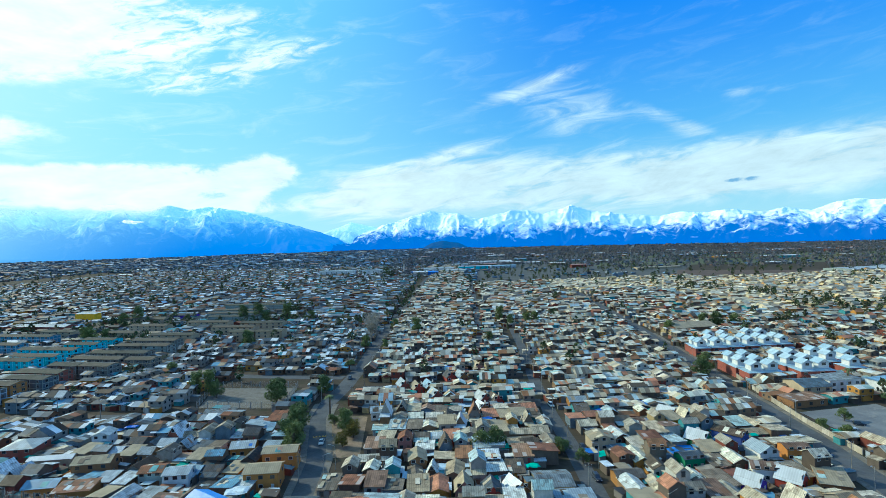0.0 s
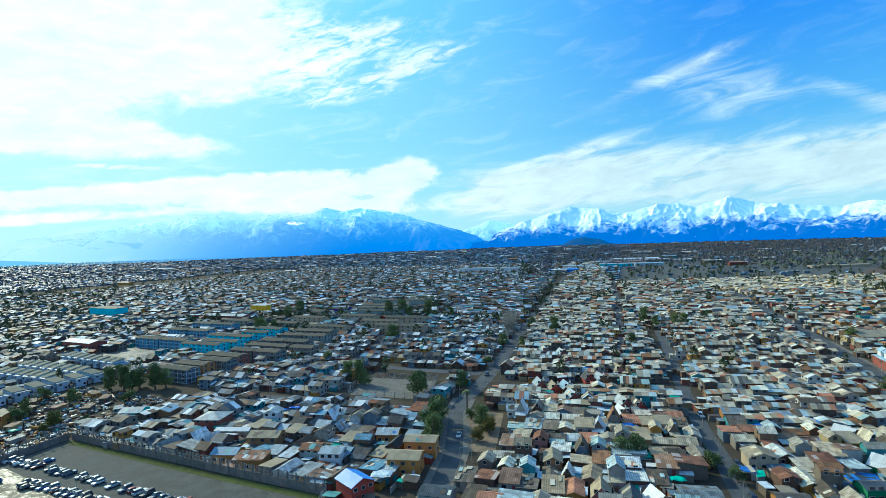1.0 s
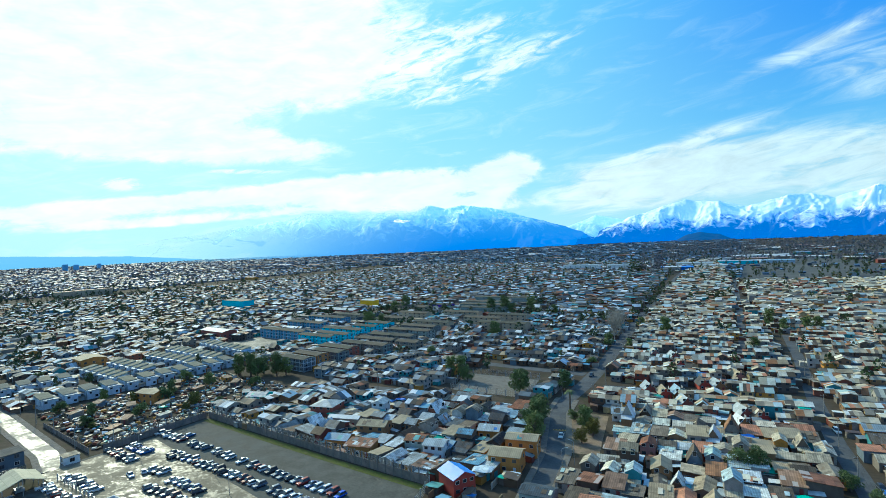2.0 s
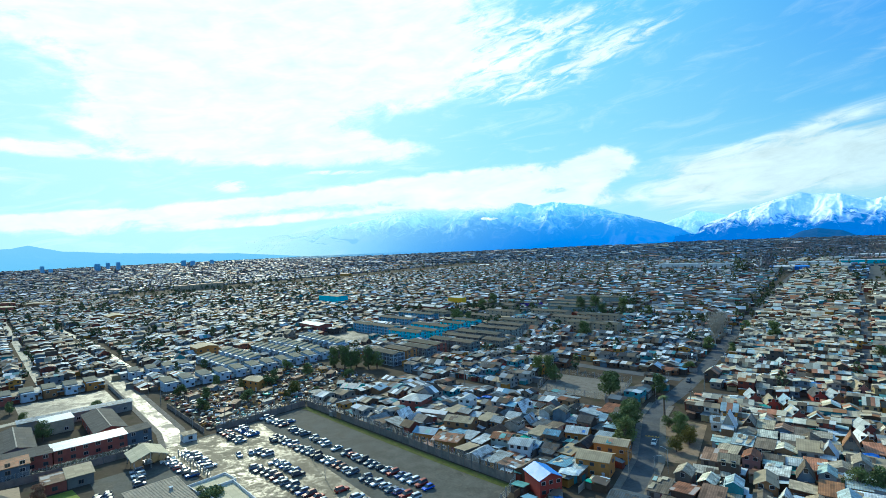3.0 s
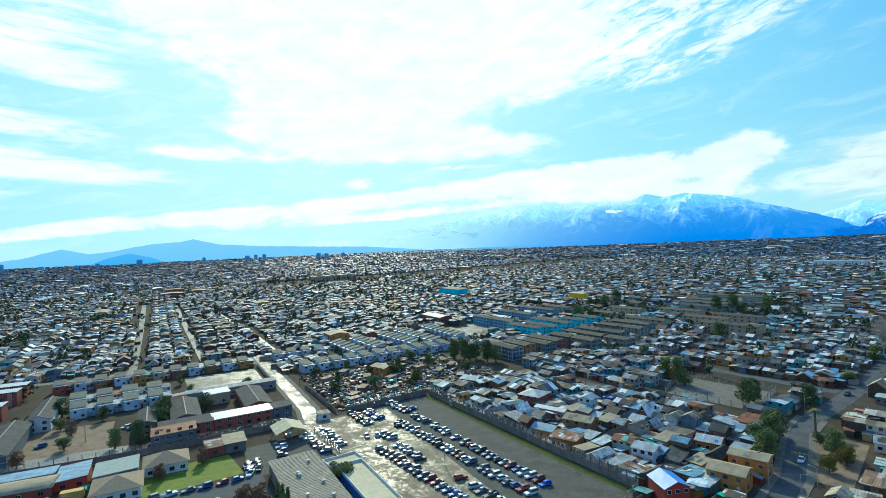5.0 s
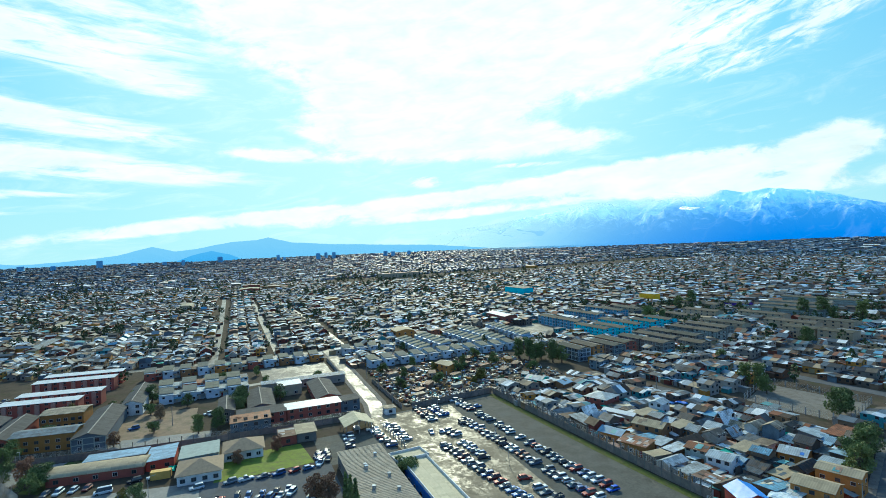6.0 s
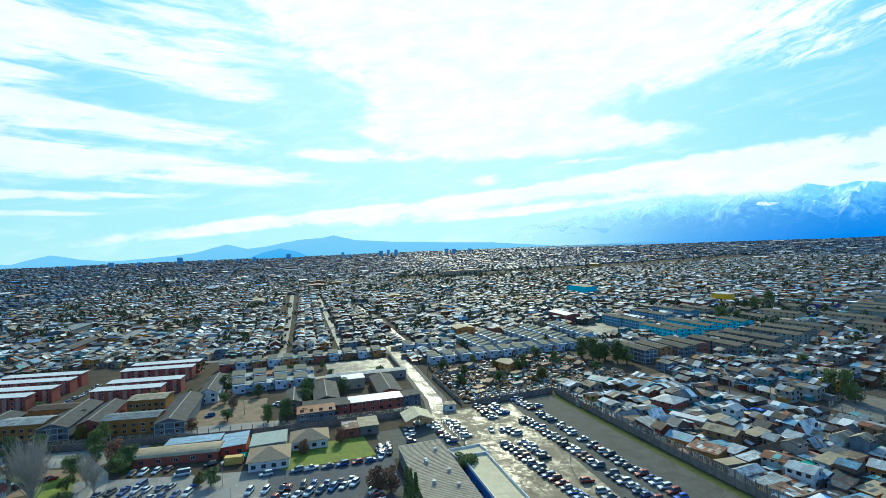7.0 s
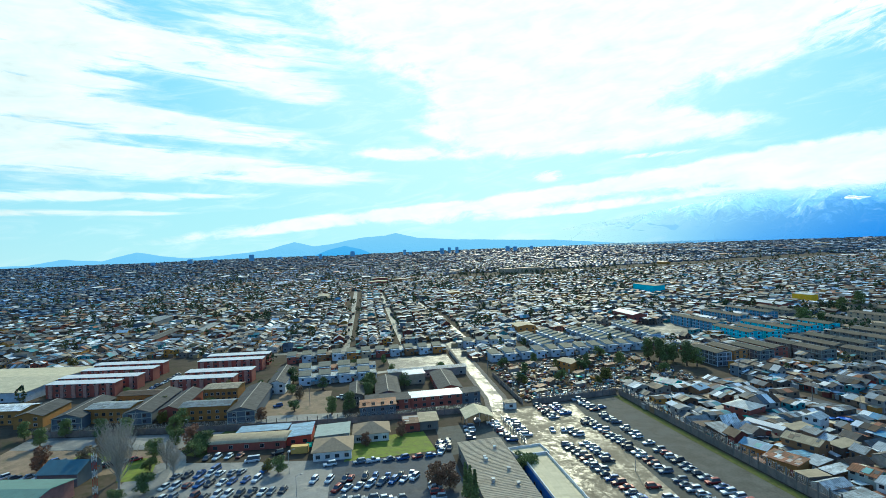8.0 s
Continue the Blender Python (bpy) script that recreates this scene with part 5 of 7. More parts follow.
for x, y0, y1 in [(-196, -137, -108.5), (-206, -138, -104), (-219, -136, -103), (-230, -136, -103), (-197, -86, -60), (-208, -84, -55), (-229, -86, -55), (-240, -85, -54)]:
    building("row_building", x - 5.2, y0, x, y1, 7.0, "lean_e", 0.2, "brick", "roof_white", "red-brick three-storey row with a long white roof", "row houses", 3, 0, 9, group="red-brick rows", bays="row_bay")
for x0, y0, x1, y1, wall, label in [(-179, -109, -157, -100, "slate", "long grey-gabled block with pale walls"), (-187, -87, -160, -78, "slate", "long grey-gabled block with pale walls"), (-185, -76, -162, -69, "brick", "long grey-gabled block with red end wall"), (-187, -51, -157, -42, "slate", "long grey-gabled block with blue-grey walls"), (-176, -124, -160, -115, "yellow", "ochre block under a grey gabled roof"), (-214, -44, -188, -37, "white", "long narrow row with a grey ridged roof")]:
    building("block_of_flats", x0, y0, x1, y1, 5.2, "ridge", 1.7, wall, "roof_dark", label, "flats", 2, 6, 2, "greenish" if wall == "slate" else "", group="gabled blocks")
for x0, y0, x1, y1 in [(-168, -68, -161, -51), (-171, -101, -163, -86), (-185, -98, -178, -83), (-190, -67, -182, -54), (-172, -140, -164, -124)]:
    building("block_of_flats", x0, y0, x1, y1, 6.4, "gable", 0.8, "yellow", "roof", "ochre two-storey block between gabled blocks", "flats", 2, 0, 6, group="ochre blocks")

# the yard's own buildings
building("workshop", -118.5, 21.5, -86, 33, 4.6, "flat", 0.5, "grey", "workshop_roof", "flat workshop with a ribbed tan roof", "workshop", 1, 6, 3)
building("office_building", -106.5, 35.5, -76, 42.3, 4.3, "flat", 0.0, "blue", "cream", "white-edged flat office building with a cream roof", "office building", 1, 8, 0, parapet=0.9)
building("office_building", -112, 33.8, -107, 43, 4.0, "flat", 0.0, "white", "cream", "white-edged flat office wing with a cream roof", "office building", 1, 0, 0, parapet=0.8)
building("bungalow", -133, -18.5, -124, -8, 3.2, "hip", 2.6, "white", "roof_tile", "white bungalow with a tan hipped roof", "house", 1, 2, 4)
building("bungalow", -142, -7.5, -134, 3, 3.2, "hip", 2.6, "white", "roof_tile", "white bungalow with a tan hipped roof beside the lawn", "house", 1, 2, 4)
building("flat_hall", -143, -19, -134, -9, 3.6, "flat", 0.4, "greenish", "greenish", "pale flat-roofed hall behind a bungalow", "hall", 1, 0, 4)
building("shed", -146, -27.5, -136, -20.5, 3.2, "flat", 0.5, "red", "roof_pale", "red shed with a bluish metal roof", "shed", 1, 0, 2)
building("long_shed", -141, -50, -134.5, -27.5, 2.8, "vault", 1.5, "brick", "roof_tan", "long brick shed under a cream barrel roof", "shed", 1, 0, 5)
building("long_shed", -148, -44, -143, -28.5, 2.6, "flat", 0.3, "grey", "roof_pale", "low grey shed with a pale metal roof", "shed", 1, 0, 0)
building("store", -144, 8, -139, 13, 3.2, "lean_e", 0.6, "brick", "roof_rust", "small brick store with a rusty roof", "shed", 1, 0, 1)
building("store", -145, 13.2, -139, 19, 3.4, "lean_e", 0.8, "grey", "roof_tan", "small grey store with a tan ribbed roof", "shed", 1, 0, 1)
building("guard_hut", -152, 44.6, -148.6, 48.4, 2.7, "flat", 0.1, "white", "roof", "small white guard hut at the yard's gate", "hut", 1, 1, 1)
building("school_wing", -165, -4, -158.5, 12, 4.8, "lean_e", 0.5, "brick", "roof_dark", "red-brick two-storey school wing", "school", 2, 3, 5)
building("school_wing", -164.5, 12.2, -159, 31, 4.8, "lean_e", 0.5, "brick", "roof_white", "red-brick two-storey school wing under a white roof", "school", 2, 0, 6)
building("school_wing", -165, 31.2, -159, 38, 4.8, "flat", 0.3, "slate", "roof_dark", "dark two-storey school wing", "school", 2, 0, 2)
building("school_hall", -190, 0, -168, 9, 4.2, "ridge", 1.4, "slate", "roof_dark", "school hall with a dark ridged roof", "school", 1, 4, 0)
building("school_hall", -192, 24, -168, 33, 4.2, "ridge", 1.5, "brick", "roof_dark", "school hall with a dark ridged roof", "school", 1, 4, 0)
building("school_wing", -202, 6, -197, 41, 4.2, "gable", 0.8, "concrete", "roof", "long low school wing with a grey roof", "school", 1, 0, 7)
building("school_wing", -195, 12, -188, 21, 5.2, "flat", 0.2, "beige", "roof_white", "small flat school block in the court", "school", 1, 0, 2)
building("grey_block", -160, -6, -152.5, 6.5, 5.2, "flat", 0.3, "slate", "roof", "grey three-storey block behind bungalows", "flats", 3, 2, 4)
building("grey_block", -182, -10, -166, -4.8, 5.2, "ridge", 1.0, "grey", "roof_dark", "dark two-storey block with ridged roof", "flats", 2, 4, 1)
building("depot", -112, -104, -98, -76, 5.0, "gable", 1.4, "pink", "depot_green", "hall with a dull green metal roof and pink end wall", "hall", 1, 0, 3)
building("blue_roof_house", -125, -86, -116.5, -76, 4.2, "gable", 2.2, "slate", "teal_roof", "house with a dark blue-grey pitched roof", "house", 1, 2, 2)
building("factory", -236, -190, -192, -139, 5.0, "gable", 1.6, "pale_blue", "cream", "factory hall with a wide cream roof", "factory", 1, 0, 8)
building("yellow_hall", -291, 335, -274, 341, 9.5, "flat", 0.6, "bright_yellow", "roof_pale", "bright yellow hall among low houses", "hall", 2, 4, 0)
building("turquoise_hall", -440, 284, -404, 296, 11.0, "flat", 0.5, "cyan", "roof", "large turquoise building among low houses", "hall", 2, 8, 0)
building("long_flats", -231, 836, -166, 850, 12.0, "flat", 0.3, "white", "roof_pale", "pale four-storey flats in the distance", "flats", 4, 7, 0)
building("long_flats", -150, 830, -99, 844, 12.0, "flat", 0.3, "white", "roof_pale", "pale four-storey flats in the distance", "flats", 4, 6, 0)
for x0, y0, x1, y1, h, storeys, wall, roof, label in [
    (-848, 255, -836, 335, 12.0, 4, "beige", "roof", "long beige four-storey flats among low houses"), (-815, 8, -790, 34, 8.0, 2, "brick", "roof_rust", "brown-red school block among low houses"), (-745, 2, -722, 30, 7.0, 2, "brick", "roof_tan", "brown-red school block among low houses"), (-770, 40, -748, 62, 7.0, 2, "wood", "roof", "brown school block among low houses"),
    (-224, 347, -197, 353, 5.5, 2, "violet", "roof_dark", "long purple building among trees"), (-600, 175, -560, 182, 6.0, 2, "dull_blue", "roof_pale", "long hall with a blue-grey roof"), (-300, 292, -262, 302, 6.0, 2, "brick", "roof_pale", "brick hall with a pale roof behind the flats"), (-236, 318, -205, 327, 7.5, 3, "beige", "flats_roof", "beige three-storey block of flats"), (-470, -150, -430, -140, 5.0, 1, "wood", "roof_tan", "long low hall with a tan roof"), (-420, -190, -380, -176, 6.0, 1, "slate", "roof", "grey hall among low houses"), (-350, -150, -310, -142, 4.5, 1, "brick", "roof_dark", "low brick school wing"), (-372, -128, -336, -120, 4.5, 1, "brick", "roof", "low brick school wing"), (-560, -60, -530, -48, 6.5, 2, "beige", "roof_tan", "cream two-storey hall among low houses"), (-520, 90, -500, 104, 6.0, 2, "orange", "roof_tan", "orange hall among low houses"), (-284, 92, -272, 104, 6.0, 2, "orange", "roof_tan", "orange two-storey building behind white terraces"), (-300, 176, -274, 186, 7.0, 2, "brick", "roof_pale", "mural-painted hall with a pale blue roof"),
]:
    building("hall", x0, y0, x1, y1, h, "flat" if h > 10 else "ridge", 0.3 if h > 10 else 1.3, wall, roof, label, "hall", storeys, 5 if x0 > -330 else 0, 6 if h > 7 else 3)
for x0, y0, x1, y1, h, wall, roof, label in [
    (-61, 812, -10, 826, 6.0, "blue", "roof_blue", "warehouse with a blue roof in the distance"), (2, 838, 40, 852, 6.0, "white", "roof_pale", "warehouse with a pale roof in the distance"), (-40, 900, 20, 922, 7.0, "white", "roof_pale", "warehouse with a pale roof in the distance"),
    (30, 935, 92, 955, 7.0, "cyan", "roof_pale", "blue-green warehouse in the distance"), (98, 940, 150, 958, 6.0, "pale_blue", "roof_pale", "pale blue warehouse in the distance"), (60, 1120, 170, 1150, 8.0, "white", "roof_white", "long white warehouse in the distance"), (20, 1040, 60, 1060, 7.0, "white", "roof_pale", "warehouse with a pale roof in the distance"),
]:
    building("warehouse", x0, y0, x1, y1, h, "ridge", 1.6, wall, roof, label, "warehouse", 1)
building("long_shed", 330, 760, 410, 775, 4.0, "ridge", 1.2, "beige", "roof_tan", "long cream shed at the town's edge", "shed", 1)
building("greenhouse", 540, 560, 660, 600, 4.0, "ridge", 2.0, "greenish", "roof_pale", "pale greenhouses at a field's edge", "greenhouse", 1)
building("hall", 128, 246, 152, 262, 5.5, "ridge", 2.2, "dark_wood", "roof_tan", "dark brown hall with a wide tan roof", "hall", 1, 3, 0)
building("villa", 118, 140, 127, 150, 5.0, "ridge", 1.6, "beige", "roof", "two-storey house behind a boundary wall", "house", 2, 3, 1)
building("villa", 129, 143, 141, 150, 5.6, "flat", 0.4, "white", "roof", "long two-storey house with a white end wall", "house", 2, 4, 1)
building("villa", 143, 132, 156, 142, 5.6, "flat", 0.4, "white", "roof_pale", "pale two-storey building beside a vacant lot", "house", 2, 4, 1)
building("bungalow", 108, 134, 120, 140, 2.8, "flat", 0.6, "wood", "roof_rust", "low house with rusty roof by the street wall", "house", 1, 3, 1)


def pavilion():
    m, w, d = lot(-145.5, 28, -137.5, 36.5)
    base = tagged(new("pavilion"), "open shelter with a cream gabled roof on posts", "shelter")
    base.matrix_basis = m
    part("roof", turned(gable_roof(Shape(), d, w, 3.6, 1.9, 0.6, 0.16), 1), M["cream"], base)
    for x in (-w / 2 + 0.2, 0, w / 2 - 0.2):
        for y in (-d / 2 + 0.2, 0, d / 2 - 0.2):
            part("post", Shape().box(x - 0.1, x + 0.1, y - 0.1, y + 0.1, 0, 3.7 if y else 5.4), M["metal"], base)
    tagged(part("scrap_heap", Shape().box(-1.5, 1.2, -1, 1.4, 0, 0.9).box(-0.4, 1.0, -0.6, 0.8, 0.9, 1.5), M["metal"], m=m), "grey scrap under the shelter", "scrap")


pavilion()
for x, y in [(-96, 25), (-100, 30), (-93, 30), (-106, 26), (-107.2, 26), (-112, 30)]:
    vent = tagged(new("roof_vent"), "small grey box vent on a tan roof", "vent", "roof vents")
    vent.matrix_basis = spot(x, y, 4.85)
    part("housing", Shape().box(-0.5, 0.5, -0.4, 0.4, 0, 1.0), M["metal"], vent)
    part("cap", Shape().box(-0.6, 0.6, -0.5, 0.5, 1.0, 1.1), M["roof_pale"], vent)

# houses that stand out
for x, y, turn, form, w, d, h, rise, wall, roof, storeys, label in ONES:
    ob = house(form, w, d, h, rise, wall, roof, label, 0.0, storeys, 3 if w > 6.5 else 2)
    ob.matrix_basis = spot(x, y, 0, turn)
    if roof not in ("roof_white", "roof_blue"):
        LOOSE.append((form, w, d, h, rise, spot(x, y, 0, turn)))


def chalet(base_x, base_y, first=[]):
    m = spot(base_x, base_y, 0, -8) @ Matrix.Diagonal((1.2, 1.2, 1.1, 1))
    keep(base_x - 2.5, base_y - 2.5, base_x + 2.5, base_y + 2.5)
    if first:
        return copy_thing(first[0], m)
    base = tagged(new("chalet"), "red-brick house with a pale blue roof and a white gabled attic", "house", "pale-roofed chalets")
    first.append(base)
    base.matrix_basis = m
    w, d = 5.8, 6.6
    part("wall", Shape().box(-w / 2, w / 2, -d / 2, d / 2, 0, 4.1), M["brick"], base)
    part("attic_wall", gable(Shape(), 3.3, 3.6, 6.9, 1.25), M["white"], base)
    part("lower_roof", hip_roof(Shape(), w, d, 4.15, 0.8, 0.3), M["chalet_roof"], base)
    part("attic_roof", turned(gable_roof(Shape(), 3.3, 3.6, 6.9, 1.25, 0.45, 0.12), 1), M["chalet_roof"], base, m=pose(0, 0, 0, 0, 0, -90))
    part("porch_roof", Shape().slab((2.8, -d / 2 - 1.6, 2.4), (2.8, -d / 2, 2.9), (-0.4, -d / 2, 2.9), (-0.4, -d / 2 - 1.6, 2.4), 0.1), M["chalet_roof"], base)
    part("window", WINDOW, None, base, m=pose(-1.8, -d / 2, 1.4)), part("window", WINDOW, None, base, m=pose(-1.4, -d / 2, 3.2)), part("window", WINDOW, None, base, m=pose(0, -1.8, 6.3))
    return base


CHALETS = [((119, 211), 6, 7.6, -1.0), ((118, 204), 6, 7.8, -0.6), ((132, 219.5), 2, 6.2, -1.5), ((152, 219), 2, 5.8, -2), ((116, 178), 2, 6.2, 0), ((134.5, 175.5), 2, 6.2, 0), ((115.5, 171), 2, 6, -1), ((134, 168), 2, 6, -1), ((115.5, 163), 2, 6, -1), ((134, 160), 2, 6, -1), ((152, 177), 2, 7.6, 0), ((152, 169), 2, 8, 0), ((153, 159), 1, 0, 0)]
for (x, y), n, right, up in CHALETS:
    for k in range(n):
        chalet(x + right * k, y + up * k)


# ---- walls, fences ----


def walled(name, points, high, bay, wall, post, label, top=0.0, group=""):
    """A wall of slabs between posts along a line of the plan."""
    base = tagged(new(name), label, "wall", group, "structure")
    for (x0, y0), (x1, y1) in zip(points, points[1:]):
        a, b = Vector(bent(x0, y0)), Vector(bent(x1, y1))
        n = max(1, round((b - a).length / bay))
        xy = [bent(x0 + (x1 - x0) * k / n, y0 + (y1 - y0) * k / n) for k in range(n + 1)]
        for k in range(n):
            p, q = Vector(xy[k]), Vector(xy[k + 1])
            turn = math.degrees(math.atan2(*(q - p).yx))
            part("post", Shape().box(-0.12, 0.12, -0.14, 0.14, 0, high + 0.15 + top), M[post], base, m=pose(p.x, p.y, 0, 0, 0, turn))
            if wall == "wire":
                s = Shape()
                for j in range(5):
                    s.box(0.12, (q - p).length - 0.12, -0.015, 0.015, high * (j + 0.6) / 5, high * (j + 0.6) / 5 + 0.03)
                for j in range(6):
                    s.box((q - p).length * (j + 0.5) / 6, (q - p).length * (j + 0.5) / 6 + 0.025, -0.012, 0.012, 0.2, high - 0.2)
                part("wire_mesh", s, M["metal"], base, m=pose(p.x, p.y, 0, 0, 0, turn))
            else:
                s = Shape().box(0.12, (q - p).length - 0.12, -0.06, 0.06, 0, high)
                part("panel", s, M[wall], base, m=pose(p.x, p.y, 0, 0, 0, turn))
                if top:
                    w = Shape()
                    n_wire = max(3, round(top / 0.32))
                    for j in range(n_wire):
                        w.box(0.0, (q - p).length, -0.016, 0.016, high + 0.2 + j * top / n_wire, high + 0.232 + j * top / n_wire)
                    if top > 2:
                        for j in range(5):
                            x = (q - p).length * (j + 0.5) / 5
                            w.box(x - 0.016, x + 0.016, -0.012, 0.012, high, high + top)
                    part("top_wire", w, M["metal"], base, m=pose(p.x, p.y, 0, 0, 0, turn))
    return base


M["panel_wall"] = surface("concrete_panel", [(0.21, 0.165, 0.135), (0.23, 0.18, 0.15), (0.18, 0.15, 0.125)], 0.85, 0.0, 0.25, 0.6)
M["lime_wall"] = surface("limewashed_wall", [(0.42, 0.36, 0.27), (0.36, 0.31, 0.24), (0.46, 0.41, 0.33)], 0.85, 0.0, 0.2, 0.5)
M["coloured_wall"] = surface("painted_wall", [(0.42, 0.20, 0.18), (0.30, 0.40, 0.38), (0.50, 0.22, 0.20), (0.33, 0.36, 0.40)], 0.85, 0.0, 0.2, 0.5)
walled("yard_wall", [(-58, 89.3), (-100, 89.6), (-149.5, 89)], 2.6, 3.6, "panel_wall", "grey", "long brown concrete-panel wall with wires on top", 2.2)
walled("yard_wall", [(-150.3, 88.4), (-150.3, 55)], 2.6, 3.6, "panel_wall", "grey", "concrete-panel wall with wires beside waste ground", 2.2)
walled("wire_fence", [(-57.5, 89), (-54, 74), (-50, 62)], 3.2, 4.0, "wire", "metal", "tall wire fence at the end of the yard")
walled("wire_fence", [(-94.5, 178.5), (-60, 179.5), (-57.5, 155.5), (-88.5, 154.5), (-94.5, 178.5)], 3.0, 5.0, "wire", "metal", "wire fence round the sports ground")
walled("boundary_wall", [(-150, 36), (-150.5, 10), (-150.5, -20), (-151, -60), (-151, -112)], 2.4, 4.0, "panel_wall", "grey", "concrete-panel wall with tall posts behind sheds", 1.6)
walled("wire_fence", [(-141, 40.5), (-120, 42)], 1.8, 3.0, "wire", "metal", "low wire fence between parked cars")
walled("street_wall", [(101, 102), (103, 122), (109, 155), (115, 180), (121, 209), (127, 257)], 2.1, 4.0, "lime_wall", "lime_wall", "pale boundary wall along the broad street")
walled("street_wall", [(99.5, 70), (100.8, 101)], 2.1, 3.6, "coloured_wall", "concrete", "wall of pink and pale green panels along the street")
walled("street_wall", [(-204.5, 41), (-240, 41)], 2.0, 4.0, "concrete", "concrete", "grey wall between the school court and the street")
walled("street_wall", [(-152.5, 52), (-190, 51.5)], 2.0, 4.0, "panel_wall", "concrete", "grey wall along the wet street")

# ---- rows of houses ----
rng = random.Random(7)
mid_plots = []
for x0, x1, y0, y1 in [(-147, -46, 91, 143), (-33, 33, 58, 1100), (38, 330, 60, 600), (330, 620, 120, 560), (-112, -44, 190, 1100), (-760, -113, 150, 1100), (-900, -195, 49, 150), (-900, -266, -330, 47), (-300, -190, -330, -140), (-152, -46, 143, 190)]:
    for x, y in rows_of_plots(rng, x0, x1, y0, y1, 4.7 if y1 < 145 and x0 > -150 or x1 == 33 or x0 == 38 else 5.8, 6.2, 1.0 if x0 > -150 else 2.2):
        if clear_of(x, y, 2.0):
            mid_plots.append((x, y))
mid_plots.sort(key=lambda p: math.hypot(*p))
near_plots, mid_plots = mid_plots[:300], mid_plots[300:]
cream_plots = [p for p in mid_plots if p[0] > 225 and p[1] > 300 or p[1] > 470 and p[0] > 130]
mid_plots = [p for p in mid_plots if not (p[0] > 225 and p[1] > 300 or p[1] > 470 and p[0] > 130)]
for ax, ay in near_plots:
    style = rng.choice(PILE)
    turn = rng.choice((0, 0, 0, 180, 180, 90)) + rng.gauss(0, 2.5)
    size = rng.uniform(0.88, 1.02)
    put_house(style, spot(ax + rng.uniform(-0.7, 0.7), ay + rng.uniform(-0.7, 0.7), 0, turn) @ Matrix.Diagonal((size * rng.uniform(0.94, 1.08), size * rng.uniform(1.0, 1.15), rng.uniform(0.95, 1.4), 1)), ax > -33)


def far_houses(name, plots, low, high, seed, label, detail=0.0, roof_mat="far_roof", annex=0.0, wall_mat="far_wall"):
    """Many small gabled and flat houses at once; roofs and walls are islands of their own."""
    rnd = random.Random(seed)
    s = Shape()
    for x, y in plots:
        if rnd.random() < 0.07:
            continue
        m = spot(x, y, 0, rnd.choice((90, 90, 90, 0)) + rnd.gauss(0, 3.5))
        w, d = rnd.uniform(low, high) * 0.95, rnd.uniform(low, high) * rnd.choice((1.0, 1.0, 1.25))
        h = rnd.choice((2.4, 2.5, 2.6, 2.7, 2.9, 3.1, 3.4, 4.5, 4.8, 5.0)) * (1 if high < 14 else 1.15)
        rise = rnd.choice((0.25, 0.4, 0.6, 0.8, 1.0, 1.2)) if rnd.random() < 0.95 else 2.2
        wall = Shape()
        gable(wall, w, d, h, rise)
        roof = Shape()
        x2, y2 = w / 2 + 0.3, d / 2 + 0.3
        z0, z1 = h - 0.05, h + rise + 0.12
        roof.add([(-x2, -y2, z0), (0, -y2, z1), (0, y2, z1), (-x2, y2, z0), (x2, -y2, z0), (x2, y2, z0)], [(0, 1, 2, 3), (1, 4, 5, 2)])
        s.add([m @ Vector(c) for c in wall.corners], wall.faces, 0)
        if math.hypot(x, y) < detail:
            roof = Shape()
            n = rnd.choice((2, 3, 4))
            roof.sheets((-x2, -y2, z0), (0, -y2, z1), (0, y2, z1), (-x2, y2, z0), 0.1, n, 1).sheets((0, -y2, z1), (x2, -y2, z0), (x2, y2, z0), (0, y2, z1), 0.1, n, 2)
            panes = Shape()
            for level in range(2 if h > 4 else 1):
                for f in (-0.27, 0.27):
                    for turn in (0, 90, 180, 270):
                        k = Matrix.Rotation(radians(turn), 3, "Z")
                        half = d / 2 if turn % 180 == 0 else w / 2
                        c, q = f * (w if turn % 180 == 0 else d), 1.5 + 2.4 * level
                        panes.add([k @ Vector(p) for p in [(c - 0.55, -half - 0.03, q - 0.5), (c + 0.55, -half - 0.03, q - 0.5), (c + 0.55, -half - 0.03, q + 0.5), (c - 0.55, -half - 0.03, q + 0.5)]], [(0, 1, 2, 3)])
            s.add([m @ Vector(c) for c in panes.corners], panes.faces, 2)
        s.add([m @ Vector(c) for c in roof.corners], roof.faces, 1)
        for _ in range((rnd.random() < annex) + (rnd.random() < annex * 0.7)):
            aw, ad, ah, side = rnd.uniform(2.2, 4.0), rnd.uniform(2.5, 4.5), rnd.uniform(1.9, 2.6), rnd.choice((-1, 1))
            b, q = Shape(), Shape()
            cx, cy = side * w * 0.3, rnd.choice((-1, 1)) * (d / 2 + ad * 0.4)
            b.box(cx - aw / 2, cx + aw / 2, cy - ad / 2, cy + ad / 2, 0, ah)
            q.slab((cx + aw / 2 + 0.2, cy - ad / 2 - 0.2, ah + 0.12), (cx + aw / 2 + 0.2, cy + ad / 2 + 0.2, ah + 0.3), (cx - aw / 2 - 0.2, cy + ad / 2 + 0.2, ah + 0.4), (cx - aw / 2 - 0.2, cy - ad / 2 - 0.2, ah + 0.15), 0.08)
            s.add([m @ Vector(c) for c in b.corners], b.faces, 0)
            s.add([m @ Vector(c) for c in q.corners], q.faces, 1)
    return tagged(part(name, s, [M[wall_mat], M[roof_mat], M["window"]]), label, "houses", kind="stuff")


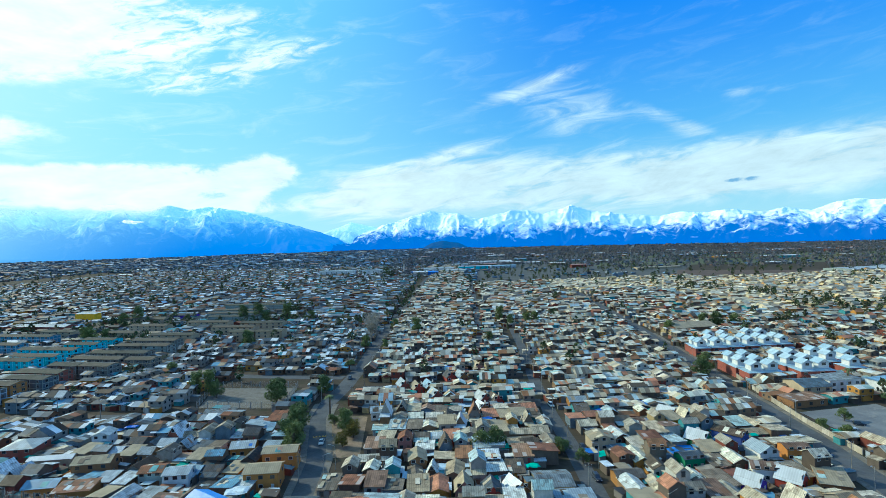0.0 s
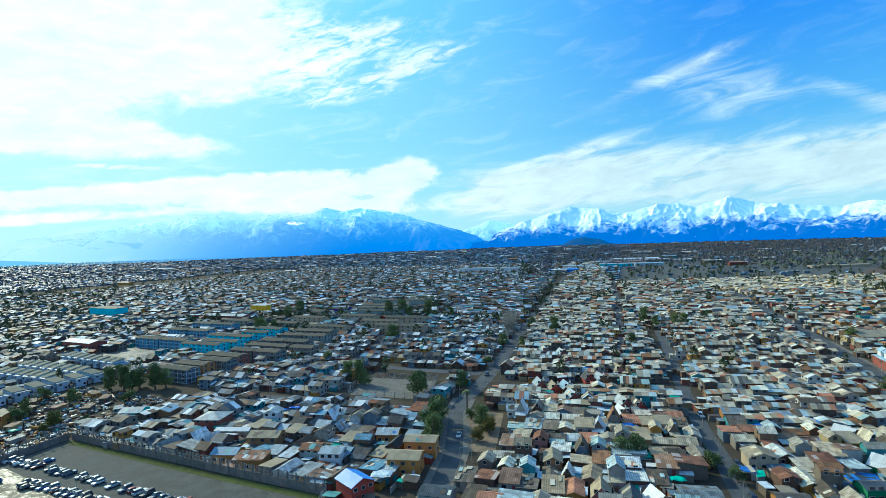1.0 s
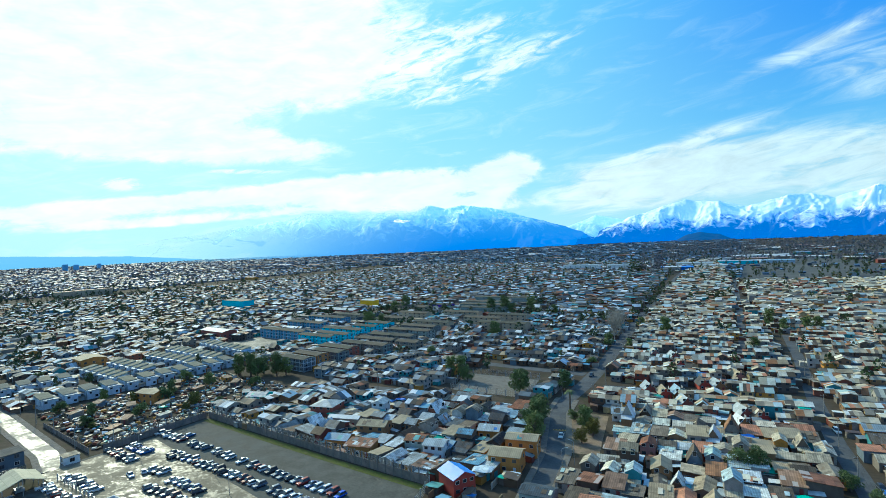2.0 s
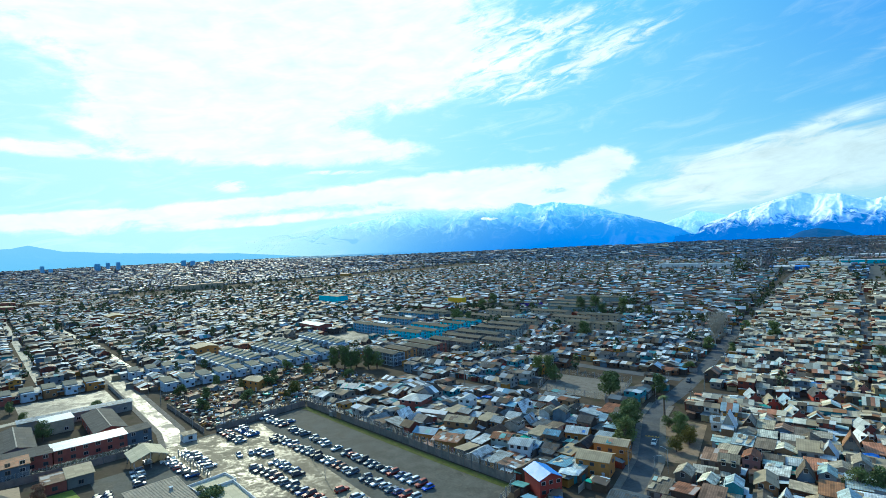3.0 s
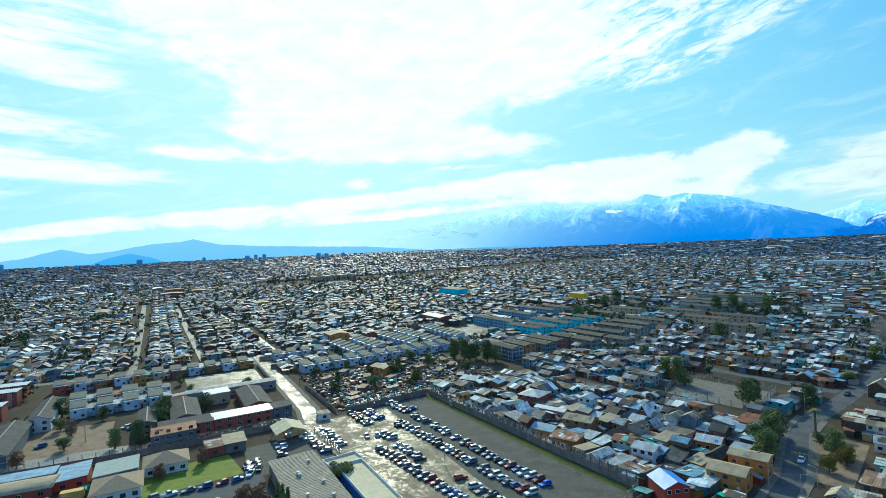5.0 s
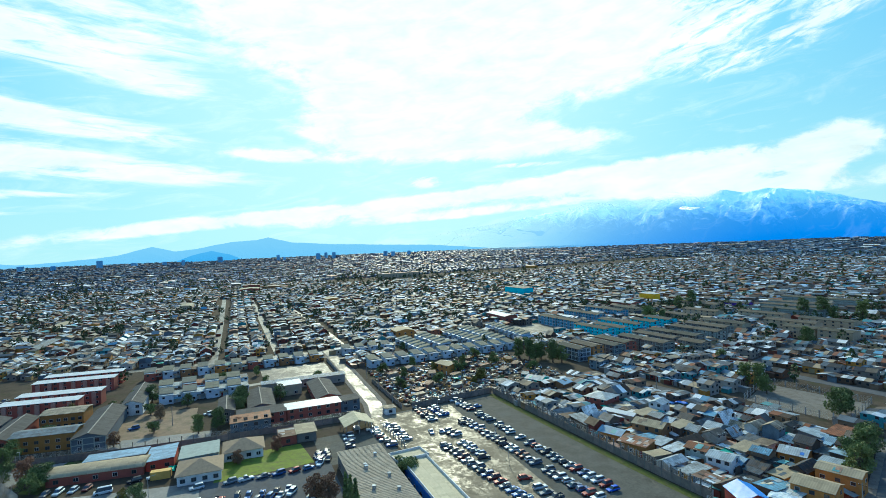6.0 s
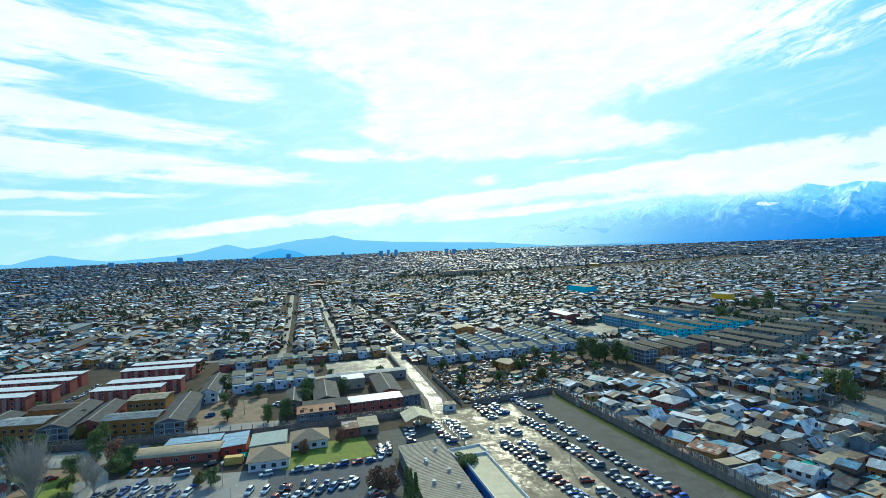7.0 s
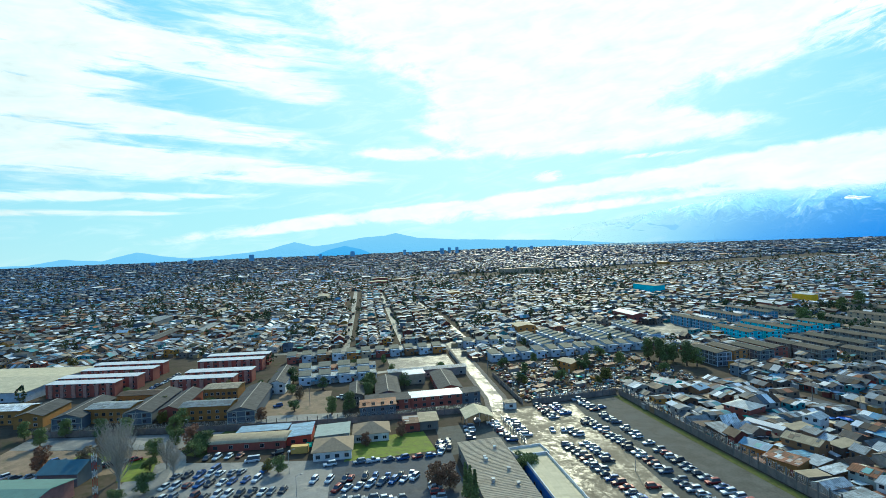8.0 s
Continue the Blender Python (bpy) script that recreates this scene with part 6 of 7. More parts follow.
east_plots = [p for p in mid_plots if p[0] > -34]
mid_plots = [p for p in mid_plots if p[0] <= -34]
far_houses("houses", east_plots, 4.4, 7.2, 15, "sea of low houses with beige and grey metal roofs", 340.0, "sunlit_roof", 0.9)
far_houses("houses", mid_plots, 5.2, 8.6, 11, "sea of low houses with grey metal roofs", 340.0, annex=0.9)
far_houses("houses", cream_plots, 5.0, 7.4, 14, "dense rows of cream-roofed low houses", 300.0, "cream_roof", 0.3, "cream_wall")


def far_plots(r0, r1, gap, seed, share=1.0):
    rnd, out = random.Random(seed), []
    r = r0
    while r < r1:
        a = radians(-52)
        while a < radians(150):
            jig = rnd.uniform(-0.4, 0.4) * gap
            x, y = -math.sin(a) * (r + jig), math.cos(a) * (r + jig)
            field = a < radians(-4) and r * math.cos(a) > 600
            if rnd.random() < (0.05 if field else share) and clear_of(x, y, 4) and not (-900 < x < 620 and -330 < y < 1100 and (x < -113 and y < 1100 or y < 600 or x < 33)):
                out.append((x, y))
            a += gap / r * rnd.uniform(0.8, 1.25)
        r += gap * 1.05
    return out


far_houses("houses", far_plots(400, 1400, 10.0, 3, 0.8), 6, 11, 12, "distant low houses with metal roofs", roof_mat="hazed_roof", wall_mat="hazed_wall")
far_houses("houses", far_plots(1400, 3280, 22.0, 4, 0.7), 10, 26, 13, "distant roofs towards the horizon", roof_mat="hazed_roof", wall_mat="hazed_wall")

# ---- parked cars ----
WHEEL = Shape().tube((-0.1, 0, 0), (0.1, 0, 0), 0.32, 0.32, 10, 0).tube((-0.11, 0, 0), (0.11, 0, 0), 0.17, 0.17, 8, 1).mesh("wheel", M["tyre"], M["metal"])
TAIL = Shape().box(-0.14, 0.14, -0.04, 0.04, -0.1, 0.1).mesh("tail_light", M["lamp_red"])
HEAD = Shape().box(-0.18, 0.18, -0.04, 0.04, -0.08, 0.08).mesh("headlight", M["lamp_clear"])
CARS = {}


def loft(s, rings, slot=0):
    """Stacked rectangles: half width, front, back, height, and the height at the back where it differs."""
    n = len(s.corners)
    for w, a, b, z, *end in rings:
        back = end[0] if end else z
        s.corners += [(-w, a, z), (w, a, z), (w, b, back), (-w, b, back)]
    for k in range(len(rings) - 1):
        for j in range(4):
            s.faces.append((n + 4 * k + j, n + 4 * k + (j + 1) % 4, n + 4 * k + 4 + (j + 1) % 4, n + 4 * k + 4 + j))
            s.slots.append(slot)
    e = n + 4 * (len(rings) - 1)
    s.faces += [(n + 3, n + 2, n + 1, n), (e, e + 1, e + 2, e + 3)]
    s.slots += [slot, slot]
    return s


def make_car(kind, paint, lights):
    label = {"hatchback": "parked hatchback car", "saloon": "parked saloon car", "suv": "parked sport utility car", "pickup": "parked pickup truck", "van": "parked delivery van"}[kind]
    base = tagged(new("car"), ("bright blue " if paint == "car_blue" else "") + label + " on the ground", "car", "parked cars")
    l, h, g0, g1, t0, t1 = {"hatchback": (3.9, 0.82, -0.9, 1.85, -0.25, 1.5), "saloon": (4.4, 0.82, -0.85, 1.6, -0.2, 0.95), "suv": (4.4, 0.95, -0.95, 2.1, -0.35, 1.85), "pickup": (5.0, 0.95, -1.0, 0.75, -0.4, 0.5), "van": (5.2, 1.05, -2.0, 2.5, -1.4, 2.45)}[kind]
    roof = {"hatchback": 1.42, "saloon": 1.40, "suv": 1.66, "pickup": 1.70, "van": 2.15}[kind]
    s = Shape()
    loft(s, [(0.78, -l / 2 + 0.12, l / 2 - 0.1, 0.22), (0.86, -l / 2, l / 2, 0.48), (0.86, -l / 2 + 0.04, l / 2 - 0.02, h - 0.26, h - 0.12), (0.80, -l / 2 + 0.14, l / 2 - 0.08, h - 0.14, h - 0.03), (0.70, -l / 2 + 0.3, l / 2 - 0.2, h - 0.07, h + 0.02)])
    loft(s, [(0.62, t0, t1, roof - 0.05), (0.56, t0 + 0.08, t1 - 0.08, roof + 0.0), (0.42, t0 + 0.25, t1 - 0.22, roof + 0.045)])
    if kind == "pickup":
        s.box(-0.8, -0.7, 0.85, l / 2 - 0.1, h, h + 0.3).box(0.7, 0.8, 0.85, l / 2 - 0.1, h, h + 0.3).box(-0.8, 0.8, l / 2 - 0.15, l / 2 - 0.08, h, h + 0.3)
    part("body", s, M[paint], base)
    glass = loft(Shape(), [(0.76, g0, g1, h - 0.08, h - 0.02), (0.62, t0, t1, roof - 0.05)])
    part("window_band", glass, M["car_glass"], base, "dark windows coloured like reflected sky")
    for x in (-0.78, 0.78):
        for y in (-l * 0.31, l * 0.31):
            part("wheel", WHEEL, None, base, m=pose(x, y, 0.32))
        if not lights:
            continue
        part("headlight", HEAD, None, base, m=pose(x * 0.76, -l / 2 + 0.04, 0.66))
        part("tail_light", TAIL, None, base, m=pose(x * 0.8, l / 2 - 0.02, 0.7))
    return base


def put_car(kind, m, paint="car"):
    lights = math.hypot(*m.translation.xy) < 165 and m.translation.y > 40
    key = (kind, paint, lights)
    if key in CARS:
        return copy_thing(CARS[key], m)
    CARS[key] = make_car(kind, paint, lights)
    CARS[key].matrix_basis = m
    return CARS[key]


KINDS = ["hatchback"] * 5 + ["saloon"] * 4 + ["suv"] * 5 + ["pickup"]
rng = random.Random(21)


def car_row(x0, y0, x1, y1, n, turn, gaps=(), z=0.05):
    for k in range(n):
        if k in gaps:
            continue
        f = k / max(1, n - 1)
        put_car(rng.choice(KINDS), spot(x0 + (x1 - x0) * f + rng.uniform(-0.12, 0.12), y0 + (y1 - y0) * f + rng.uniform(-0.3, 0.3), z, turn + rng.gauss(0, 2.5) + rng.choice((0, 0, 180))) )


car_row(-133, 73.3, -76, 75.3, 25, -6, (4, 9, 11))
put_car("hatchback", spot(-73.5, 75.3, 0.03, -6), "car_blue")
car_row(-131, 66.3, -73, 69.8, 26, -6, (17,))
car_row(-128, 64.8, -129, 64.8, 2, -6)
car_row(-116, 52.5, -70, 57.3, 21, -6)
car_row(-115, 57.8, -104, 58.6, 6, -6)
car_row(-89, 61.6, -70, 62.3, 8, -6, (1,))
car_row(-149, 56.3, -136, 57.2, 7, -6)
car_row(-146, 61.2, -138, 62.2, 5, -6)
car_row(-149, 72, -138, 73, 6, -6)
car_row(-139, 76, -139.2, 76, 1, -6)
car_row(-127, 52.5, -126, 56, 2, 80)
car_row(-125, 57.0, -121, 58.6, 3, -6)
car_row(-139, 42.6, -126, 44.2, 7, -6)
car_row(-138, 36.6, -124, 38.6, 7, -6)
car_row(-137, 28.5, -128.5, 27.5, 4, -6)
car_row(-128, 17.5, -122, 17.5, 7, 60)
car_row(-129, 20, -123.5, 19.5, 4, 70)
# car park before the bungalows
car_row(-113.6, -54, -115.6, -32, 9, 75)
car_row(-119.5, -53, -120.5, -31, 9, 75, (7,))
car_row(-108, -55, -109, -24, 13, 75, (3,))
car_row(-129.5, -49, -130, -40, 4, 80)
put_car("van", spot(-126.5, -35.5, 0.04, 10))
put_car("van", spot(-121.5, -44, 0.04, 75))
car_row(-130.5, -29, -131, -25, 2, 20)
car_row(-121, -14, -120.6, 14, 8, 15, (1,))
car_row(-112.8, -17, -112, -9, 3, 75)
car_row(-107.5, -11, -109.5, 8, 8, 60)
car_row(-112.5, -7.5, -111.5, 7.5, 6, 80)
car_row(-103, -9, -101, 4, 5, 10)
car_row(-106, 12.5, -99, 12.5, 4, 0)
# before the depot, among the rows and in the streets
car_row(-128, -75, -131, -69, 3, 40)
car_row(-121.5, -99, -121.5, -84, 6, 60)
car_row(-130.5, -92, -127.5, -77, 7, 60)
car_row(-200, -97.5, -226, -94.5, 7, 80)
for x, y, turn in [(-36.5, 128, 10), (-41, 190, 0), (-35, 236, 0), (35, 152, 5), (36, 120, 3), (34.3, 104, 2), (39, 190, 0), (98, 150, -10), (111, 116, 70), (116, 118, 60), (-176, -12, 20), (-178, -14, 20), (-172, -37, 30), (-85, 112, 20), (-97, 116, 60), (-83, 147, 85), (-36, 260, 0), (32, 330, 0), (105, 180, 10), (93, 104, -8)]:
    put_car(rng.choice(KINDS), spot(x, y, 0.06, turn))

# ---- trees ----


def leaves(s, rnd, centre, reach, count, size, slot=0):
    for _ in range(count):
        v = Vector((rnd.gauss(0, 1), rnd.gauss(0, 1), rnd.gauss(0, 1))).normalized() * rnd.uniform(0.5, 1.0)
        p = Vector(centre) + Vector((v.x * reach[0], v.y * reach[1], v.z * reach[2]))
        a = Vector((rnd.gauss(0, 1), rnd.gauss(0, 1), rnd.gauss(0, 0.6))).normalized()
        b = a.cross(Vector((rnd.gauss(0, 1), rnd.gauss(0, 1), rnd.gauss(0, 1)))).normalized()
        q = size * rnd.uniform(0.6, 1.3)
        s.add([p - a * q, p - b * q * 0.6, p + a * q, p + b * q * 0.6], [(0, 1, 2, 3)], slot)


TREES = {}
TREE_LABELS = {"round": "leafy dark green tree with a spreading crown", "tall": "tall dark green tree with an uneven crown", "yellow": "tree with yellowing autumn leaves", "rust": "bush with rust-red autumn leaves", "conifer": "slim dark green conifer beside a workshop", "palm": "palm tree with a thick trunk", "bare": "tall bare tree with many pale twigs", "shrub": "low green shrub on bare ground"}


def make_tree(kind):
    rnd = random.Random(sum(map(ord, kind)))
    base = tagged(new("tree"), TREE_LABELS[kind], "tree", "trees of the town")
    trunk, crown = Shape(), Shape()
    high = {"round": 6.5, "tall": 9.5, "yellow": 6.0, "rust": 3.6, "conifer": 8.5, "palm": 6.5, "bare": 14.0, "shrub": 2.0}[kind]
    if kind == "conifer":
        trunk.tube((0, 0, 0), (0, 0, high * 0.9), 0.16, 0.04)
        for k in range(16):
            f = k / 16
            leaves(crown, rnd, (0, 0, 0.7 + (high - 0.7) * f), (1.15 * (1 - f) + 0.15, 1.15 * (1 - f) + 0.15, 0.5), 55, 0.28)
    elif kind == "palm":
        trunk.tube((0, 0, 0), (0.1, 0, high), 0.38, 0.28, 9)
        for k in range(26):
            a, droop, n = k * 2.4, rnd.uniform(-0.5, 1.0), 6
            last = Vector((0.1, 0, high))
            for j in range(n):
                f = (j + 1) / n
                tip = Vector((0.1 + math.cos(a) * 2.3 * f, math.sin(a) * 2.3 * f, high + 1.1 * f * droop - 1.4 * f * f))
                side = Vector((-math.sin(a), math.cos(a), 0)) * 0.26 * (1.15 - f)
                crown.add([last - side, last + side, tip + side, tip - side], [(0, 1, 2, 3)])
                last = tip
    elif kind == "bare":
        trunk.tube((0, 0, 0), (0, 0, high * 0.35), 0.3, 0.2)
        for k in range(80):
            a, up = rnd.uniform(0, 6.28), rnd.uniform(0.12, 0.5) * high
            reach = rnd.uniform(1.5, 5.0)
            root = Vector((0, 0, up))
            knee = root + Vector((math.cos(a) * reach * 0.5, math.sin(a) * reach * 0.5, high * 0.2))
            tip = knee + Vector((math.cos(a) * reach * 0.4, math.sin(a) * reach * 0.4, high * rnd.uniform(0.15, 0.32)))
            crown.tube(root, knee, 0.09, 0.06, 4), crown.tube(knee, tip, 0.06, 0.02, 4)
            for j in range(10):
                p = knee.lerp(tip, rnd.random())
                crown.tube(p, p + Vector((rnd.uniform(-0.9, 0.9), rnd.uniform(-0.9, 0.9), rnd.uniform(0.6, 1.9))), 0.03, 0.012, 3)
    else:
        lift = {"rust": 0.12, "shrub": 0.1}.get(kind, 0.14)
        trunk.tube((0, 0, 0), (0.1, 0.05, high * 0.55), 0.05 * high ** 0.9, 0.03 * high ** 0.8)
        wide = {"tall": 0.30, "rust": 0.45, "shrub": 0.6}.get(kind, 0.42) * high
        for k in range(20):
            a, f = rnd.uniform(0, 6.28), rnd.random()
            r = wide * rnd.uniform(0.25, 0.8) * (1 - 0.55 * abs(f - 0.35))
            c = (math.cos(a) * r, math.sin(a) * r, high * (lift + 0.08 + (0.86 - lift) * f))
            trunk.tube((0.05, 0.02, high * (lift + 0.2 * f)), c, 0.02 * high ** 0.7, 0.02, 5)
            leaves(crown, rnd, c, (wide * 0.42, wide * 0.42, high * 0.13), 170, 0.04 * high ** 0.8)
    part("trunk", trunk, M["bark"] if kind != "bare" else M["twig"], base)
    part("crown", crown, M[{"yellow": "leaf_yellow", "rust": "leaf_rust", "bare": "twig"}.get(kind, "leaf")], base)
    return base


def put_tree(kind, x, y, size=1.0):
    m = spot(x, y, 0, (x * 37 + y * 91) % 360) @ Matrix.Diagonal((size * 1.15, size * 1.15, size * 1.15, 1))
    if kind in TREES:
        return copy_thing(TREES[kind], m)
    TREES[kind] = make_tree(kind)
    TREES[kind].matrix_basis = m
    return TREES[kind]


for kind, x, y, size in [
    ("round", -46.5, 127, 1.32), ("tall", -44.5, 131, 1.12), ("round", -43, 123, 0.95), ("yellow", -28, 132, 1.05), ("round", -31, 136, 0.84), ("yellow", -30, 126, 0.73), ("round", -46, 136, 1.05), ("tall", -96, 168, 0.84), ("tall", -91, 169, 0.89), ("round", -87, 166, 0.73), ("round", -61.5, 160, 1.05), ("round", -62, 165, 0.95),
    ("round", -46.5, 170, 0.90), ("palm", -39.5, 150, 1.06), ("round", 8.5, 121, 0.72), ("round", 13, 121.5, 0.76), ("round", -18, 285, 1.16), ("round", 54, 301, 1.05), ("round", 43, 298, 0.95), ("tall", 38, 315, 1.01), ("round", 60, 306, 0.95), ("round", 99, 171, 0.95), ("round", 105.5, 178, 0.95), ("palm", 139.5, 146, 0.95),
    ("tall", -188, 128, 0.9), ("tall", -183, 131, 1.0), ("round", -178, 131, 1.05), ("tall", -172, 137, 0.95), ("round", -169, 140, 0.95), ("round", -180, 136, 1.0), ("yellow", -166, 93, 0.94), ("yellow", -170, 96, 0.63), ("round", -188, 96, 0.73), ("round", -157, -66, 0.7), ("yellow", -160, -74, 0.73), ("round", -150.5, -101, 0.7), ("round", -149, -113, 0.7), ("round", -178, -4, 0.9), ("round", -173, -3, 0.8), ("round", -184, -2, 0.9), ("shrub", -160, 100, 1.5), ("shrub", -172, 76, 1.6), ("shrub", -182, 90, 1.8), ("round", -186, 112, 0.7), ("shrub", -165, 120, 1.6), ("yellow", -163, 88, 0.6), ("shrub", -176, 60, 1.4), ("round", -188, 66, 0.6), ("round", -184, 12, 0.73), ("round", -187, -3, 0.73),
    ("round", -161, -10, 0.85), ("round", -160, -16, 0.75), ("rust", -157, -3, 1.32), ("conifer", -95.5, 19.5, 1.10), ("conifer", -92, 19.8, 0.94), ("conifer", -98, 19, 0.83), ("rust", -103, 16, 1.2), ("rust", -105, 13, 1.10), ("shrub", -104, 36.2, 1.76), ("shrub", -107, 36.2, 1.43), ("bare", -114, -65, 1.19), ("bare", -119, -68, 0.94), ("bare", -119.5, -54, 0.50), ("rust", -123, -78, 1.43), ("shrub", -141, -62, 1.54), ("round", -150, -66, 0.73),
    ("yellow", -190, -61, 0.94), ("round", -202, -36, 0.84), ("rust", -131.5, -4, 0.77), ("rust", -136, 7, 0.88), ("shrub", -119, -27, 1.32), ("yellow", -120, -30, 0.52), ("yellow", -248, -158, 1.05), ("round", -120, 190, 0.84), ("round", -112, 252, 1.16), ("round", -215, 258, 1.26), ("round", -222, 262, 1.16), ("round", -208, 262, 1.05), ("tall", -228, 322, 1.34), ("round", -236, 318, 1.26), ("tall", -150, 330, 1.23), ("tall", -140, 334, 1.34), ("round", -132, 330, 1.16), ("tall", -120, 340, 1.23), ("round", -100, 335, 1.05),
    ("shrub", -136, -52, 1.8), ("shrub", -132, -53, 1.5), ("rust", -139, -56, 1.3), ("round", -148, -80, 0.8), ("round", -148, -88, 0.8), ("rust", -134, -80, 1.2), ("shrub", -124, -62, 1.2), ("rust", -126, -92, 1.3), ("shrub", -133, -65, 1.6), ("round", -143, -104, 0.7), ("bare", -125, -58, 0.5), ("shrub", -112, -58, 1.5), ("shrub", -107, -62, 1.2),
    ("shrub", -171, -62, 1.6), ("round", -176, -80, 0.6), ("shrub", -168, -82, 1.5), ("yellow", -183, -100, 0.6), ("shrub", -190, -100, 1.6), ("round", -193, -48, 0.55), ("shrub", -186, -34, 1.4), ("rust", -180, -30, 1.0), ("shrub", -166, -30, 1.3), ("rust", -158, -40, 0.9), ("round", -191, -22, 0.6), ("shrub", -206, -42, 1.5), ("round", -204, 8, 0.6), ("shrub", -222, -10, 1.4), ("round", -226, 5, 0.55), ("shrub", -204, 30, 1.4), ("yellow", -172, 60, 0.5), ("shrub", -201, 60, 1.5), ("round", -203, 76, 0.6), ("shrub", -202, 110, 1.7), ("yellow", -190, 82, 0.75), ("round", -240, 84, 0.6), ("shrub", -262, 70, 1.6), ("round", -217, 80, 0.5),
    ("bare", -43.5, 262, 0.88), ("bare", -44, 271, 1.00), ("bare", -43.5, 281, 0.88), ("round", -44, 246, 0.84), ("round", -33, 244, 0.63), ("shrub", -44, 205, 1.43), ("round", -33.5, 300, 0.84), ("round", 24, 253, 0.73), ("shrub", 104, 118, 0.99), ("shrub", 106, 112, 1.10), ("round", 128, 252, 0.95), ("round", 155, 264, 1.05), ("round", 163, 262, 1.16), ("round", 172, 258, 1.05), ("shrub", -36, 141, 1.10), ("shrub", 115, 122, 1.10), ("shrub", 33.5, 112, 1.10), ("shrub", 30, 118, 1.32),
]:
    put_tree(kind, x, y, size)


def far_trees(name, places, low, high, seed, label, per=26, mat="far_leaf", clump=1.0):
    """Many distant trees at once, each a ragged cluster of leaf clumps."""
    rnd, s = random.Random(seed), Shape()
    for x, y in places:
        gx, gy = bent(x, y)
        h = rnd.uniform(low, high)
        gz = swell(gx, gy)
        w = h * rnd.uniform(0.25, 0.42)
        s.add([(gx - 0.2, gy, gz), (gx + 0.2, gy, gz), (gx, gy, gz + h * 0.7)], [(0, 1, 2)])
        ring = []
        for k in range(per):
            a, f = rnd.uniform(0, 6.28), rnd.random()
            r = w * math.sin(math.pi * (0.15 + 0.8 * f)) * rnd.uniform(0.3, 1.0)
            c = Vector((gx + math.cos(a) * r, gy + math.sin(a) * r, gz + h * (0.22 + 0.75 * f)))
            q = h * rnd.uniform(0.06, 0.14) * clump
            u = Vector((rnd.gauss(0, 1), rnd.gauss(0, 1), rnd.gauss(0, 1))).normalized()
            v = u.cross(Vector((rnd.gauss(0, 1), rnd.gauss(0, 1), rnd.gauss(0, 1)))).normalized()
            ring.append((c - u * q, c - v * q, c + u * q, c + v * q))
        for quad in ring:
            s.add(quad, [(0, 1, 2, 3)])
    return tagged(part(name, s, M[mat]), label, "trees", kind="stuff")


rng = random.Random(33)
town_trees = []
while len(town_trees) < 1500:
    x, y = rng.uniform(-900, 400), rng.uniform(-330, 1100)
    r = math.hypot(x, y)
    if 190 < r < 1000 and clear_of(x, y, 0.3):
        town_trees.append((x, y))
for x0, y0, x1, y1, n in [(200, 520, 290, 590, 26), (225, 430, 290, 470, 34), (255, 370, 300, 400, 24), (250, 300, 310, 345, 46), (270, 255, 330, 300, 36), (200, 250, 225, 268, 10), (-230, 250, -180, 275, 16), (-140, 318, -90, 345, 18), (-260, 300, -215, 330, 14), (-75, 300, -45, 330, 10), (176, 182, 184, 192, 4), (-250, 280, -225, 330, 30), (-225, 300, -190, 345, 34), (-190, 316, -145, 326, 18), (-250, 276, -228, 288, 10), (-150, 372, -120, 420, 24), (-300, 250, -276, 290, 20), (-480, 250, -440, 300, 26), (-560, 190, -500, 240, 30), (-640, 60, -600, 120, 26), (-760, 300, -700, 380, 34), (-330, -60, -300, -40, 12), (-420, -110, -380, -80, 26), (-520, -240, -440, -200, 34), (-300, -20, -285, 0, 6), (-420, 60, -400, 70, 10), (-50, 330, -34, 420, 20), (-46, 420, -30, 560, 22), (-8, 420, 16, 460, 18)]:
    town_trees += [(rng.uniform(x0, x1), rng.uniform(y0, y1)) for _ in range(n)]
for _ in range(150):
    x, y, n = rng.uniform(-1000, -290), rng.uniform(-300, 420), rng.randint(3, 9)
    town_trees += [(x + rng.gauss(0, 9), y + rng.gauss(0, 6)) for _ in range(n)]
far_trees("town_trees", town_trees, 4.5, 10.5, 1, "scattered green trees between houses", 48, clump=0.85)


def fan(count, r0, r1, a0, a1):
    out = []
    for _ in range(count):
        r, a = math.sqrt(rng.uniform(r0 * r0, r1 * r1)), radians(rng.uniform(a0, a1))
        out.append((-math.sin(a) * r, math.cos(a) * r))
    return out


far_trees("far_trees", fan(2600, 550, 1500, -50, 150), 6, 13, 2, "distant dark trees", 18, clump=1.2)
# haze between here and the horizon is put into the leaf colour
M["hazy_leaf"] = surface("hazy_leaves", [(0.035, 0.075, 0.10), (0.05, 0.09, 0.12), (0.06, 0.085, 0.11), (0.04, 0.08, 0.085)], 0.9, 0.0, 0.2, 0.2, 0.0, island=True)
far_trees("far_trees", fan(9500, 1350, 3330, -50, 150), 5, 10, 6, "distant haze-blue trees towards the horizon", 12, "hazy_leaf", 1.6)
M["far_twig"] = surface("far_bare_trees", [(0.19, 0.185, 0.21), (0.16, 0.16, 0.19), (0.24, 0.205, 0.20), (0.12, 0.135, 0.15), (0.07, 0.10, 0.10), (0.20, 0.16, 0.15)], 0.95, 0.0, 0.2, 0.2, 0.0, island=True)
far_trees("bare_woods", [p for p in fan(3600, 640, 2200, -52, 4) if p[1] > 610 and p[1] + 0.75 * p[0] > 1060], 8, 17, 3, "grey-brown bare woods beyond the town", 34, "far_twig", 0.95)
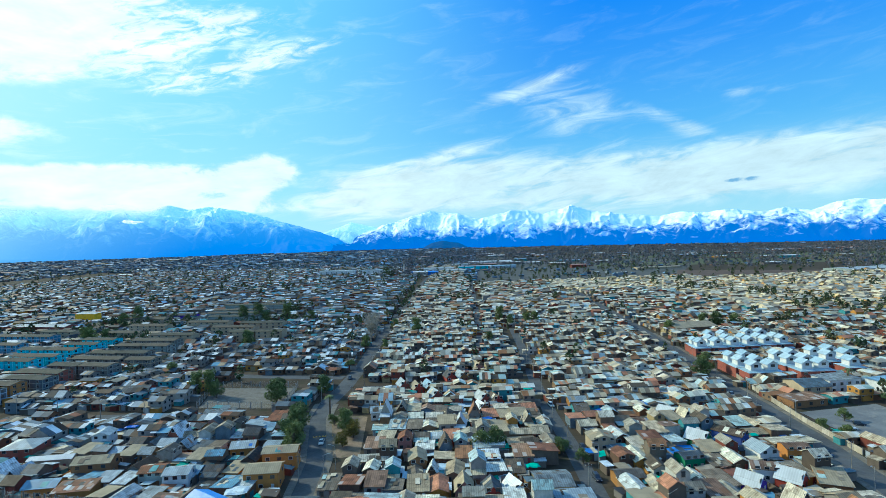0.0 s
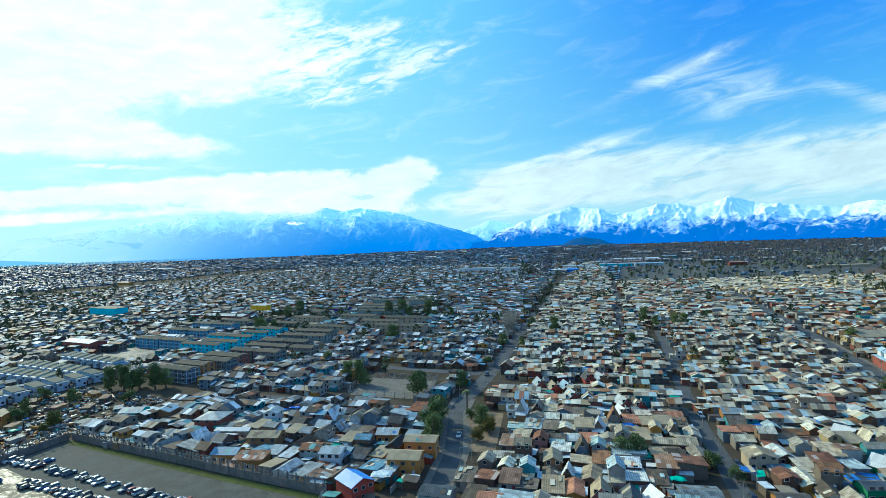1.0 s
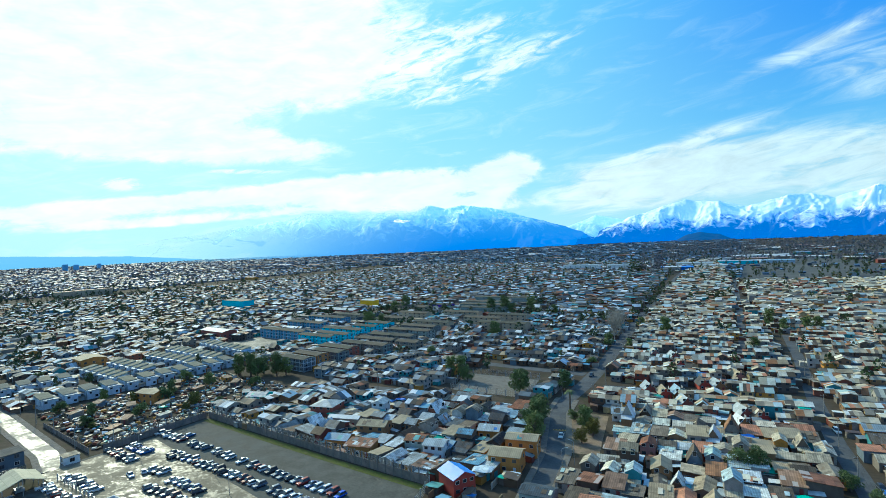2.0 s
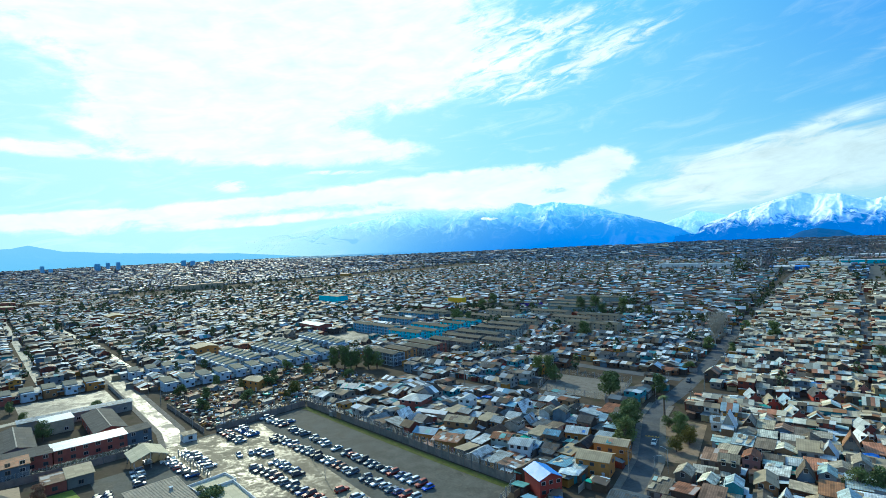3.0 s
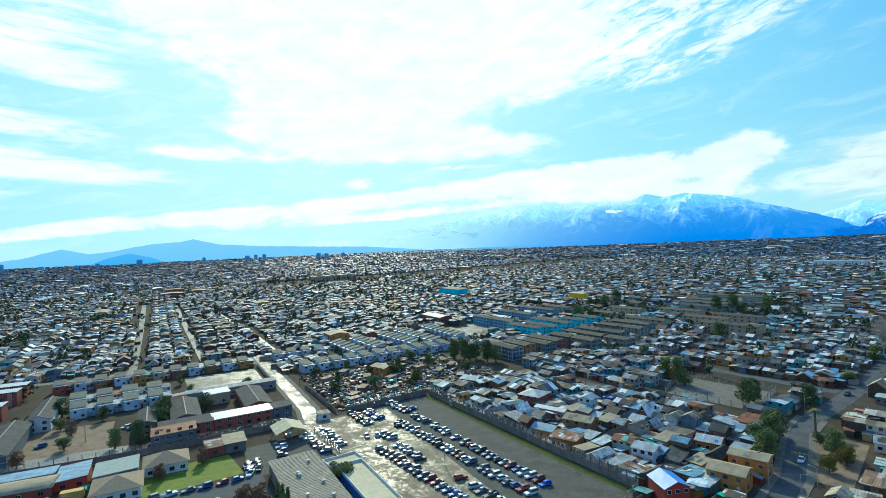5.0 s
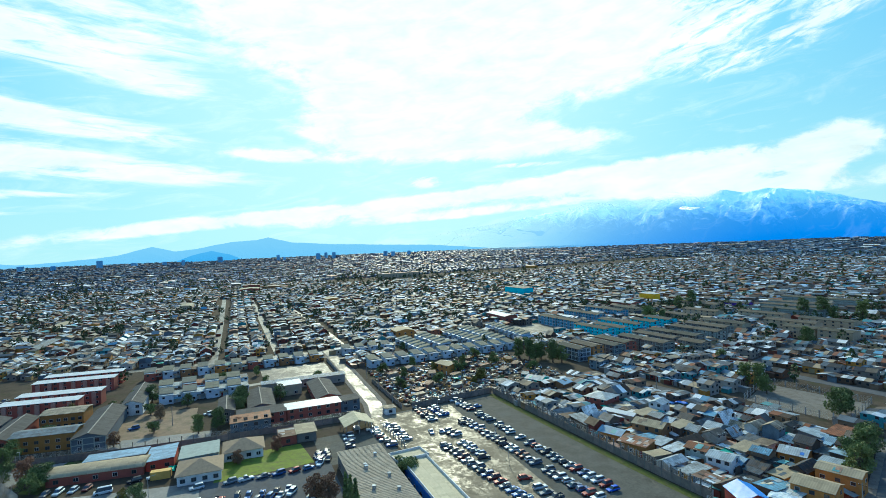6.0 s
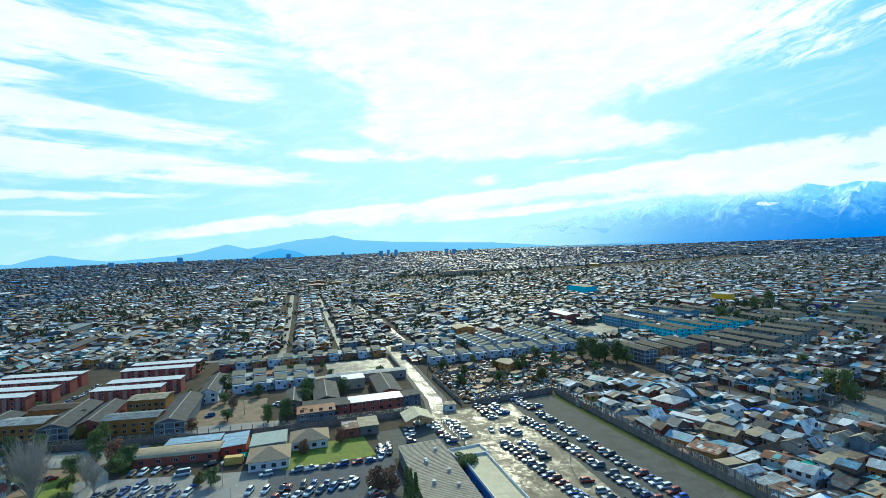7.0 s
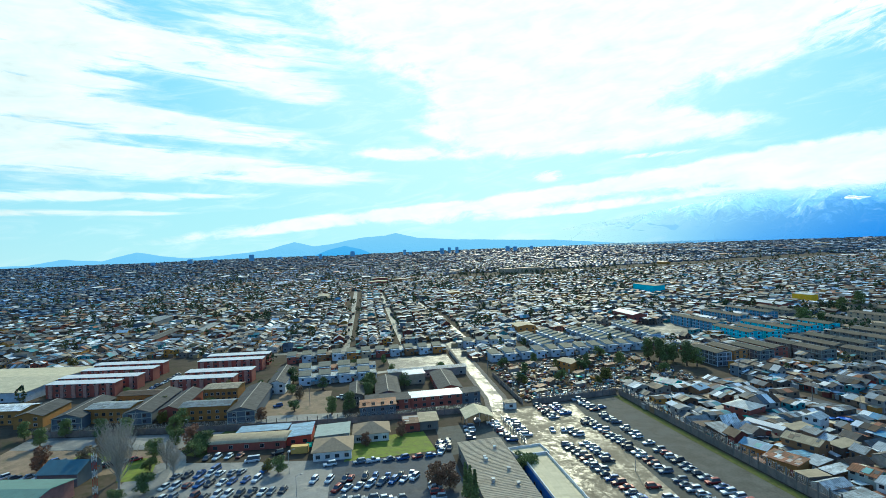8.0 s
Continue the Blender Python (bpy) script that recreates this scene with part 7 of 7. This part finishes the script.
sheet("field", [(382, 721), (318, 603), (640, 380), (680, 520)], 0.05, surface("ploughed_field", [(0.10, 0.065, 0.045)], 0.95, 0.0, 0.3, 0.05, 0.1, world=True), "brown field of dry scrub at the town's edge", "field")
sheet("field", [(300, 900), (1100, 620), (1500, 900), (500, 1300)], 0.04, surface("grass_field", [(0.09, 0.10, 0.045)], 0.95, 0.0, 0.3, 0.02, 0.1, world=True, stain=(0.10, 0.07, 0.05)), "flat green and brown farmland", "field")

sheet("field", [(40, 620), (330, 620), (900, 1500), (40, 1500)], 0.02, surface("rough_pasture", [(0.075, 0.075, 0.07)], 0.95, 0.0, 0.35, 0.02, 0.1, world=True, stain=(0.05, 0.065, 0.05)), "rough pasture between bare woods", "field")


def distant_sheds():
    """Long pale industrial roofs that lie among the trees far off."""
    rnd, s = random.Random(17), Shape()
    for x, y in fan(150, 800, 2700, -12, 120) + fan(40, 900, 1800, -45, -5):
        m = spot(x, y, 0, rnd.uniform(-8, 8))
        w, d, h = rnd.uniform(25, 80), rnd.uniform(14, 26), rnd.uniform(4, 7)
        b, r = Shape().box(-w / 2, w / 2, -d / 2, d / 2, 0, h), turned(gable_roof(Shape(), d, w, h, 1.5, 0.4), 1)
        s.add([m @ Vector(c) for c in b.corners], b.faces, 0)
        s.add([m @ Vector(c) for c in r.corners], r.faces, 1)
    tagged(part("distant_sheds", s, [M["far_wall"], M["pale_sheds"]]), "long pale industrial roofs in the distance", "sheds", kind="stuff")


M["pale_sheds"] = surface("pale_shed_roof", [(0.55, 0.57, 0.58), (0.45, 0.42, 0.36), (0.62, 0.62, 0.60), (0.20, 0.30, 0.42), (0.35, 0.20, 0.16)], 0.7, 0.0, 0.15, 0.05, 0.0, island=True)
distant_sheds()

# ---- poles, lamps, wires ----


def make_pole():
    base = tagged(new("power_pole"), "grey concrete power pole with a crossarm", "pole", "power poles")
    part("mast", Shape().tube((0, 0, 0), (0, 0, 8.6), 0.16, 0.1, 8), M["concrete"], base)
    part("crossarm", Shape().box(-0.9, 0.9, -0.06, 0.06, 8.0, 8.14), M["dark_wood"], base)
    for x in (-0.8, 0.0, 0.8):
        part("insulator", Shape().tube((x, 0, 8.14), (x, 0, 8.32), 0.06, 0.05, 6), M["white"], base)
    return base


def make_lamp():
    base = tagged(new("street_lamp"), "grey steel street lamp with a curved arm", "street lamp", "street lamps")
    part("mast", Shape().tube((0, 0, 0), (0, 0, 7.4), 0.09, 0.06, 7), M["metal"], base)
    part("arm", Shape().tube((0, 0, 7.35), (1.5, 0, 7.9), 0.045, 0.04, 6), M["metal"], base)
    part("lamp_head", Shape().box(1.4, 2.1, -0.12, 0.12, 7.84, 7.96), M["metal"], base)
    return base


pole, lamp = make_pole(), make_lamp()
spots = [(-33.2, y) for y in range(158, 330, 22)] + [(-44.5, y) for y in range(175, 330, 30)] + [(30.5 + (y - 97) * 0.06, y) for y in range(98, 215, 22)] + [(91.5 + (y - 92) * 0.16, y) for y in range(96, 250, 24)] + [(-160 - 18 * k, 51) for k in range(6)] + [(-100 - 16 * k, 142.5) for k in range(4)] + [(-171, -25), (-155, 60), (-36, 106)]
lines = []
for k, (x, y) in enumerate(spots):
    m = spot(x, y, 0, 90 if x < -95 else 0)
    if k == 0:
        pole.matrix_basis = m
    else:
        copy_thing(pole, m)
    if k and math.hypot(x - spots[k - 1][0], y - spots[k - 1][1]) < 34:
        lines.append((spots[k - 1], (x, y)))
for k, (x, y, turn) in enumerate([(-28.8, 113, 180), (-30.5, 108, 0), (36.5, 109, 180), (103.5, 127, 180), (88, 86, 200), (-138, 60, 0), (-110, 66, 0), (-45, 160, 0), (40.5, 135, 180), (100, 140, 180), (-97, 62, 0), (-118, -24, 90), (-104, -20, 90), (-146, -60, 0)]):
    m = spot(x, y, 0, turn)
    if k == 0:
        lamp.matrix_basis = m
    else:
        copy_thing(lamp, m)
for (x0, y0), (x1, y1) in lines:
    a, b = Vector((*bent(x0, y0), 8.3)), Vector((*bent(x1, y1), 8.3))
    s = Shape()
    for side in (-0.8, 0.0, 0.8):
        over = Vector((-(b - a).y, (b - a).x, 0)).normalized() * side
        last = a + over
        for j in range(1, 7):
            f = j / 6
            p = a.lerp(b, f) + over - Vector((0, 0, 2.0 * f * (1 - f)))
            s.tube(last, p, 0.018, 0.018, 3)
            last = p
    tagged(part("power_line", s, M["tyre"]), "thin dark power lines between poles", "power line", "power lines")


def mast():
    base = tagged(new("lattice_mast"), "tall red and white lattice mast", "mast")
    base.matrix_basis = spot(-108.5, -67.5)
    for k in range(6):
        s, z0, z1, w = Shape(), 2.4 * k, 2.4 * k + 2.4, 0.55
        for x, y in ((-w, -w), (w, -w), (0, w)):
            s.tube((x, y, z0), (x, y, z1), 0.06, 0.06, 5)
        for a, b in (((-w, -w), (w, -w)), ((w, -w), (0, w)), ((0, w), (-w, -w))):
            s.tube((*a, z0), (*b, z1), 0.035, 0.035, 4), s.tube((*b, z0), (*a, z1), 0.035, 0.035, 4)
        part("mast_section", s, M["red" if k % 2 == 0 else "white"], base)


mast()


def far_mast():
    base = tagged(new("water_tower"), "slim white water tower among brown trees far off", "tower")
    base.matrix_basis = spot(-66, 752)
    part("column", Shape().tube((0, 0, 0), (0, 0, 30), 1.7, 1.3, 12), M["white"], base)
    part("tank", Shape().tube((0, 0, 28), (0, 0, 32), 1.6, 2.6, 12).tube((0, 0, 32), (0, 0, 35), 2.6, 2.0, 12), M["concrete"], base)


far_mast()
far_trees("tall_bare_trees", [(-66 + rng.gauss(0, 9), 765 + rng.gauss(0, 8)) for _ in range(9)], 26, 46, 4, "tall brown bare trees beside a tower", 130, "far_twig", 0.32)
far_trees("tall_trees", [(-95 + rng.gauss(0, 5), 765 + rng.gauss(0, 8)) for _ in range(5)], 16, 28, 5, "tall dark trees beside a tower", 60, clump=0.6)
container = tagged(new("container"), "ochre shipping container beside a bungalow", "container")
container.matrix_basis = spot(-130.5, -23, 0.03, 0)
part("body", Shape().box(-1.3, 1.3, -3, 3, 0.1, 2.6), M["container"], container)
part("doors", Shape().box(-1.2, 0, -3.06, -3, 0.2, 2.5).box(0.05, 1.2, -3.06, -3, 0.2, 2.5), M["container"], container)
part("corner_post", Shape().box(-1.36, -1.2, -3.08, -2.9, 0, 2.68).box(1.2, 1.36, -3.08, -2.9, 0, 2.68).box(-1.36, -1.2, 2.9, 3.08, 0, 2.68).box(1.2, 1.36, 2.9, 3.08, 0, 2.68), M["wood"], container)
ribbon("garden_path", [(-110, -53), (-119, -54), (-126, -55), (-131.6, -57), (-135.5, -60), (-138.2, -64), (-141, -68), (-143.7, -73), (-147.5, -84.6)], 3.2, 0.065, 0.08, M["concrete"], "curved concrete path beside a lawn", "path", 2.0)

# ---- sheds, fences and clutter between the houses ----


def clutter(name, plots, per, seed, label):
    rnd, s = random.Random(seed), Shape()
    for x, y in plots:
        for _ in range(per):
            px, py = x + rnd.uniform(-2.5, 2.5), y + rnd.uniform(-3, 3)
            if not clear_of(px, py, 0.9):
                continue
            m = spot(px, py, 0, rnd.choice((0, 90)) + rnd.gauss(0, 6))
            w, d, h, t = rnd.uniform(1.6, 4.2), rnd.uniform(1.8, 4.6), rnd.uniform(2.0, 2.7), rnd.uniform(-0.35, 0.35)
            b, r = Shape().box(-w / 2, w / 2, -d / 2, d / 2, 0, h - 0.4), Shape()
            r.slab((-w / 2 - 0.2, -d / 2 - 0.2, h - t), (w / 2 + 0.2, -d / 2 - 0.2, h - t), (w / 2 + 0.2, d / 2 + 0.2, h + t), (-w / 2 - 0.2, d / 2 + 0.2, h + t), 0.06)
            s.add([m @ Vector(c) for c in b.corners], b.faces, 0)
            s.add([m @ Vector(c) for c in r.corners], r.faces, 1)
        fx = x + rnd.choice((-2.1, 2.1))
        if clear_of(fx, y - 2.4, 0.4) and clear_of(fx, y + 2.4, 0.4):
            m = spot(fx, y, 0, 90 + rnd.gauss(0, 2))
            b = Shape().box(-3, 3, -0.05, 0.05, 0, rnd.uniform(1.6, 2.1))
            s.add([m @ Vector(c) for c in b.corners], b.faces, 0)
    return tagged(part(name, s, [M["far_wall"], M["patch_roof"]]), label, "sheds", kind="stuff")


M["patch_roof"] = surface("patch_sheet", WEST_SHADED + EAST_SUNLIT[:4] + [(0.55, 0.60, 0.64), (0.45, 0.55, 0.62), (0.24, 0.11, 0.07), (0.10, 0.30, 0.30), (0.03, 0.16, 0.50), (0.30, 0.17, 0.11), (0.65, 0.66, 0.65), (0.02, 0.35, 0.25)], 0.55, 0.0, 0.3, 0.5, 0.1, island=True)
loose_sheets(7, 41)
around = [(one[0] + dx, one[1] + dy) for one in ONES for dx in (-5.5, 5.5, 0) for dy in (-5, 5)]
clutter("yard_sheds", around + near_plots + [p for p in mid_plots + east_plots if math.hypot(*p) < 330], 2, 5, "patchwork sheds and fences between the houses")


def scrap():
    """The scrap on the waste ground beside the yard."""
    rnd, s = random.Random(8), Shape()
    for _ in range(1500):
        x, y = rnd.uniform(-205, -153), rnd.uniform(54, 128)
        m = spot(x, y, 0, rnd.uniform(0, 180))
        w, d, h = rnd.uniform(0.4, 2.6), rnd.uniform(0.4, 2.2), rnd.uniform(0.3, 1.6)
        b = Shape().slab((-w / 2, -d / 2, h), (w / 2, -d / 2, h * rnd.uniform(0.6, 1)), (w / 2, d / 2, h), (-w / 2, d / 2, h * rnd.uniform(0.5, 1)), h * 0.48)
        s.add([m @ Vector((c[0], c[1], max(c[2], 0) if c[2] > h * 0.3 else 0)) for c in b.corners], b.faces, rnd.choice((0, 0, 1)))
    tagged(part("scrap", s, [M["far_wall"], M["patch_roof"]]), "heaps of scrap and boards on waste ground", "scrap", kind="stuff")


scrap()
for x, y, turn in [(-160, 62, 10), (-170, 70, 40), (-163, 80, 0), (-176, 86, 20), (-184, 78, 70), (-158, 98, 15), (-171, 108, 30), (-182, 104, 0), (-160, 112, 50), (-192, 62, 10), (-198, 72, 40), (-190, 98, 15), (-199, 104, 60), (-194, 114, 20), (-176, 118, 35), (-186, 120, 80), (-165, 64, 25), (-178, 60, 5)]:
    put_house(3 if x > -170 else 9, spot(x, y, 0, turn) @ Matrix.Diagonal((0.7, 0.7, 0.85, 1)))


def tarpaulin(x, y, z, w, d, turn, mat, label):
    s = Shape()
    n = 6
    s.add([(w * (i / n - 0.5), d * (j / n - 0.5), 0.16 * math.sin(i * 1.3 + j * 0.7) + (0.25 if 0 < i < n and 0 < j < n else 0.0)) for j in range(n + 1) for i in range(n + 1)],
          [(j * (n + 1) + i, j * (n + 1) + i + 1, (j + 1) * (n + 1) + i + 1, (j + 1) * (n + 1) + i) for j in range(n) for i in range(n)])
    tagged(part("tarpaulin", s, M[mat], m=spot(x, y, z, turn)), label, "tarpaulin", "tarpaulins on roofs")


M["tarp_clear"] = surface("clear_sheeting", [(0.55, 0.62, 0.66)], 0.35, 0.0, 0.25, 0.8, 0.2, spec=0.4)
for x, y, z, w, d, turn, mat, label in [
    (46, 98, 2.9, 4, 3, 10, "tarp_green", "green tarpaulin over a shed roof"), (20, 108, 2.9, 4, 3, 0, "tarp_green", "green tarpaulin over a shed roof"), (70, 126, 3.0, 5, 3.5, 0, "tarp_blue", "blue tarpaulin over a shed roof"),
    (48, 140, 3.0, 4.5, 3, 15, "tarp_blue", "blue tarpaulin over a shed roof"), (12, 138, 3.0, 4, 3, 0, "tarp_blue", "blue tarpaulin over a shed roof"), (-47, 97, 3.6, 6, 5, 15, "tarp_clear", "clear plastic sheeting over a roof"),
    (-96, 131, 3.2, 5, 3, 20, "tarp_blue", "blue tarpaulin over a shed roof"), (-172, 84, 1.6, 4, 2.5, 20, "tarp_green", "green tarpaulin on waste ground"), (-135, -21, 0.5, 5, 2.5, 0, "tarp_green", "green netting beside a container"), (-103, 158, 1.2, 4, 2, 10, "tarp_blue", "blue tarpaulin beside the sports ground"),
]:
    tarpaulin(x, y, z, w, d, turn, mat, label)


def speed_bump(x, y, turn):
    base = tagged(new("speed_bump"), "worn yellow painted speed bump across the street", "speed bump")
    base.matrix_basis = spot(x, y, 0.045, turn)
    part("hump", Shape().prism([(-0.6, 0.0), (0.6, 0.0), (0.3, 0.07), (-0.3, 0.07)], -3.6, 3.6), M["bump_paint"], base, m=pose(0, 0, 0, 0, 0, 90))
    for k in range(6):
        part("stripe", Shape().box(-3.2 + k * 1.15, -2.7 + k * 1.15, -0.45, 0.45, 0.072, 0.08), M["bump_stripe"], base)


M["bump_paint"] = surface("worn_yellow_paint", [(0.42, 0.27, 0.05)], 0.8, 0.0, 0.35, 1.2)
M["bump_stripe"] = surface("dark_rubber_stripe", [(0.06, 0.06, 0.06)], 0.85, 0.0, 0.3, 1.2)
speed_bump(-37.3, 132.9, 12)

# ---- towers on the horizon ----
# tower walls and windows are coloured with the haze before them
M["hazy_tower"] = surface("hazy_tower", [(0.26, 0.52, 0.74), (0.32, 0.58, 0.78), (0.22, 0.48, 0.70)], 0.9, 0.0, 0.1, 0.02, 0.0, spec=0.1)
M["hazy_glass"] = surface("hazy_tower_windows", [(0.16, 0.38, 0.60)], 0.8, 0.0, 0.1, 0.02, 0.0, spec=0.2)
rng = random.Random(77)
for yaw in [58.5, 60.2, 61.0, 66.4, 67.2, 68.0, 71.4, 72.0, 77.5, 80.8, 82.4, 84.9, 87.6, 91.0, 93.2, 96.4]:
    r, h, w = rng.uniform(3550, 3900), rng.uniform(22, 46), rng.uniform(16, 34)
    x, y = -math.sin(radians(yaw)) * r, math.cos(radians(yaw)) * r
    tower = tagged(new("tower_block"), "hazy blue tower block far off on the horizon", "tower block", "towers on the horizon")
    tower.matrix_basis = pose(x, y, swell(x, y) - 3, 0, 0, yaw + rng.uniform(-20, 20))
    part("wall", Shape().box(-w / 2, w / 2, -9, 9, 0, h), M["hazy_tower"], tower)
    part("roof", Shape().box(-w / 2 + 2, w / 2 - 2, -6, 6, h, h + 2.5), M["hazy_tower"], tower)
    bands = Shape()
    for k in range(int(h / 6)):
        bands.box(-w / 2 + 1, w / 2 - 1, -9.3, -9, 4 + 6 * k, 7 + 6 * k)
    part("window_bands", bands, M["hazy_glass"], tower)
